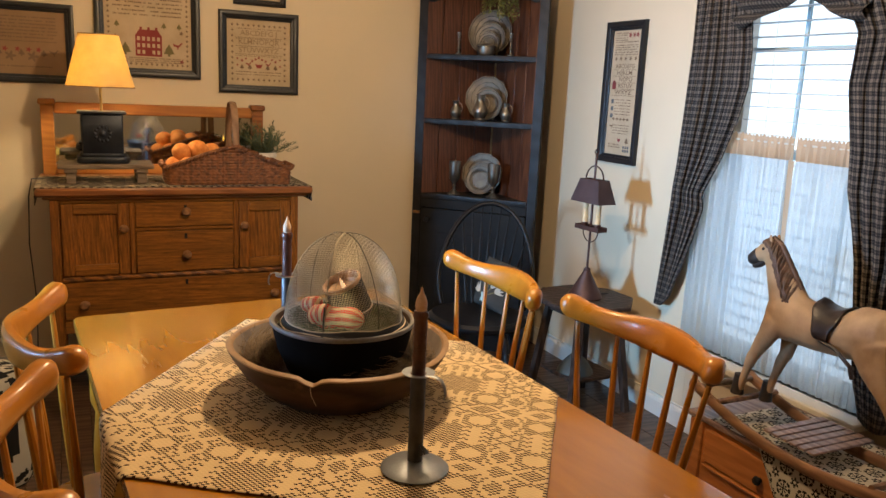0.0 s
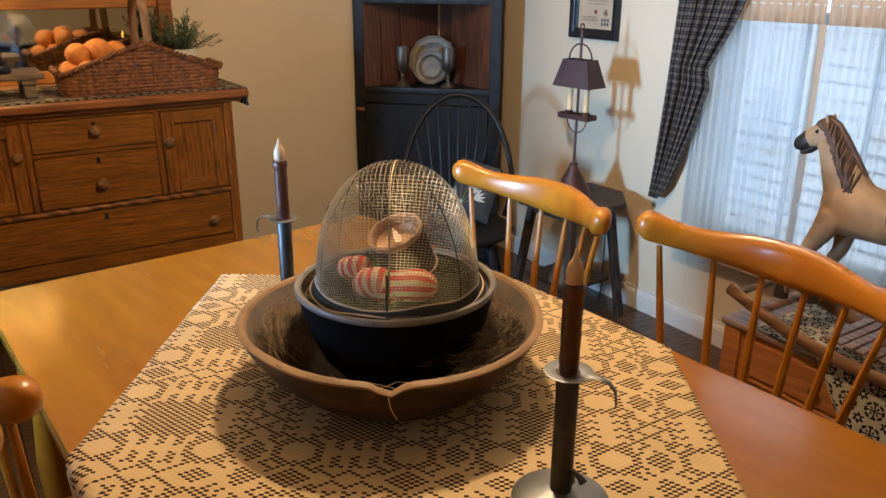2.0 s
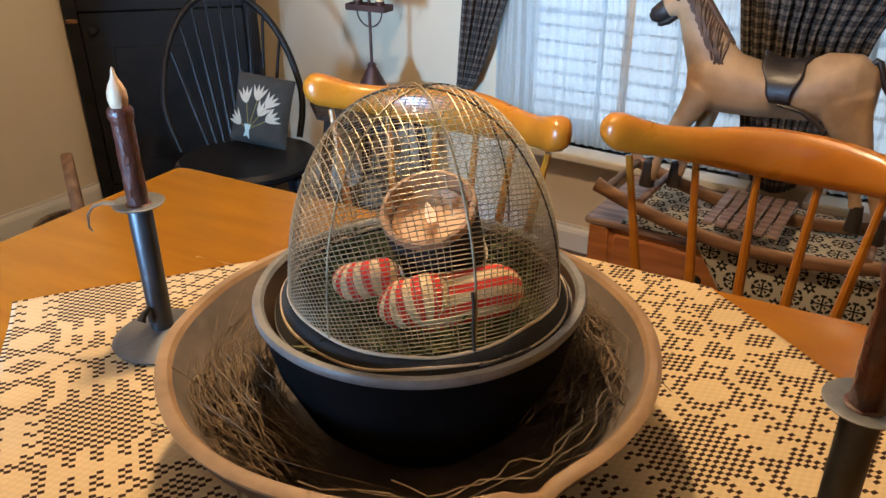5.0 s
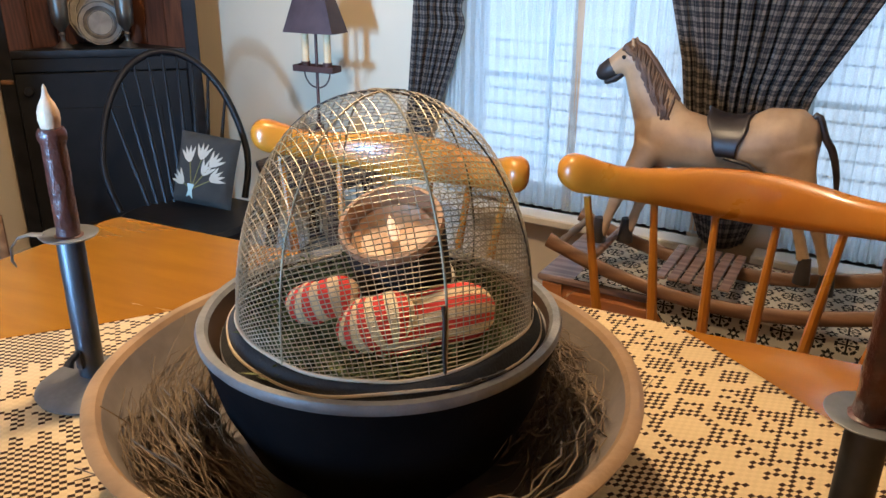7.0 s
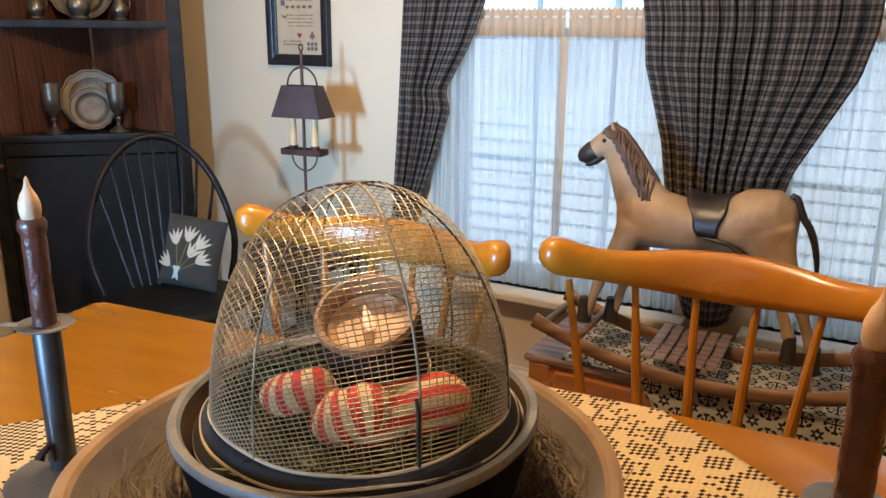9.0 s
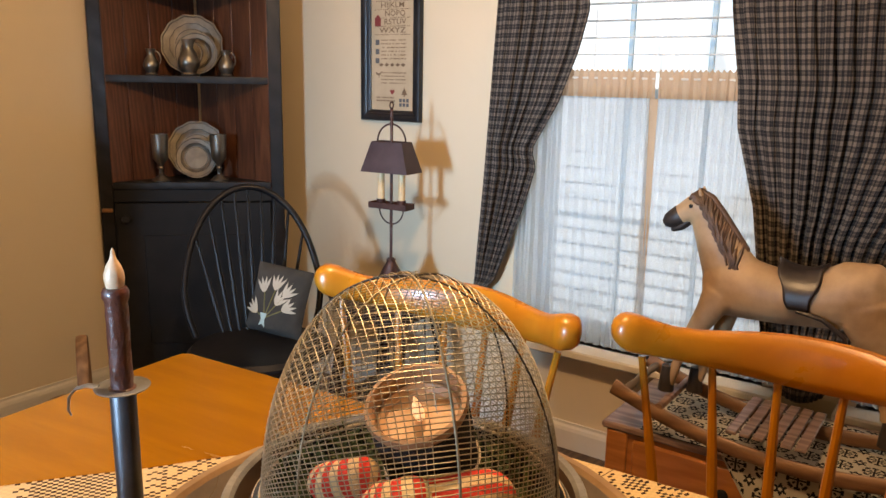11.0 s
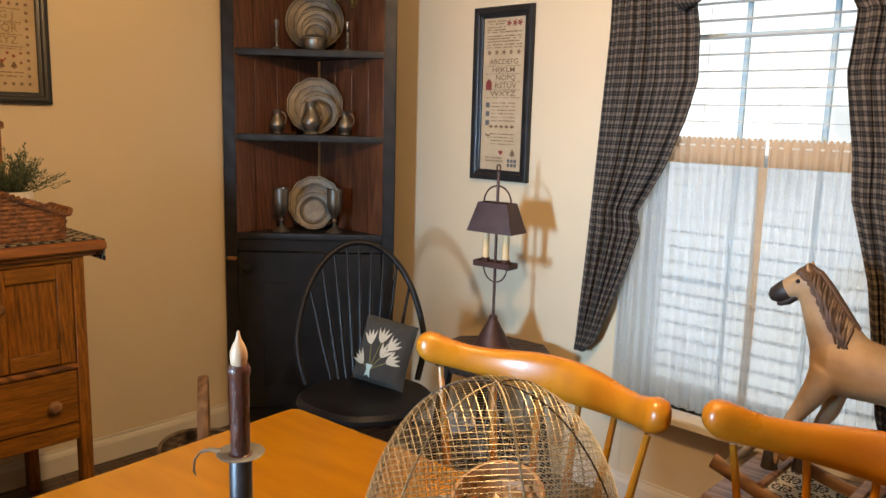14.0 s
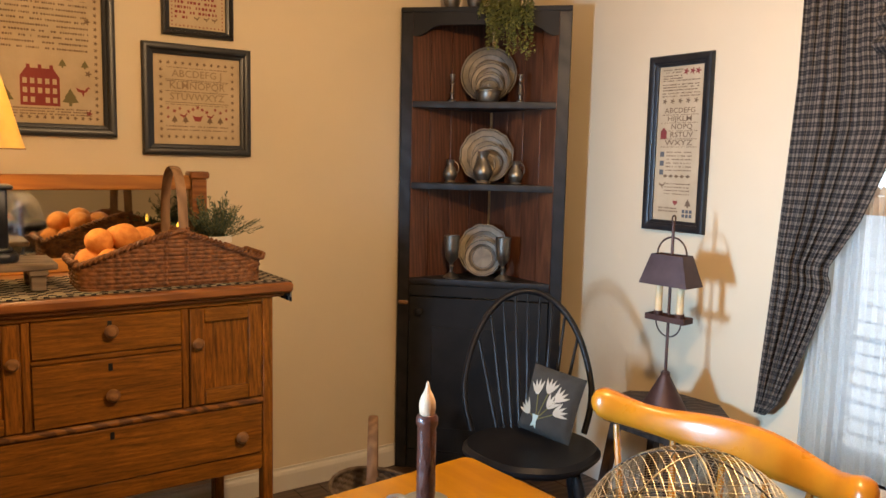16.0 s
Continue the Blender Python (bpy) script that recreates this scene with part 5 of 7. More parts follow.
# ---- centrepiece: nested bowls, nest, wire dome ----
BX, BY = 0.716, 1.353
NOTCH = radians(-121)
def crack(w, depth, wide):
    d = (w - NOTCH + math.pi) % (2 * math.pi) - math.pi
    return depth * math.exp(-(d / wide) ** 2)
def bowl_mesh(prof, n, rim_lo, uneven, notch):
    g = G()
    def at(u, v):
        k = v * (len(prof) - 1)
        i = min(int(k), len(prof) - 2)
        f = k - i
        r, z = prof[i][0] * (1 - f) + prof[i + 1][0] * f, prof[i][1] * (1 - f) + prof[i + 1][1] * f
        w = 2 * math.pi * u
        s = 1 + uneven * (math.sin(2 * w + 0.6) * 0.6 + noise.noise(Vector((math.cos(w) * 2, math.sin(w) * 2, 1)))) 
        top = max(0.0, (z - rim_lo)) / 0.04
        return (r * s * math.cos(w), r * s * math.sin(w), z - min(1, top) * (crack(w, notch, 0.07) - uneven * 0.25 * math.sin(2 * w + 1.2)))
    g.sheet(at, n, len(prof) - 1)
    return g
big = thing("dough_bowl", (BX, BY, 0.755), 0, "large worn dark wooden dough bowl with a cracked rim", "bowl")
part("outer_wall", bowl_mesh([(0.001, 0.002), (0.125, 0.002), (0.14, 0.006), (0.175, 0.032), (0.207, 0.065), (0.229, 0.098), (0.239, 0.116)], 96, 0.08, 0.012, 0.014), BOWL, big, "dark brown turned outside")
part("rim", bowl_mesh([(0.239, 0.116), (0.2405, 0.12), (0.236, 0.123), (0.229, 0.1225), (0.225, 0.118)], 96, 0.08, 0.012, 0.014), RIM, big, "lighter tan worn rim")
part("inner_wall", bowl_mesh([(0.225, 0.118), (0.213, 0.094), (0.19, 0.06), (0.16, 0.034), (0.12, 0.02), (0.001, 0.016)], 96, 0.08, 0.012, 0.014), BOWL_IN, big, "grey-brown worn inside")
smb = thing("small_bowl", (BX + 0.003, BY - 0.01, 0.7785), 0, "black painted wooden bowl with a grey rim", "bowl")
part("outer_wall", G().lathe([(0.06, 0.0), (0.085, 0.002), (0.118, 0.04), (0.14, 0.09), (0.151, 0.136), (0.1535, 0.144)], 72), BLACKBOWL, smb)
part("rim", G().lathe([(0.1535, 0.144), (0.1558, 0.147), (0.1562, 0.1505), (0.1545, 0.1535), (0.1485, 0.1535), (0.1455, 0.15)], 96, None, lambda w, z: 1 + 0.006 * math.sin(2 * w + 1) + 0.003 * math.sin(5 * w)), GREYRIM, smb, "grey worn rim")
part("inner_wall", G().lathe([(0.1455, 0.15), (0.141, 0.134), (0.132, 0.118), (0.115, 0.108), (0.0, 0.104)], 72, None, lambda w, z: 1 + 0.006 * math.sin(2 * w + 1) + 0.003 * math.sin(5 * w)), BOWL, smb)

rng = random.Random(5)
def strand(g, w, r0, z0, ln, rad, wild):
    pts = []
    near = (math.degrees(w) + 145 + 180) % 360 - 180    # angle from the clear front of the bowl
    turn = rng.choice((-1, 1)) if abs(near) > 75 else math.copysign(1, near)
    r, z, dz = r0, z0, rng.uniform(-0.002, 0.006) * wild
    for k in range(7):
        pts.append((r * math.cos(w), r * math.sin(w), z))
        w += turn * ln / 6 / max(r, 0.08) * rng.uniform(0.7, 1.2)
        r += rng.uniform(-0.007, 0.007) * wild
        z = max(z + dz + rng.uniform(-0.006, 0.006) * wild, 0.022 + max(0, (r - 0.14)) * 1.0)
        r = min(max(r, 0.128 + 0.1 * max(0, z - 0.03)), 0.214)
    g.tube(pts, [rad * 0.8, rad, rad, rad, rad, rad, rad * 0.5], 3, caps=False)
g = G()
for k in range(6600):
    w = rng.uniform(0, 2 * math.pi)
    dens = 0.01 + 0.99 * max(math.cos(w - radians(170)), math.cos(w - radians(-34)), 0) ** 9
    if rng.random() > dens or abs((math.degrees(w) + 145 + 180) % 360 - 180) < 30:
        continue
    strand(g, w, rng.uniform(0.14, 0.2), rng.uniform(0.03, 0.1) , rng.uniform(0.06, 0.13), rng.uniform(0.0004, 0.0008), 1.0)
nest = thing("twig_nest", (BX, BY, 0.755), 0, "nest of dry brown twigs and vines inside the large bowl", "nest", kind="stuff")
part("twigs", g, TWIG, nest, fix=False, smooth=False)
g = G()
for k in range(26):
    w = rng.uniform(0, 2 * math.pi)
    r, z = rng.uniform(0.16, 0.2), 0.075
    d, up = rng.uniform(-0.5, 0.5), rng.uniform(0.02, 0.075)
    g.tube([((r + 0.05 * t) * math.cos(w + d * t), (r + 0.05 * t) * math.sin(w + d * t), z + up * t - 0.012 * t * t) for t in (0, 0.25, 0.5, 0.75, 1)], 0.0006, 3, caps=False)
part("loose_ends", g, TWIG, nest, fix=False, smooth=False)
g = G()
for dz, dr, w0, w1 in ((0.0, 0.0, -175, -62), (0.008, 0.008, -160, -70), (0.004, -0.006, -150, -85)):
    pts = []
    for k in range(15):
        w = radians(w0 + (w1 - w0) * k / 14)
        rr = 0.184 + dr + 0.005 * math.sin(k * 1.7 + dr * 300)
        pts.append((rr * math.cos(w), rr * math.sin(w), 0.08 + dz + 0.007 * math.sin(k * 0.9 + dz * 400)))
    g.tube(pts, 0.0009, 4)
part("pale_vine", g, STRAW, nest, "pale wiry vine", fix=False)
part("hanging_straw", G().tube([(0.226 * math.cos(NOTCH), 0.226 * math.sin(NOTCH), 0.106), (0.241 * math.cos(NOTCH), 0.241 * math.sin(NOTCH), 0.104), (0.243 * math.cos(NOTCH + 0.01), 0.243 * math.sin(NOTCH + 0.01), 0.09), (0.24 * math.cos(NOTCH + 0.05), 0.24 * math.sin(NOTCH + 0.05), 0.068)], 0.0007, 5), STRAW, nest)

DZ, DR, DH = 0.922, 0.1245, 0.197
DOME = (BX + 0.002, BY - 0.0155, DZ)
SEAM = radians(-127)
dome = thing("wire_dome", DOME, 0, "egg-shaped wire mesh food dome standing in the small bowl", "cloche")
prof = []
for k in range(61):
    a = k / 60 * math.pi / 2
    prof.append((DR * math.cos(a) ** 0.88 * (1 + 0.02 * math.sin(2 * a)), DH * math.sin(a)))
def dome_r(z):
    return float(np.interp(z, [p[1] for p in prof], [p[0] for p in prof]))
def on_dome(w, z, out=1.0):
    """A point of the slightly dented egg, w measured from the front seam."""
    dent = 1 + 0.012 * noise.noise(Vector((math.cos(w) * 1.6, math.sin(w) * 1.6, z * 14)))
    r = dome_r(z) * dent * out
    return (r * math.cos(w + SEAM), r * math.sin(w + SEAM), z)
def cut(h, steep, upright):
    """Where a leaning plane, hinged on a level line h below the base, cuts the egg."""
    out = []
    for k in range(73):
        w = math.pi * k / 72 - (0 if upright else math.pi / 2)
        c = math.sin(w) if upright else 0.62 + 0.38 * math.cos(w)
        lo, hi = 0.0, DH
        if h > steep * dome_r(0.0) * c:
            continue
        for _ in range(18):
            mid = (lo + hi) / 2
            if mid + h > steep * dome_r(mid) * c:
                hi = mid
            else:
                lo = mid
        out.append((w, lo))
    return out
fine = G()
for back in (0, math.pi):
    for k in range(80):
        # level wires, dropping away to both sides of the seam
        z0 = 0.003 + 0.0037 * k
        if z0 > DH - 0.006:
            break
        row = cut(0.1, (z0 + 0.1) / dome_r(z0), False)
        if len(row) > 2:
            fine.tube([on_dome(w + back, z) for w, z in row], 0.00045, 4, caps=False)
for way in (1, -1):
    for k in range(52):
        # upright wires, leaning in towards the crown
        w0 = (k + 0.5) * 0.0042 / DR
        if w0 > math.pi / 2:
            break
        row = cut(0.3, 0.3 / (DR * math.sin(w0)), True)
        if len(row) > 2:
            fine.tube([on_dome(way * w, z, 1.003) for w, z in row], 0.00045, 4, caps=False)
part("wire_mesh", fine, WIRE_MESH, dome, "fine woven aged wire mesh", fix=False)
for k, (deg, pale) in enumerate(((0, True), (52, False), (-58, True), (118, False), (-122, False), (180, True))):
    w = radians(deg)
    pts = [on_dome(w + 0.03 * math.sin(p[1] * 18 + k), p[1], 1.006) for p in prof[::3]]
    part("rib", G().tube(pts, 0.0009 if k else 0.0012, 6), WIRE if pale else WIRE_DARK, dome, "pale folded seam" if pale else "dark wire rib")
part("seam_end", G().tube([on_dome(0.004 * math.sin(k), 0.066 - 0.0066 * k, 1.01) for k in range(11)], 0.0015, 6), WIRE_DARK, dome, "dark bound seam end")
part("base_ring", G().tube([on_dome(2 * math.pi * k / 64, 0.002, 1.012) for k in range(65)], 0.0024, 8), WIRE_DARK, dome)
def hem(u, v):
    w = 2 * math.pi * u
    r = DR * 1.004 + 0.0145 * v + 0.0016 * math.sin(4 * w + 2) * v
    return (r * math.cos(w), r * math.sin(w), 0.013 - 0.019 * v + 0.0035 * noise.noise(Vector((math.cos(w) * 2.2, math.sin(w) * 2.2, v * 2))) + 0.002 * math.sin(3 * w + 4 * v))
hb_ = part("hem_band", G().sheet(hem, 120, 6), FELT, dome, "dark loose cloth hem", fix=False)
th = hb_.modifiers.new("thickness", "SOLIDIFY")
th.thickness = 0.002
for v in (0.0, 0.55, 1.0):
    part("hem_edge", G().tube([(p[0], p[1], p[2] + 0.0022) for p in [hem(k / 120, v) for k in range(121)]], 0.0015, 6), STRAW if v < 1 else GREYRIM, dome, "pale frayed edge")
cw = radians(-117)
for d in (-0.085, 0.085):
    cx, cy = DR * 1.1 * math.cos(cw + d), DR * 1.1 * math.sin(cw + d)
    part("loop", G().tube([(cx - 0.012 * math.sin(cw) * math.cos(a) + 0.006 * math.cos(cw) * math.sin(a), cy + 0.012 * math.cos(cw) * math.cos(a) + 0.006 * math.sin(cw) * math.sin(a), 0.009 + 0.0035 * math.sin(a)) for a in [2 * math.pi * k / 18 for k in range(19)]], 0.0012, 5), WIRE_DARK, dome, "bent wire clasp")
g = G()
for k in range(5):
    g.tube([((0.131 - 0.003 * k + 0.003 * math.sin(5 * w + k)) * math.cos(w), (0.131 - 0.003 * k + 0.003 * math.sin(5 * w + k)) * math.sin(w), 0.004 * math.sin(3 * w + k * 1.7)) for w in [2 * math.pi * j / 48 for j in range(49)]], 0.003, 6)
solo("rag_ring", g, FELT, (DOME[0], DOME[1], 0.917), label="dark twisted cloth ring round the base of the dome", category="cloth")

# inside the dome
view = math.atan2(1.0 - BY, 0.21 - BX)
cup = thing("tilted_crock", m=pose(BX + 0.028, BY - 0.022, 0.942, 0, 0, math.degrees(view) - 24) @ pose(0, 0, 0, 0, 27, 0), label="small black felt-covered crock tilted open with a candle inside", category="crock")
part("outer_wall", G().lathe([(0.0, 0.0), (0.038, 0.0), (0.04, 0.004), (0.0425, 0.074), (0.042, 0.078)], 36), FELT, cup)
part("lip", G().lathe([(0.042, 0.078), (0.0438, 0.082), (0.0425, 0.0865), (0.039, 0.087), (0.0365, 0.082)], 40, None, lambda w, z: 1 + 0.012 * noise.noise(Vector((math.cos(w) * 3, math.sin(w) * 3, z * 60)))), CUP_IN, cup, "rough tan lip")
part("inside", G().lathe([(0.0365, 0.082), (0.036, 0.05), (0.035, 0.022), (0.0, 0.02)], 36), CUP_IN, cup, "tan inside")
part("string", G().tube([(0.0415 * math.cos(a), 0.0415 * math.sin(a), 0.014 + 0.004 * math.sin(2 * a)) for a in [2 * math.pi * k / 40 for k in range(41)]] + [(0.046, 0.003, 0.02), (0.047, 0.006, 0.008)], 0.0013, 6), STRING, cup, "cream string tied round the foot")
led = thing("wax_candle", m=cup.matrix_world @ pose(0, 0, 0.031), label="pale wax battery candle glowing inside the crock", category="candle")
part("wax", G().lathe([(0.0, 0.0), (0.034, 0.0), (0.0352, 0.04), (0.033, 0.041), (0.028, 0.036), (0.01, 0.034), (0.0, 0.0345)], 32), CANDLE_WAX, led)
part("flame", G().lathe([(0.0, 0.034), (0.0042, 0.036), (0.005, 0.043), (0.0028, 0.054), (0.0, 0.062)], 12), glow("warm_led", (1.0, 0.66, 0.34), 1.1), led)
def striped(name, pts, radii, along, label):
    """A stuffed knit roll; bands run along it or round it."""
    a, b = G(), G()
    full = G().tube(pts, radii, 36)
    n = len(pts)
    for f in full.f:
        if len(f) > 4:
            a.f.append(f)
            continue
        i, k = min(f) // 36, min(x % 36 for x in f) if max(x % 36 for x in f) - min(x % 36 for x in f) < 30 else 35
        hit = (k // 2) % 2 if along else (i // 2) % 2
        (b if hit else a).f.append(f)
    out = thing(name, (0, 0, 0), 0, label, "knit roll", "striped knit rolls")
    for nm, gg, mt in (("red_stripe", a, STRIPE_RED), ("cream_stripe", b, STRIPE_CREAM)):
        q = G().put(full.v, gg.f)
        part(nm, q, mt, out)
    return out
vx, vy = math.cos(view), math.sin(view)          # towards the viewer's side
rx, ry = vy * -1, vx                              # sideways
def spot(side, fwd, z):
    return (BX - 0.002 - rx * side + vx * fwd, BY - 0.01 - ry * side + vy * fwd, z)
def roll(s0, s1, f0, f1, z, r, n=18):
    pts, rad = [], []
    for k in range(n + 1):
        t = k / n
        pts.append(spot(s0 + (s1 - s0) * t, f0 + (f1 - f0) * t + 0.01 * math.sin(math.pi * t), z + 0.004 * math.sin(6 * t)))
        rad.append(r * math.sqrt(max(0.02, 1 - abs(2 * t - 1) ** 4)) * (1 + 0.05 * math.sin(11 * t)))
    return pts, rad
p_, r_ = roll(-0.092, 0.022, 0.044, 0.054, 0.949, 0.0245, 26)
striped("striped_knit_roll", p_, r_, True, "red and cream striped knit roll lying under the dome")
p_, r_ = roll(-0.024, 0.028, 0.064, 0.052, 0.953, 0.0215, 24)
striped("striped_knit_roll", p_, r_, False, "red and cream striped knit wrap bent over the roll")
p_, r_ = roll(0.016, 0.07, 0.046, 0.032, 0.964, 0.0165, 22)
striped("striped_knit_roll", p_, r_, False, "red and cream striped rounded knit end")
g = G()
for k in range(2600):
    w, r = rng.uniform(0, 2 * math.pi), 0.118 * math.sqrt(rng.random())
    x, y = r * math.cos(w), r * math.sin(w)
    z = 0.905 + 0.012 + rng.uniform(0, 0.02)
    dx, dy, dz = rng.uniform(-1, 1), rng.uniform(-1, 1), rng.uniform(0.1, 0.9)
    ln = rng.uniform(0.008, 0.022) / math.sqrt(dx * dx + dy * dy + dz * dz)
    px, py = -dy * 0.12, dx * 0.12
    a = (BX + x, BY - 0.01 + y, z)
    g.put([a, (a[0] + dx * ln * 0.5 + px * ln, a[1] + dy * ln * 0.5 + py * ln, a[2] + dz * ln * 0.6), (a[0] + dx * ln, a[1] + dy * ln, a[2] + dz * ln * 0.7), (a[0] + dx * ln * 0.5 - px * ln, a[1] + dy * ln * 0.5 - py * ln, a[2] + dz * ln * 0.6)], [(0, 1, 2, 3)])
solo("moss_bed", g, MOSS, label="dark green moss filling the small bowl", category="moss", kind="stuff", fix=False, smooth=False)
g = G()
for k in range(420):
    p0 = Vector(spot(rng.gauss(0.012, 0.03), rng.uniform(0.074, 0.104), rng.uniform(0.916, 0.93)))
    d_ = Vector((rng.uniform(-1, 1), rng.uniform(-1, 1), rng.uniform(-0.1, 0.5))) * rng.uniform(0.008, 0.018)
    w_ = d_.cross(Vector((0, 0, 1))) * 0.09
    g.put([p0, p0 + d_ * 0.5 + w_, p0 + d_, p0 + d_ * 0.5 - w_], [(0, 1, 2, 3)])
solo("moss_tuft", g, LEAF_OLIVE, label="tuft of brighter yellow-green moss in front of the knit roll", category="moss", kind="stuff", fix=False, smooth=False)
solo("moss_base", G().lathe([(0.0, 0.0), (0.112, 0.0), (0.12, 0.022), (0.09, 0.036), (0.0, 0.04)], 32), MOSS, (BX + 0.003, BY - 0.01, 0.876), label="dark green moss cushion", category="moss")


# ---- hogscraper candlesticks ----
def candlestick(x, y, hook, knob_at, lean=0.0):
    c = thing("candlestick", m=pose(x, y, 0.757, lean, 0, 0), label="dark tin hogscraper candlestick with a drip pan", category="candlestick", group="candlesticks")
    part("base", G().lathe([(0.0, 0.0), (0.06, 0.0), (0.0615, 0.003), (0.055, 0.008), (0.03, 0.013), (0.016, 0.018), (0.0, 0.018)], 40), TIN_GREY, c, "grey domed tin base")
    part("tube", G().lathe([(0.0138, 0.012), (0.0138, 0.176), (0.0125, 0.178)], 24), TIN, c)
    part("drip_pan", G().lathe([(0.013, 0.178), (0.028, 0.181), (0.0295, 0.183), (0.028, 0.1835), (0.012, 0.1805)], 32), TIN_GREY, c, "grey tin drip pan")
    h = radians(hook)
    pts = [(r * math.cos(h), r * math.sin(h), z) for r, z in ((0.025, 0.182), (0.038, 0.1835), (0.05, 0.18), (0.058, 0.17), (0.06, 0.155), (0.057, 0.148))]
    part("hook", G().tube(pts, [0.0065, 0.0055, 0.005, 0.004, 0.003, 0.0015], 8, squash=0.3, side=(-math.sin(h), math.cos(h), 0.001)), TIN_GREY, c)
    k = radians(knob_at)
    part("slide", G().box(0.0135, 0.017, -0.0045, 0.0045, 0.03, 0.052, 0.001, pose(0, 0, 0, 0, 0, knob_at)), TIN, c)
    part("slide_knob", G().tube([(0.015 * math.cos(k), 0.015 * math.sin(k), 0.05), (0.026 * math.cos(k), 0.026 * math.sin(k), 0.046), (0.031 * math.cos(k), 0.031 * math.sin(k), 0.04)], [0.003, 0.004, 0.0055], 8), TIN, c)
    t = thing("taper_candle", m=c.matrix_world @ pose(0, 0, 0.1785), label="short burgundy grubby candle with a frosted bulb tip", category="candle", group="taper candles")
    def lump(w, z):
        return 1 + 0.08 * noise.noise(Vector((math.cos(w) * 3, math.sin(w) * 3, z * 70))) + 0.07 * noise.noise(Vector((math.cos(w) * 9, math.sin(w) * 9, z * 200)))
    rows = [(0.0145, 0.0), (0.0145, 0.003)] + [(0.0117, 0.004 + 0.004 * k) for k in range(25)] + [(0.0136, 0.105), (0.0138, 0.112), (0.0115, 0.116), (0.0, 0.117)]
    part("wax", G().lathe(rows, 28, None, lump), WAX, t)
    part("bulb", G().lathe([(0.0082, 0.113), (0.0095, 0.118), (0.0106, 0.125), (0.0102, 0.132), (0.0076, 0.14), (0.0042, 0.146), (0.0026, 0.151), (0.0019, 0.156), (0.0, 0.159)], 20), FLAME_OFF, t, "frosted flame-shaped tip")
candlestick(0.686, 1.711, 128, 190)
candlestick(0.735, 0.966, -62, -75)


# ---- pewter on the corner shelves ----
CM = pose(2.194, 3.596, 0, 0, 0, -45)
def on_shelf(x, y, z, tilt=0.0, turn=0.0):
    return CM @ pose(x, y, z, tilt, 0, turn)
def plate(r, x, y, shelf, label, mat=PEWTER_DULL, scallop=0.0, lean=12):
    m = on_shelf(x, y, shelf + r * math.cos(radians(lean)) + 0.003, 90 - lean)
    prof = [(0.0, 0.0), (0.58 * r, 0.0), (0.62 * r, 0.0005), (0.7 * r, 0.006), (0.74 * r, 0.008), (0.96 * r, 0.012), (r, 0.014), (r, 0.017), (0.955 * r, 0.0165), (0.94 * r, 0.0145), (0.92 * r, 0.0142), (0.77 * r, 0.0118), (0.74 * r, 0.0112), (0.69 * r, 0.0095), (0.6 * r, 0.004), (0.57 * r, 0.0036), (0.5 * r, 0.0035), (0.2 * r, 0.0035), (0.0, 0.0035)]
    wob = (lambda w, z: 1 + (scallop * abs(math.sin(w * 6)) ** 2 if z > 0.01 else 0)) if scallop else None
    p = thing("pewter_plate", m=m, label=label, category="plate", group="pewter plates")
    part("dish", G().lathe(prof, 72, None, wob), mat, p)
    for k, z, wide in ((0.545, 0.0036, 0.0013), (0.72, 0.0107, 0.0016), (0.93, 0.0143, 0.0014)):
        if wob:
            ring = [(k * r * wob(a, z) * math.cos(a), k * r * wob(a, z) * math.sin(a), z) for a in [2 * math.pi * q / 72 for q in range(73)]]
        else:
            ring = [(k * r * math.cos(a), k * r * math.sin(a), z) for a in [2 * math.pi * q / 48 for q in range(49)]]
        part("groove", G().tube(ring, wide, 5, caps=False), PATINA, p, "dark tarnished groove")
    return p
def goods(name, prof, x, y, shelf, label, cat, n=28, size=1.0):
    t = thing(name, m=on_shelf(x, y, shelf), label=label, category=cat, group="pewter ware")
    part("vessel", G().lathe([(r * size, z * size) for r, z in prof], n), PEWTER, t)
    return t
S1, S2, S3 = 0.846, 1.265, 1.615
plate(0.125, 0.0, 0.17, S3, "large dull pewter plate standing on the top shelf", scallop=0.0)
plate(0.088, 0.012, 0.128, S3, "smaller pewter plate leaning on a larger one")
plate(0.062, 0.012, 0.105, S3, "little pewter dish leaning on a plate")
plate(0.12, 0.0, 0.17, S2, "scalloped pewter plate on the middle shelf", scallop=0.035)
plate(0.085, 0.02, 0.125, S2, "oval-looking pewter dish in front of a plate")
plate(0.115, 0.0, 0.165, S1, "scalloped pewter plate on the lowest shelf", scallop=0.035)
plate(0.083, 0.0, 0.125, S1, "small bright pewter plate with a ringed rim", scallop=0.012)
def goblet(x):
    t = goods("goblet", [(0.0, 0.0), (0.032, 0.0), (0.033, 0.004), (0.02, 0.014), (0.008, 0.024), (0.007, 0.04), (0.011, 0.046), (0.007, 0.053), (0.013, 0.064), (0.026, 0.08), (0.028, 0.12), (0.03, 0.168), (0.0285, 0.168), (0.026, 0.1), (0.0, 0.078)], x, 0.045, S1, "dull pewter goblet on the lowest shelf", "goblet", size=1.12)
goblet(-0.128)
goblet(0.1)
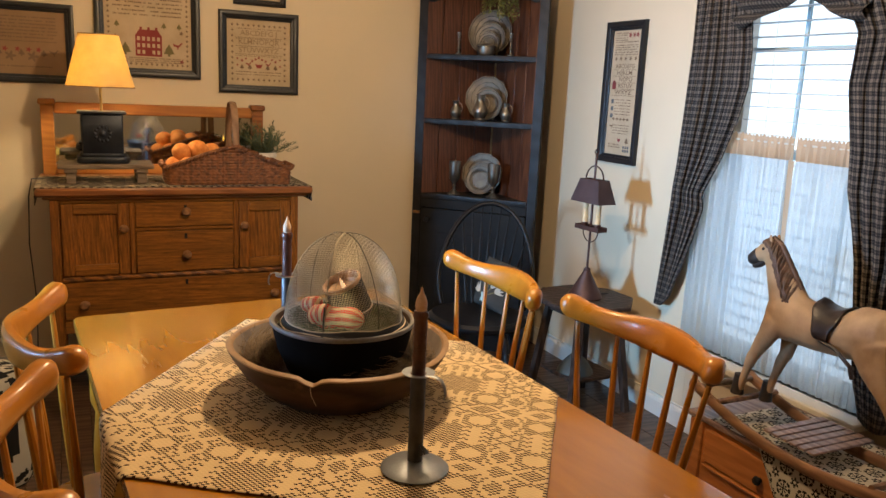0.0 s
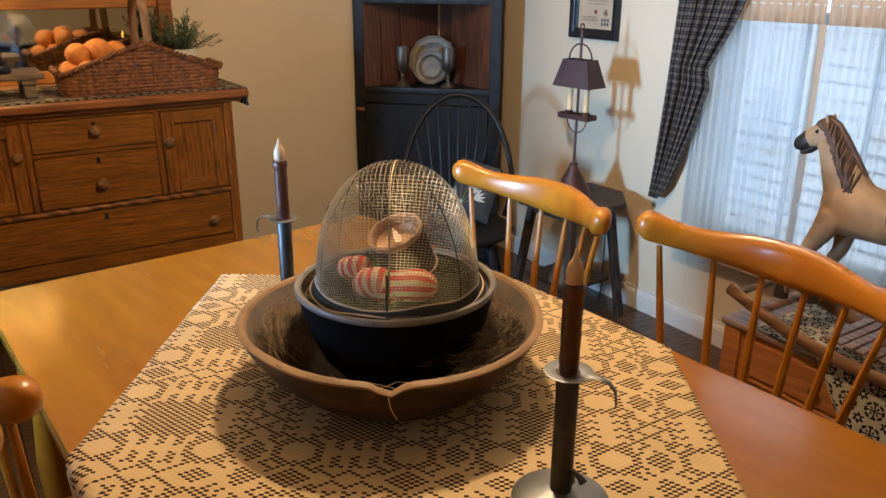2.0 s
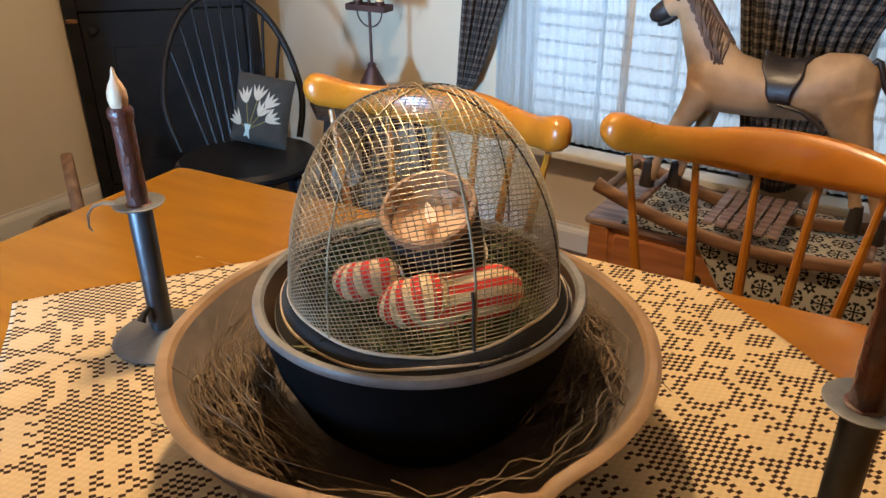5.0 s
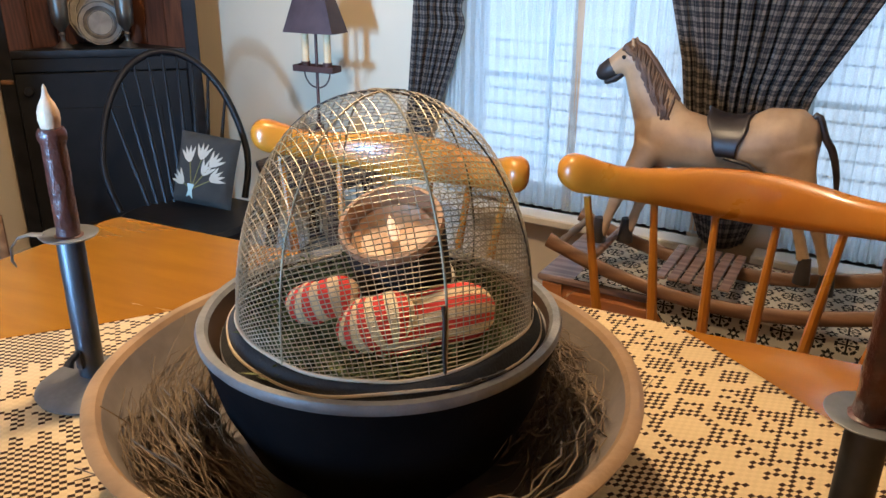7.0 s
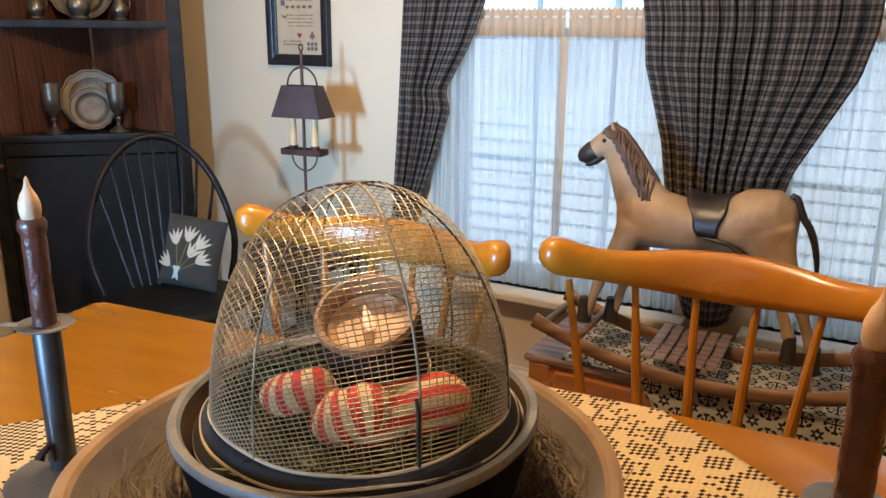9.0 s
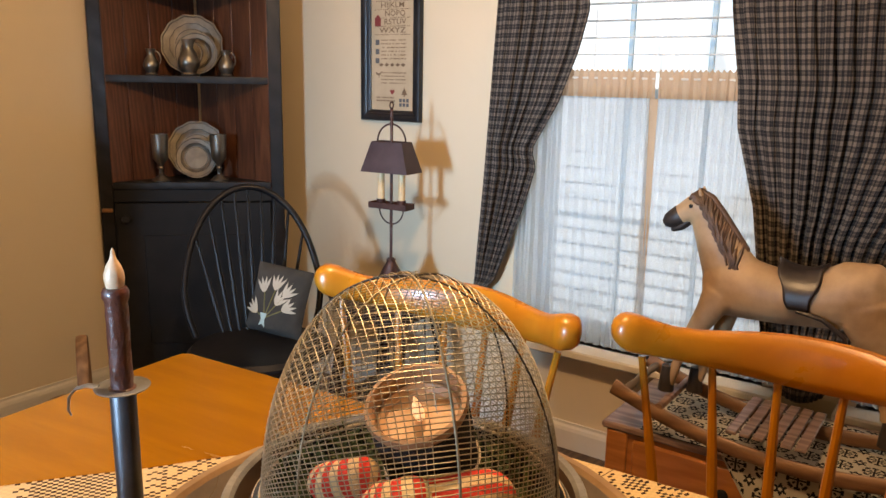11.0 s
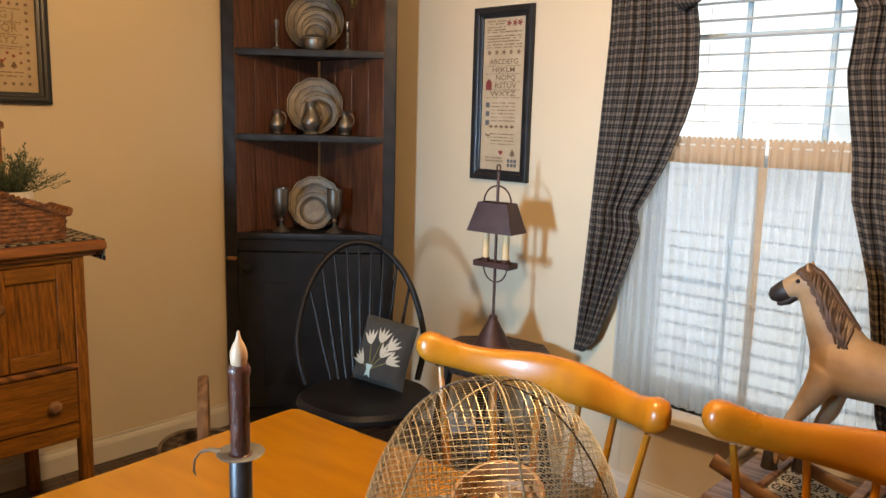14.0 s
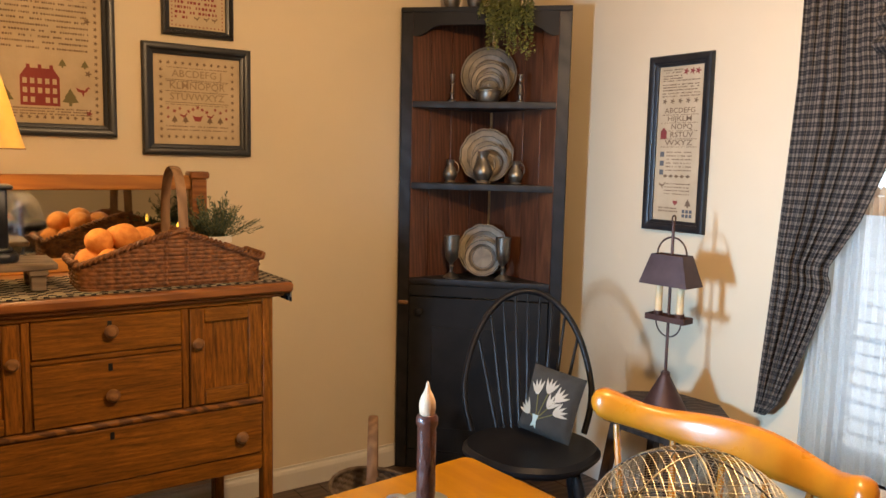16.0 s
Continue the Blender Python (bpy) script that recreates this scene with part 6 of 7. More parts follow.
def jug(name, x, y, s, hs, label):
    t = goods(name, [(0.0, 0.0), (0.026 * s, 0.0), (0.028 * s, 0.004 * s), (0.022 * s, 0.012 * s), (0.034 * s, 0.034 * s), (0.036 * s, 0.048 * s), (0.028 * s, 0.07 * s), (0.0165 * s, 0.088 * s), (0.017 * s, 0.1 * s), (0.023 * s, 0.118 * s), (0.0215 * s, 0.118 * s), (0.015 * s, 0.1 * s), (0.0, 0.08 * s)], x, y, S2, label, "jug")
    part("handle", G().tube([(hs * (0.018 + 0.026 * math.sin(a)) * s, 0, (0.074 + 0.034 * math.cos(a)) * s) for a in [math.pi * k / 10 for k in range(11)]], 0.0032 * s, 7), PEWTER, t)
    return t
jug("pitcher", 0.0, 0.05, 1.18, 1, "pewter pitcher in front of a plate")
jug("small_jug", -0.145, 0.06, 0.86, 1, "small pewter jug on the middle shelf")
jug("small_jug", 0.142, 0.06, 0.86, 1, "small pewter jug with a handle on the middle shelf")
t = goods("lidded_pot", [(0.0, 0.0), (0.04, 0.0), (0.047, 0.01), (0.048, 0.042), (0.053, 0.045), (0.053, 0.049), (0.03, 0.06), (0.006, 0.064), (0.0, 0.064)], 0.015, 0.05, S3, "squat lidded pewter pot", "pot")
part("lid_knob", G().lathe([(0.005, 0.06), (0.008, 0.068), (0.006, 0.075), (0.0, 0.077)], 12), PEWTER, t)
for x in (-0.142, 0.152):
    goods("small_candlestick", [(0.0, 0.0), (0.017, 0.0), (0.018, 0.005), (0.007, 0.012), (0.006, 0.03), (0.01, 0.036), (0.006, 0.042), (0.0055, 0.075), (0.01, 0.08), (0.006, 0.086), (0.0095, 0.1), (0.011, 0.118), (0.0, 0.118)], x, 0.05, S3, "slim turned pewter candlestick", "candlestick", 16)
for x, r in ((-0.16, 0.035), (-0.06, 0.033)):
    t = thing("covered_jar", m=on_shelf(x, 0.09, 2.005), label="small pewter jar on top of the cabinet", category="jar", group="pewter ware")
    part("vessel", G().lathe([(0.0, 0.0), (r, 0.0), (r * 0.7, 0.012), (r, 0.03), (r * 1.15, 0.06), (r * 0.8, 0.1), (0.0, 0.1)], 24), PEWTER, t)


# ---- plants ----
def leafy(g, base, tip, n, size, rnd, droop=0.0, wide=0.16):
    base, tip = Vector(base), Vector(tip)
    prev = base
    for k in range(n):
        t = (k + 1) / n
        p = base.lerp(tip, t) - Vector((0, 0, droop * t * t))
        d = (p - prev).normalized()
        prev = p
        for s in range(2):
            side = Vector((rnd.uniform(-1, 1), rnd.uniform(-1, 1), rnd.uniform(-0.4, 0.8))).normalized()
            l = (side * 0.8 + d * 0.5).normalized() * size * rnd.uniform(0.7, 1.25)
            w = l.cross(Vector((rnd.uniform(-1, 1), rnd.uniform(-1, 1), 1))).normalized() * size * wide
            a = p
            g.put([a, a + l * 0.5 + w, a + l, a + l * 0.5 - w], [(0, 1, 2, 3)])
pl = thing("potted_herb", (1.035, 3.60, 0.9615), 0, "grey-green bushy herb in a white pot on the sideboard", "plant")
part("pot", G().lathe([(0.0, 0.0), (0.045, 0.0), (0.058, 0.10), (0.063, 0.102), (0.063, 0.125), (0.056, 0.125), (0.053, 0.10), (0.0, 0.10)], 32), WHITE, pl, "white glazed pot")
g, st_ = G(), G()
for k in range(95):
    a, e = rng.uniform(0, 2 * math.pi), rng.uniform(0.15, 1.0)
    ln = rng.uniform(0.10, 0.185)
    base = (0.03 * math.cos(a), 0.03 * math.sin(a), 0.11)
    tip = (ln * math.cos(a) * e * 1.25, ln * math.sin(a) * e * 0.8, 0.115 + ln * (1.05 - 0.75 * e))
    leafy(g, base, tip, 13, 0.017, rng, 0.012)
    st_.tube([base, tip], 0.0009, 3, caps=False)
part("foliage", g, LEAF, pl, smooth=False, fix=False)
part("stems", st_, WOOL_GREEN, pl, smooth=False, fix=False)

hp = thing("trailing_plant", m=CM @ pose(0.10, 0.05, 2.005), label="olive green plant trailing over the top of the corner cabinet", category="plant")
part("pot", G().lathe([(0.0, 0.0), (0.04, 0.0), (0.052, 0.08), (0.048, 0.08), (0.0, 0.07)], 24), RUST, hp)
g = G()
for k in range(90):
    x = rng.uniform(-0.12, 0.10)
    ln = rng.uniform(0.06, 0.27) * (1 if x > -0.09 else 0.5)
    p0, p1 = (x * 0.3, -0.02, 0.08), (x, -0.075 - rng.uniform(0, 0.035), 0.055)
    leafy(g, p0, p1, 6, 0.016, rng, 0, 0.3)
    leafy(g, p1, (x + rng.uniform(-0.02, 0.02), p1[1] - 0.012, 0.05 - ln), int(8 + ln * 90), 0.0135, rng, 0, 0.32)
part("foliage", g, LEAF_OLIVE, hp, smooth=False, fix=False)


# ---- on the sideboard ----
def sb_runner(u, v):
    s = -0.07 + 1.28 * u
    x, z = 0.05 + s, 0.9615 + 0.0008 * math.sin(50 * u)
    if s > 1.138:
        x, z = 1.193, 0.9615 - (s - 1.138)
    if s < 0.002:
        x, z = 0.047, 0.9615 + (s - 0.002)
    return (x, 3.29 + 0.40 * v, z)
g = G()
NX2, NY2 = 170, 54
g.sheet(sb_runner, NX2, NY2)
sr = solo("sideboard_runner", g, RUNNER_DARK, label="black and cream woven runner along the sideboard top", category="runner", fix=False)
pt = np.zeros((NY2, NX2))
for j in range(NY2):
    for i in range(NX2):
        pt[j, i] = 1.0 if (j < 2 and i % 4 < 2) or (j >= 2 and (i // 3 + j // 3) % 2 and (i % 12 < 8 or j % 9 < 5)) else 0.0
at = sr.data.attributes.new("pattern", "FLOAT", "FACE")
at.data.foreach_set("value", pt.ravel())
th = sr.modifiers.new("thickness", "SOLIDIFY")
th.thickness, th.offset = 0.002, -1.0

rs = thing("riser_stand", (0.325, 3.49, 0.963), 0, "grey weathered wooden riser under the lamp", "stand")
part("board", G().box(-0.19, 0.19, -0.105, 0.105, 0.062, 0.082, 0.004), GREYWOOD, rs)
for x in (-0.14, 0.14):
    for y in (-0.07, 0.07):
        part("foot", G().box(x - 0.02, x + 0.02, y - 0.02, y + 0.02, 0.0, 0.062, 0.003), GREYWOOD, rs)
    part("batten", G().box(x - 0.025, x + 0.025, -0.1, 0.1, 0.045, 0.0622, 0.003), GREYWOOD, rs)

tl = thing("table_lamp", (0.316, 3.5, 1.046), 0, "black tin canister lamp with a glowing tan shade", "lamp")
part("foot", G().prism(rounded(0.106, 0.084, 0.03), 0.0, 0.028, c=0.006), DARKNAVY, tl)
part("foot_step", G().prism(rounded(0.093, 0.07, 0.025), 0.028, 0.042, c=0.004), DARKNAVY, tl)
part("canister", G().prism(rounded(0.082, 0.058, 0.008), 0.042, 0.208, c=0.002), DARKNAVY, tl)
part("canister_top", G().prism(rounded(0.098, 0.072, 0.01), 0.208, 0.22, c=0.004), DARKNAVY, tl)
for k in range(12):
    a = 2 * math.pi * k / 12
    part("punched_petal", G().lathe([(0.0, 0.003), (0.006, 0.002), (0.008, 0.0)], 10, pose(0.03 * math.cos(a), -0.0575, 0.125 + 0.03 * math.sin(a), 90, 0, 0)), DARKNAVY, tl)
part("punched_centre", G().lathe([(0.0, 0.005), (0.012, 0.003), (0.015, 0.0)], 14, pose(0, -0.0575, 0.125, 90, 0, 0)), DARKNAVY, tl)
part("stem", G().tube([(0, 0, 0.22), (0, 0, 0.36)], 0.006, 10), BRASS, tl, "brass stem")
part("shade", G().lathe([(0.138, 0.322), (0.08, 0.54), (0.0788, 0.54), (0.1368, 0.322)], 48), SHADE_GLOW, tl, "tan parchment shade lit from inside")
for r, z in ((0.138, 0.3225), (0.0802, 0.539)):
    part("shade_trim", G().tube([(r * math.cos(a), r * math.sin(a), z) for a in [2 * math.pi * k / 40 for k in range(41)]], 0.0022, 6), LINEN_DARK, tl)
solo("lamp_cord", G().tube([(0.25, 3.59, 0.966), (0.12, 3.60, 0.968), (0.03, 3.56, 0.965), (0.018, 3.5, 0.90), (0.012, 3.46, 0.7), (0.03, 3.42, 0.45), (0.02, 3.44, 0.2), (0.03, 3.5, FL + 0.004)], 0.0028, 6), CORD, label="black lamp cord hanging down the side of the sideboard", category="cord")

bk = thing("gathering_basket", (0.835, 3.435, 0.9625), -1.5, "brown woven splint gathering basket with a hoop handle", "basket")
def bent(w):
    return math.copysign(abs(math.cos(w)) ** 0.35, math.cos(w)), math.copysign(abs(math.sin(w)) ** 0.35, math.sin(w))
WALK_W = [2 * math.pi * k / 2000 for k in range(2001)]
WALK_S = [0.0]
for k in range(2000):
    (ax_, ay_), (bx_, by_) = bent(WALK_W[k]), bent(WALK_W[k + 1])
    WALK_S.append(WALK_S[-1] + math.hypot(0.285 * (bx_ - ax_), 0.118 * (by_ - ay_)))
def basket_side(u, v):
    s = u * WALK_S[-1]
    c_, s_ = bent(float(np.interp(s, WALK_S, WALK_W)))
    hx, hy_ = 0.285 - 0.012 * (1 - v), 0.118 - 0.01 * (1 - v)
    x, y = hx * c_, hy_ * s_
    e = abs(x) / 0.285
    top = 0.165 - 0.10 * min(1, e) ** 1.15 + (0.012 if e > 0.97 else 0)
    z = min(0.175 * v, top)
    row = z / 0.0128
    stake = s / 0.0245
    wv = 0.0062 * abs(math.sin(math.pi * row)) ** 0.7 * (0.25 + 0.75 * math.sin(math.pi * (stake + int(row))))
    wv += 0.0012 * noise.noise(Vector((s * 40, row, 3)))
    return (x + math.copysign(wv, x) * abs(c_) ** 6, y + math.copysign(wv, y) * abs(s_) ** 6, 0.004 + z)
part("woven_wall", G().sheet(basket_side, 480, 98), WICKER, bk, "brown woven splints", fix=False)
part("floor", G().prism(rounded(0.272, 0.107, 0.04), 0.0, 0.006), WICKER, bk)
rim_pts = [basket_side(k / 120, 1.0) for k in range(121)]
for turn_ in (0, math.pi):
    braid = []
    for k in range(481):
        p_ = basket_side(k / 480, 1.0)
        a = k * 2 * math.pi / 9 + turn_
        o_ = 1 + 0.022 * math.cos(a)
        braid.append((p_[0] * o_, p_[1] * (1 + 0.045 * math.cos(a)), p_[2] + 0.0055 * math.sin(a)))
    part("braided_rim", G().tube(braid, 0.0052, 6), WICKER, bk, "thick braided rim")
for y in (-0.119, 0.119):
    part("handle_lashing", G().tube([(0.022 + 0.016 * math.sin(k * 0.9), y + 0.004 * math.cos(k * 0.9), 0.150 + 0.0012 * k) for k in range(25)], 0.004, 6), WICKER, bk)
part("handle", G().tube([(0.022, 0.112 * math.cos(a), 0.145 + 0.217 * math.sin(a) ** 0.7) for a in [math.pi * k / 24 for k in range(25)]], 0.015, 8, squash=0.22, side=(1, 0, 0)), SPLINT, bk, "flat tan splint handle")
dish = solo("wooden_dish", G().lathe([(0.0, 0.0), (0.06, 0.0), (0.095, 0.05), (0.09, 0.052), (0.055, 0.008), (0.0, 0.008)], 32), SPLINT, (0.66, 3.44, 0.973), label="shallow tan wooden dish inside the basket", category="dish")
def orange(x, y, z, r):
    def bulge(w, zz):
        return 1 + 0.09 * noise.noise(Vector((math.cos(w) * 1.5 + x * 20, math.sin(w) * 1.5, zz * 30))) + 0.035 * noise.noise(Vector((math.cos(w) * 4 + x * 20, math.sin(w) * 4, zz * 110)))
    prof_ = [(r * math.cos(a), r * 0.93 * math.sin(a)) for a in [-math.pi / 2 + math.pi * k / 16 for k in range(17)]]
    prof_[0], prof_[-1] = (0.0, -r * 0.9), (0.0, r * 0.88)
    o = solo("dried_orange", G().lathe(prof_, 26, None, bulge), ORANGE, m=pose(x, y, z, rng.uniform(-40, 40), rng.uniform(-40, 40), rng.uniform(0, 90)), label="dried orange piled in the basket", category="orange", group="dried oranges")
for x, y, z, r in ((0.605, 3.44, 1.03, 0.037), (0.655, 3.385, 1.03, 0.039), (0.735, 3.45, 1.035, 0.038), (0.66, 3.49, 1.035, 0.038), (0.635, 3.43, 1.088, 0.04), (0.708, 3.43, 1.098, 0.042), (0.768, 3.47, 1.088, 0.039), (0.70, 3.50, 1.09, 0.038)):
    orange(x, y, z + 0.01, r * 1.06)
for x, y, z in ((0.915, 3.60, 1.105),):
    t = thing("led_taper", (x, y, 0.9625), 0, "tiny lit electric candle behind the basket", "candle", "led tapers")
    part("stem", G().tube([(0, 0, 0), (0, 0, z - 0.9625)], 0.006, 10), RUST, t)
    part("flame", G().lathe([(0.0, 0.0), (0.005, 0.004), (0.0058, 0.011), (0.0035, 0.022), (0.0, 0.031)], 12, pose(0, 0, z - 0.9625)), FLAME, t, "glowing yellow tip")


# ---- framed samplers ----
def bars(g, x0, x1, z, h, rnd, gap=0.35):
    """Unreadable stitched writing as short bars."""
    x, h = x0, h * 0.75
    while x < x1:
        w = rnd.uniform(0.45, 1.15) * h
        if x + w > x1:
            break
        if rnd.random() > 0.16:
            g.put([(x, -0.0012, z - h / 2), (x + w, -0.0012, z - h / 2), (x + w, -0.0012, z + h / 2), (x, -0.0012, z + h / 2)], [(0, 1, 2, 3)])
        x += w + gap * h * rnd.uniform(0.6, 1.6)
def rect(g, x0, x1, z0, z1, y=-0.0012):
    g.put([(x0, y, z0), (x1, y, z0), (x1, y, z1), (x0, y, z1)], [(0, 1, 2, 3)])
def shape(g, pts, x, z, s, y=-0.0012):
    g.put([(x + a * s, y, z + b * s) for a, b in pts], [tuple(range(len(pts)))])
TREE = [(-0.1, 0), (0.1, 0), (0.1, 0.2), (0.5, 0.25), (0.3, 0.55), (0.36, 0.58), (0.16, 0.85), (0, 1.15), (-0.16, 0.85), (-0.36, 0.58), (-0.3, 0.55), (-0.5, 0.25), (-0.1, 0.2)]
BUD = [(math.cos(a) * (0.62 + 0.3 * math.cos(5 * a)), math.sin(a) * (0.62 + 0.3 * math.cos(5 * a))) for a in [2 * math.pi * k / 20 for k in range(20)]]
BIRD = [(-0.6, 0.1), (-0.2, 0.0), (-0.1, -0.35), (0.0, -0.35), (0.02, 0.0), (0.3, 0.15), (0.42, 0.45), (0.62, 0.4), (0.45, 0.62), (0.25, 0.5), (0.1, 0.25), (-0.3, 0.3), (-0.75, 0.5)]
def framed(name, m, w, h, fw, cloth, label):
    t = thing(name, m=m, label=label, category="framed sampler", group="framed samplers")
    prof_ = [(0, 0), (0, -0.016), (0.003, -0.021), (0.008, -0.0225), (fw - 0.018, -0.019), (fw - 0.013, -0.016), (fw - 0.012, -0.012), (fw - 0.003, -0.010), (fw, -0.008), (fw, -0.0005)]
    for side in range(4):
        half, across = (w / 2, h / 2) if side % 2 == 0 else (h / 2, w / 2)
        vs = [(e * (half - d), y, -(across - d)) for e in (-1, 1) for d, y in prof_]
        n_ = len(prof_)
        part("frame_side", G().put(vs, [(k, k + 1, n_ + k + 1, n_ + k) for k in range(n_ - 1)], pose(0, 0, 0, 0, 90 * side, 0)), FRAME, t, "black moulded frame side")
    part("linen", G().box(-w / 2 + fw - 0.002, w / 2 - fw + 0.002, -0.001, 0.003, -h / 2 + fw - 0.002, h / 2 - fw + 0.002, 0.0005), cloth, t, "stitched linen ground")
    return t
def stitched(t, name, g, mat):
    """Each motif, or each row of a text, as a part of its own."""
    if name == "stitched_row":
        tagged(part(name, g, mat, t, smooth=False, fix=False), kind="stuff")
        return
    groups = {}
    for n, f in enumerate(g.f):
        z = sum(g.v[i][2] for i in f) / len(f)
        groups.setdefault(round(z, 3) if len(g.f) > 16 else n, []).append(f)
    for fs in groups.values():
        q = G()
        for f in fs:
            q.put([g.v[i] for i in f], [tuple(range(len(f)))])
        part(name, q, mat, t, smooth=False, fix=False)
def lettered(t, text, size, x, z, mat, spread=1.0):
    g = letters(text, size, 0.0002)
    part("stitched_letters", G().put([(x + vx_ * spread, -0.0013, z + vy_) for vx_, vy_, _ in g.v], g.f), mat, t, smooth=False, fix=False)
def dots(t, w, h, step, size, mat, name="border_flower"):
    spots = []
    nx, nz = int(w / step), int(h / step)
    for k in range(nx + 1):
        for z in (-h / 2, h / 2):
            spots.append((-w / 2 + w * k / nx, z))
    for k in range(1, nz):
        for x in (-w / 2, w / 2):
            spots.append((x, -h / 2 + h * k / nz))
    g = G()
    shape(g, BUD, 0, 0, size)
    me = g.mesh(name, mat, False, False)
    for x, z in spots:
        part(name, me, mat, t).location = (x, 0, z)
r7 = random.Random(7)
NY_ = WY - 0.002

# sampler with three rows of letters and a flower vase
t = framed("sampler", pose(1.0725, NY_, 1.561), 0.40, 0.402, 0.04, LINEN, "black framed cross-stitch sampler with alphabet rows and flower vase")
dots(t, 0.265, 0.267, 0.0245, 0.0085, THREAD)
lettered(t, "ABCDEFG J", 0.036, 0, 0.095, THREAD_PALE, 1.05)
lettered(t, "KLMNOPQR", 0.036, 0, 0.052, THREAD_PALE, 1.05)
lettered(t, "STUVWXYZ", 0.036, 0, 0.012, THREAD_PALE, 1.05)
g = G()
for z_ in (0.0735, 0.0315, -0.0085):
    rect(g, -0.117, 0.117, z_ - 0.001, z_ + 0.001)
for z_ in (0.117, 0.0725 - 0.0045, -0.016):
    bars(g, -0.115, 0.115, z_, 0.0042, r7)
bars(g, -0.115, 0.115, -0.095, 0.006, r7)
bars(g, -0.115, 0.115, -0.108, 0.006, r7)
stitched(t, "stitched_row", g, THREAD)
g = G()
shape(g, [(-0.3, 0), (0.3, 0), (0.55, 0.6), (0.2, 0.5), (-0.2, 0.5), (-0.55, 0.6)], 0.0, -0.075, 0.035)
for a in range(-2, 3):
    shape(g, BUD, 0.017 * a, -0.04 + 0.008 * (2 - abs(a)), 0.009)
for s in (-1, 1):
    shape(g, BIRD, 0.05 * s, -0.06, 0.022 * s if s > 0 else 0.022)
    shape(g, BUD, 0.085 * s, -0.04, 0.009)
for x_, z_ in ((-0.108, -0.03), (-0.108, -0.062), (0.108, -0.03), (0.108, -0.062), (-0.066, -0.03), (0.066, -0.03)):
    shape(g, BUD, x_, z_, 0.0075)
stitched(t, "vase_motif", g, THREAD_RED)
g = G()
for x in (-0.085, -0.045, 0.045, 0.085):
    shape(g, TREE, x, -0.084, 0.024)
stitched(t, "stitched_tree", g, THREAD)

# large sampler with a red house
t = framed("sampler", pose(0.5475, NY_, 1.735), 0.475, 0.64, 0.042, LINEN, "large black framed cross-stitch sampler with a red house")
dots(t, 0.352, 0.515, 0.0225, 0.0082, THREAD)
HZ = -0.155
g = G()
rect(g, -0.06, 0.06, HZ - 0.065, HZ + 0.03)
shape(g, [(-0.06, 0.0), (0.06, 0.0), (0.042, 0.028), (-0.042, 0.028)], 0, HZ + 0.03, 1.0)
for x in (-0.04, -0.005, 0.03):
    rect(g, x, x + 0.011, HZ + 0.055, HZ + 0.07)
part("red_house", g, THREAD_RED, t, smooth=False, fix=False)
g = G()
for i in range(5):
    for j in range(3):
        if j == 0 and i == 2:
            continue
        rect(g, -0.052 + 0.0225 * i, -0.039 + 0.0225 * i, HZ - 0.055 + 0.031 * j, HZ - 0.037 + 0.031 * j, -0.0018)
part("house_windows", g, LINEN, t, smooth=False, fix=False)
g = G()
for x in (-0.105, 0.092):
    shape(g, TREE, x, HZ - 0.062, 0.052)
for x in (-0.14, 0.07, 0.14):
    shape(g, TREE, x, HZ + 0.065, 0.026)
stitched(t, "stitched_tree", g, THREAD_GREEN)
g = G()
shape(g, BIRD, 0.135, HZ - 0.015, 0.034)
shape(g, BUD, 0.15, HZ - 0.085, 0.013)
shape(g, [(-0.06, 0.02), (0.06, 0.02), (0.045, -0.02), (-0.045, -0.02)], 0.0, 0.16, 1.0)
for x in (-0.03, 0.0, 0.03):
    shape(g, BUD, x, 0.195, 0.012)
stitched(t, "stitched_figure", g, THREAD_RED)
g = G()
for k in range(9):
    bars(g, -0.155 + 0.015 * (k % 2), 0.155, 0.118 - 0.0185 * k, 0.0085, r7)
for k in range(3):
    bars(g, -0.16, 0.16, HZ - 0.074 - 0.009 * k, 0.0062, r7)
for k in range(8):
    rect(g, -0.15 + 0.04 * k, -0.132 + 0.04 * k, 0.133, 0.1345)
    shape(g, BUD, -0.14 + 0.04 * k, 0.22, 0.009)
for x, z in ((-0.13, 0.16), (0.12, 0.15), (-0.1, 0.2), (0.1, 0.2), (0.15, 0.07), (-0.15, HZ + 0.02), (0.15, HZ + 0.05)):
    shape(g, BUD, x, z, 0.013)
stitched(t, "stitched_row", g, THREAD)

# small sampler above, in red thread
t = framed("sampler", pose(1.076, NY_, 1.925), 0.262, 0.265, 0.028, LINEN, "small black framed sampler stitched in red thread")
g = G()
for k in range(9):
    bars(g, -0.082, 0.082 if k < 8 else -0.03, 0.078 - 0.0178 * k, 0.0125, r7, 0.5)
stitched(t, "stitched_row", g, THREAD_RED)
dots(t, 0.185, 0.19, 0.0135, 0.0042, THREAD_RED)
g = G()
for x in (0.0, 0.035, 0.065):
    shape(g, BIRD, x, -0.068, 0.018)
stitched(t, "stitched_bird", g, THREAD)

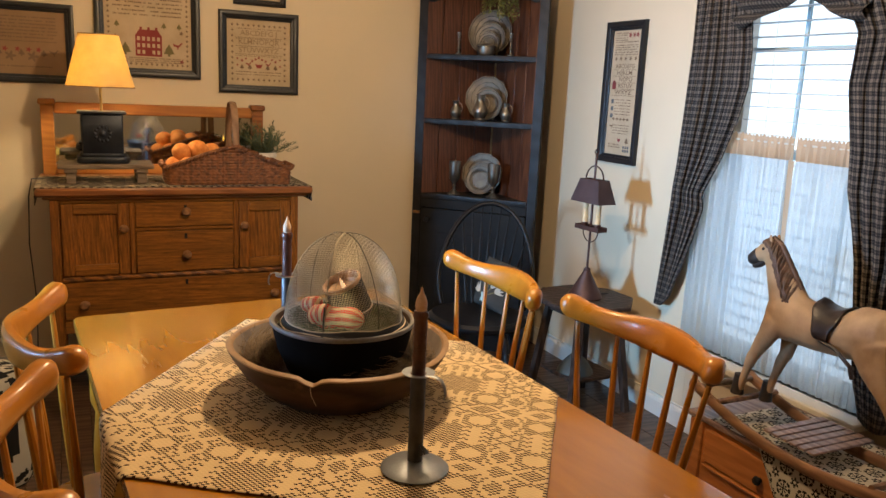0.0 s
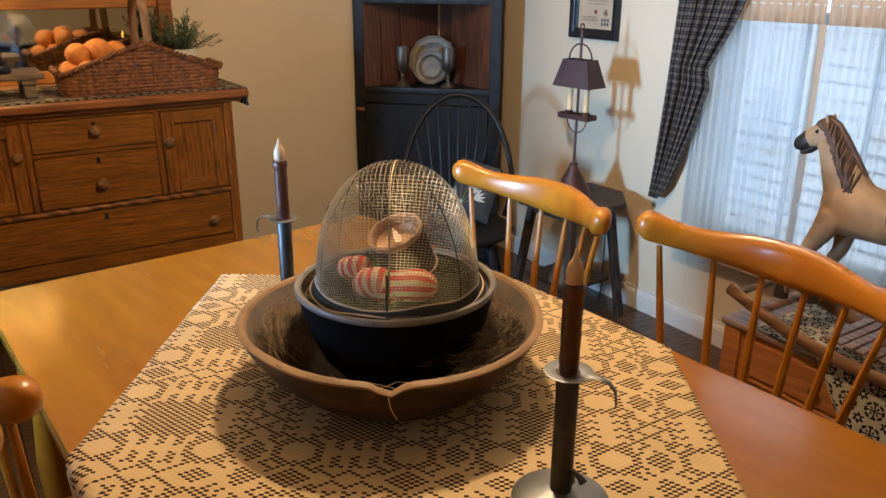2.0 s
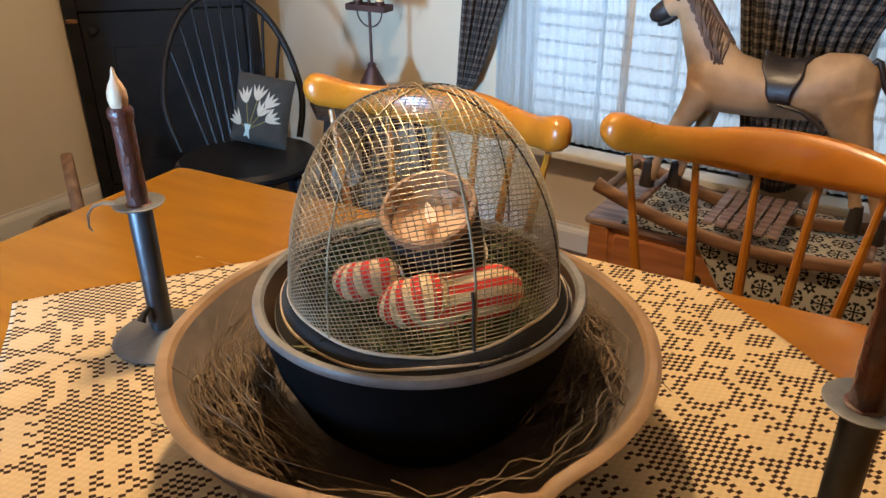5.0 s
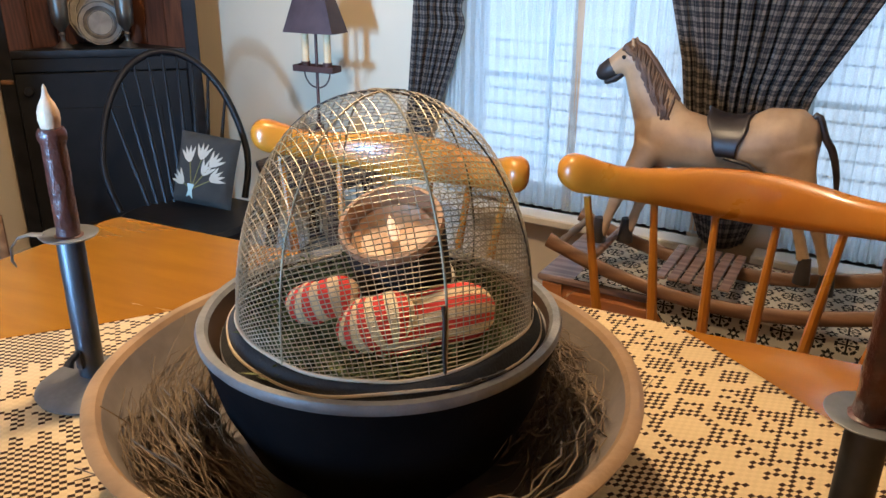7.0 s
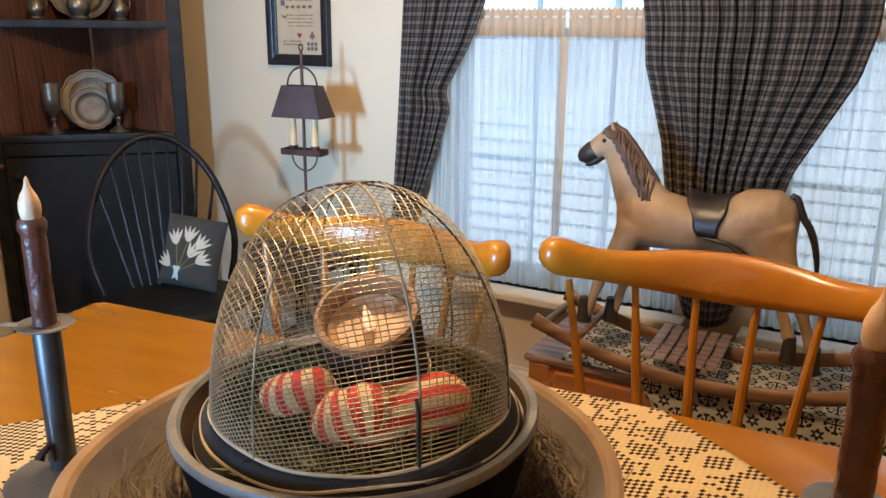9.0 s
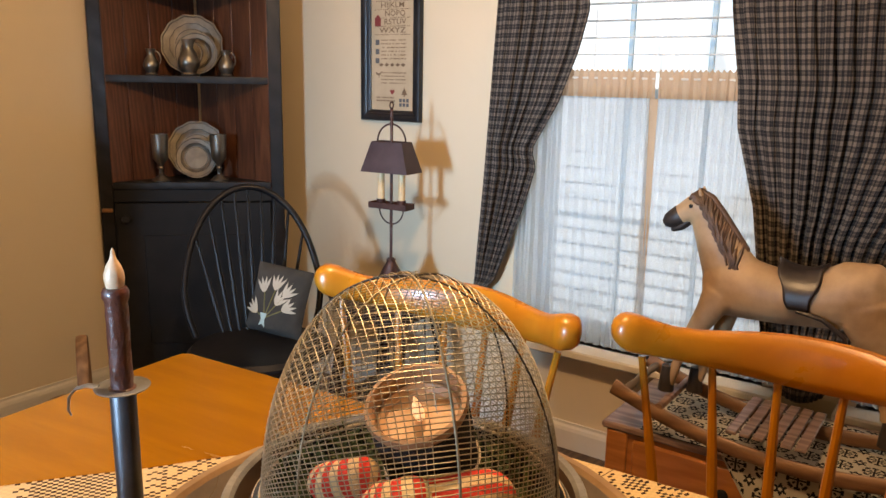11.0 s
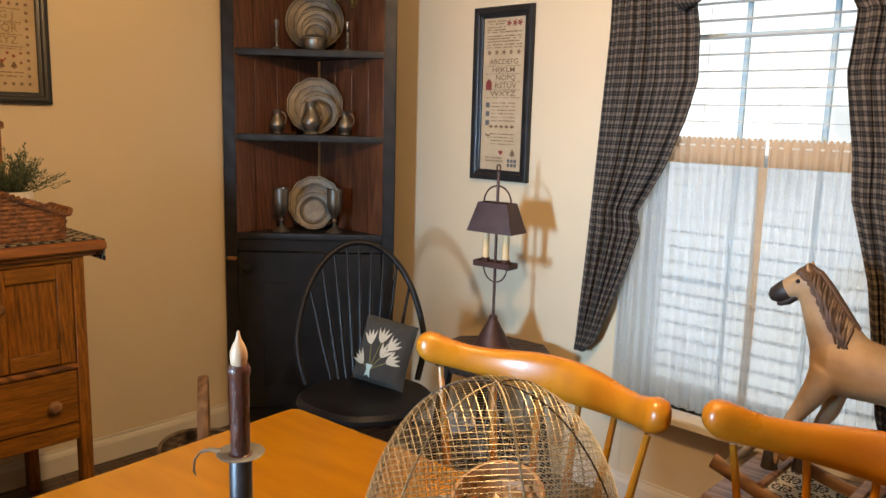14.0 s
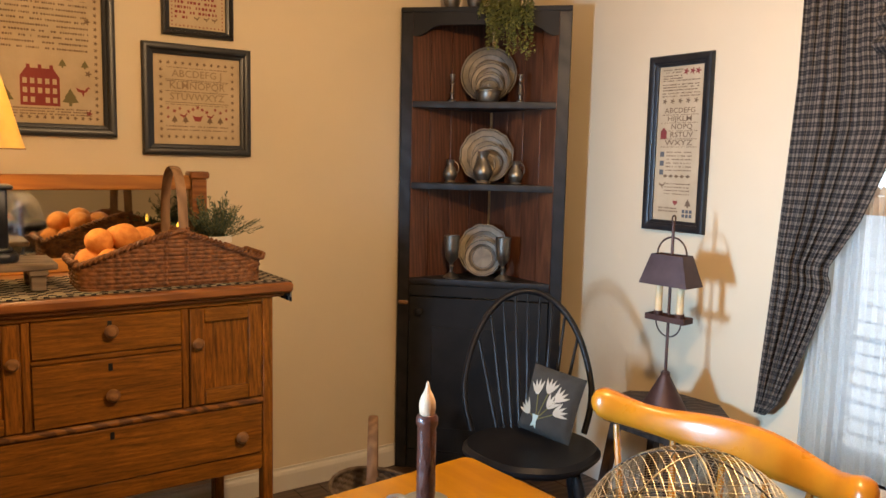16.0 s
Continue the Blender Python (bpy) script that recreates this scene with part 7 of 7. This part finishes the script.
# brown sampler at the far end
t = framed("sampler", pose(-0.01, NY_, 1.545), 0.47, 0.355, 0.038, LINEN_DARK, "black framed faded brown sampler above the lamp")
g = G()
for k in range(7):
    bars(g, -0.165, 0.165, 0.112 - 0.0148 * k, 0.007, r7)
rect(g, -0.16, 0.16, 0.005, 0.0075)
for x in (-0.12, -0.075, -0.03, 0.015, 0.06, 0.105):
    shape(g, TREE if int(x * 200) % 2 else BUD, x, -0.06, 0.028)
shape(g, BIRD, 0.15, -0.045, 0.03)
bars(g, -0.15, 0.15, -0.105, 0.008, r7)
stitched(t, "stitched_row", g, THREAD)
g = G()
for x in (-0.05, 0.0, 0.045, 0.085):
    shape(g, BUD, x, -0.03, 0.014)
stitched(t, "stitched_flower", g, THREAD_RED)

# tall narrow sampler on the window wall
t = framed("sampler", pose(WX - 0.002, 2.924, 1.446, 0, 0, -90), 0.295, 0.68, 0.042, LINEN, "tall narrow black framed alphabet sampler on the window wall")
for k, (txt, sp) in enumerate((("ABCDEFG", 1.0), ("HIJKLM", 1.12), ("NOPQ", 1.05), ("RSTUV", 1.1), ("WXYZ", 1.3))):
    lettered(t, txt, 0.029, 0.012 if k in (2, 3) else 0.0, 0.128 - 0.031 * k, THREAD, sp * 1.15)
g = G()
for z in (0.285, 0.275, 0.262, 0.252, 0.243, 0.228, 0.218, 0.207, 0.195, 0.184):
    bars(g, -0.088, 0.088 if z < 0.25 else 0.005, z, 0.0066, r7)
for k in range(5):
    bars(g, -0.088, 0.088, 0.1125 - 0.031 * k, 0.0042, r7)
for z in (-0.032, -0.046, -0.06, -0.074, -0.088, -0.102, -0.155, -0.168, -0.181, -0.194):
    bars(g, -0.055, 0.068, z, 0.0062, r7)
for k in range(5):
    shape(g, BUD, -0.075 + 0.037 * k, 0.165, 0.013)
    shape(g, [(-1, 0), (0, 0.6), (1, 0), (0, -0.6)], -0.055 + 0.027 * k, -0.125, 0.012)
for z in (-0.25, -0.262):
    bars(g, -0.08, 0.02, z, 0.008, r7)
shape(g, BIRD, -0.065, -0.165, 0.026)
shape(g, TREE, 0.06, -0.245, 0.03)
stitched(t, "stitched_row", g, THREAD)
g = G()
shape(g, [(0, -0.6), (0.6, 0.1), (0.45, 0.45), (0.2, 0.45), (0, 0.25), (-0.2, 0.45), (-0.45, 0.45), (-0.6, 0.1)], 0.0, -0.228, 0.02)
rect(g, -0.088, -0.058, 0.02, 0.05)
shape(g, [(-1, 0), (1, 0), (0, 0.9)], -0.073, 0.05, 0.015)
for x in (0.02, 0.05, 0.075):
    shape(g, BUD, x, 0.275, 0.016)
stitched(t, "stitched_motif", g, THREAD_RED)
g = G()
for i in range(3):
    for j in range(2):
        rect(g, 0.035 + 0.017 * i, 0.048 + 0.017 * i, -0.283 + 0.017 * j, -0.27 + 0.017 * j)
for k in range(3):
    shape(g, [(-0.5, -0.5), (0.5, -0.5), (0.5, 0.5), (-0.5, 0.5)], -0.075, -0.04 - 0.035 * k, 0.02)
stitched(t, "stitched_square", g, THREAD_BLUE)


# ---- basket on the floor ----
fb = thing("floor_basket", (1.58, 3.42, FL), 59, "round dark woven basket with an upright splint handle on the floor", "basket")
def fb_side(u, v):
    w = 2 * math.pi * u
    r = 0.12 + 0.045 * math.sin(v * 2.0) + 0.004 * math.copysign(1, math.sin(w * 22 + math.pi * int(v * 12))) * math.sin(math.pi * v * 12) ** 2
    return (r * math.cos(w), r * math.sin(w), 0.004 + 0.15 * v + 0.008 * math.sin(2 * w) * v)
part("woven_wall", G().sheet(fb_side, 130, 36), GREYSPLINT, fb, fix=False)
part("base", G().lathe([(0.0, 0.0), (0.118, 0.0), (0.118, 0.006), (0.0, 0.006)], 30), WICKER, fb)
part("rim", G().tube([fb_side(k / 60, 1.0) for k in range(61)], 0.008, 7), GREYSPLINT, fb)
part("handle", G().tube([(0.158 * math.cos(a), 0, 0.12 + 0.30 * math.sin(a) ** 0.9) for a in [math.pi * k / 24 for k in range(25)]], 0.018, 8, squash=0.25, side=(0, 1, 0)), SPLINT, fb, "flat grey-brown splint handle")


# ---- upholstered chair in the corner by the sideboard ----
uc = thing("upholstered_chair", (-0.36, 2.62, FL), -60, "low armchair covered in black and cream figured cloth", "armchair")
up = rosettes(96, 60)
def blob(cx, cy, cz, hx, hy_, hz_, name):
    g = G()
    def at_(u, v):
        a, b = 2 * math.pi * u, math.pi * (v - 0.5)
        pw = lambda q, e: math.copysign(abs(q) ** e, q)
        return (cx + hx * pw(math.cos(b), 0.35) * pw(math.cos(a), 0.35), cy + hy_ * pw(math.cos(b), 0.35) * pw(math.sin(a), 0.35), cz + hz_ * pw(math.sin(b), 0.35))
    g.sheet(at_, 96, 60)
    ob = part(name, g, RUNNER, uc, fix=False)
    a_ = ob.data.attributes.new("pattern", "FLOAT", "FACE")
    a_.data.foreach_set("value", up.ravel())
blob(0, 0, 0.26, 0.3, 0.3, 0.13, "seat")
blob(0, -0.27, 0.5, 0.32, 0.075, 0.27, "backrest")
for s in (-1, 1):
    blob(0.3 * s, 0.0, 0.34, 0.07, 0.28, 0.22, "armrest")
    for y in (-0.22, 0.22):
        part("leg", G().tube([(0.26 * s, y, 0.16), (0.27 * s, y, 0.0)], [0.022, 0.015], 8), DARKWOOD, uc)


# ---- floor boards, laid last ----
plank_mesh = [G().box(-0.055, 0.055, -ln / 2, ln / 2, -0.016, 0.0, 0.002).mesh("plank", PLANK, smooth=False) for ln in (0.9, 1.2, 1.5)]
r9 = random.Random(9)
x = WEST + 0.056
while x < WX:
    y = SOUTH
    while y < WY:
        k = r9.randrange(3)
        ln = (0.9, 1.2, 1.5)[k]
        if y + ln > SOUTH:
            p = part("plank", plank_mesh[k], None, floor)
            p.location = (min(x, WX - 0.05), min(y + ln / 2, WY + 0.05 - ln / 2 + 0.04), FL + r9.uniform(-0.0006, 0.0))
        y += ln + 0.002
    x += 0.112
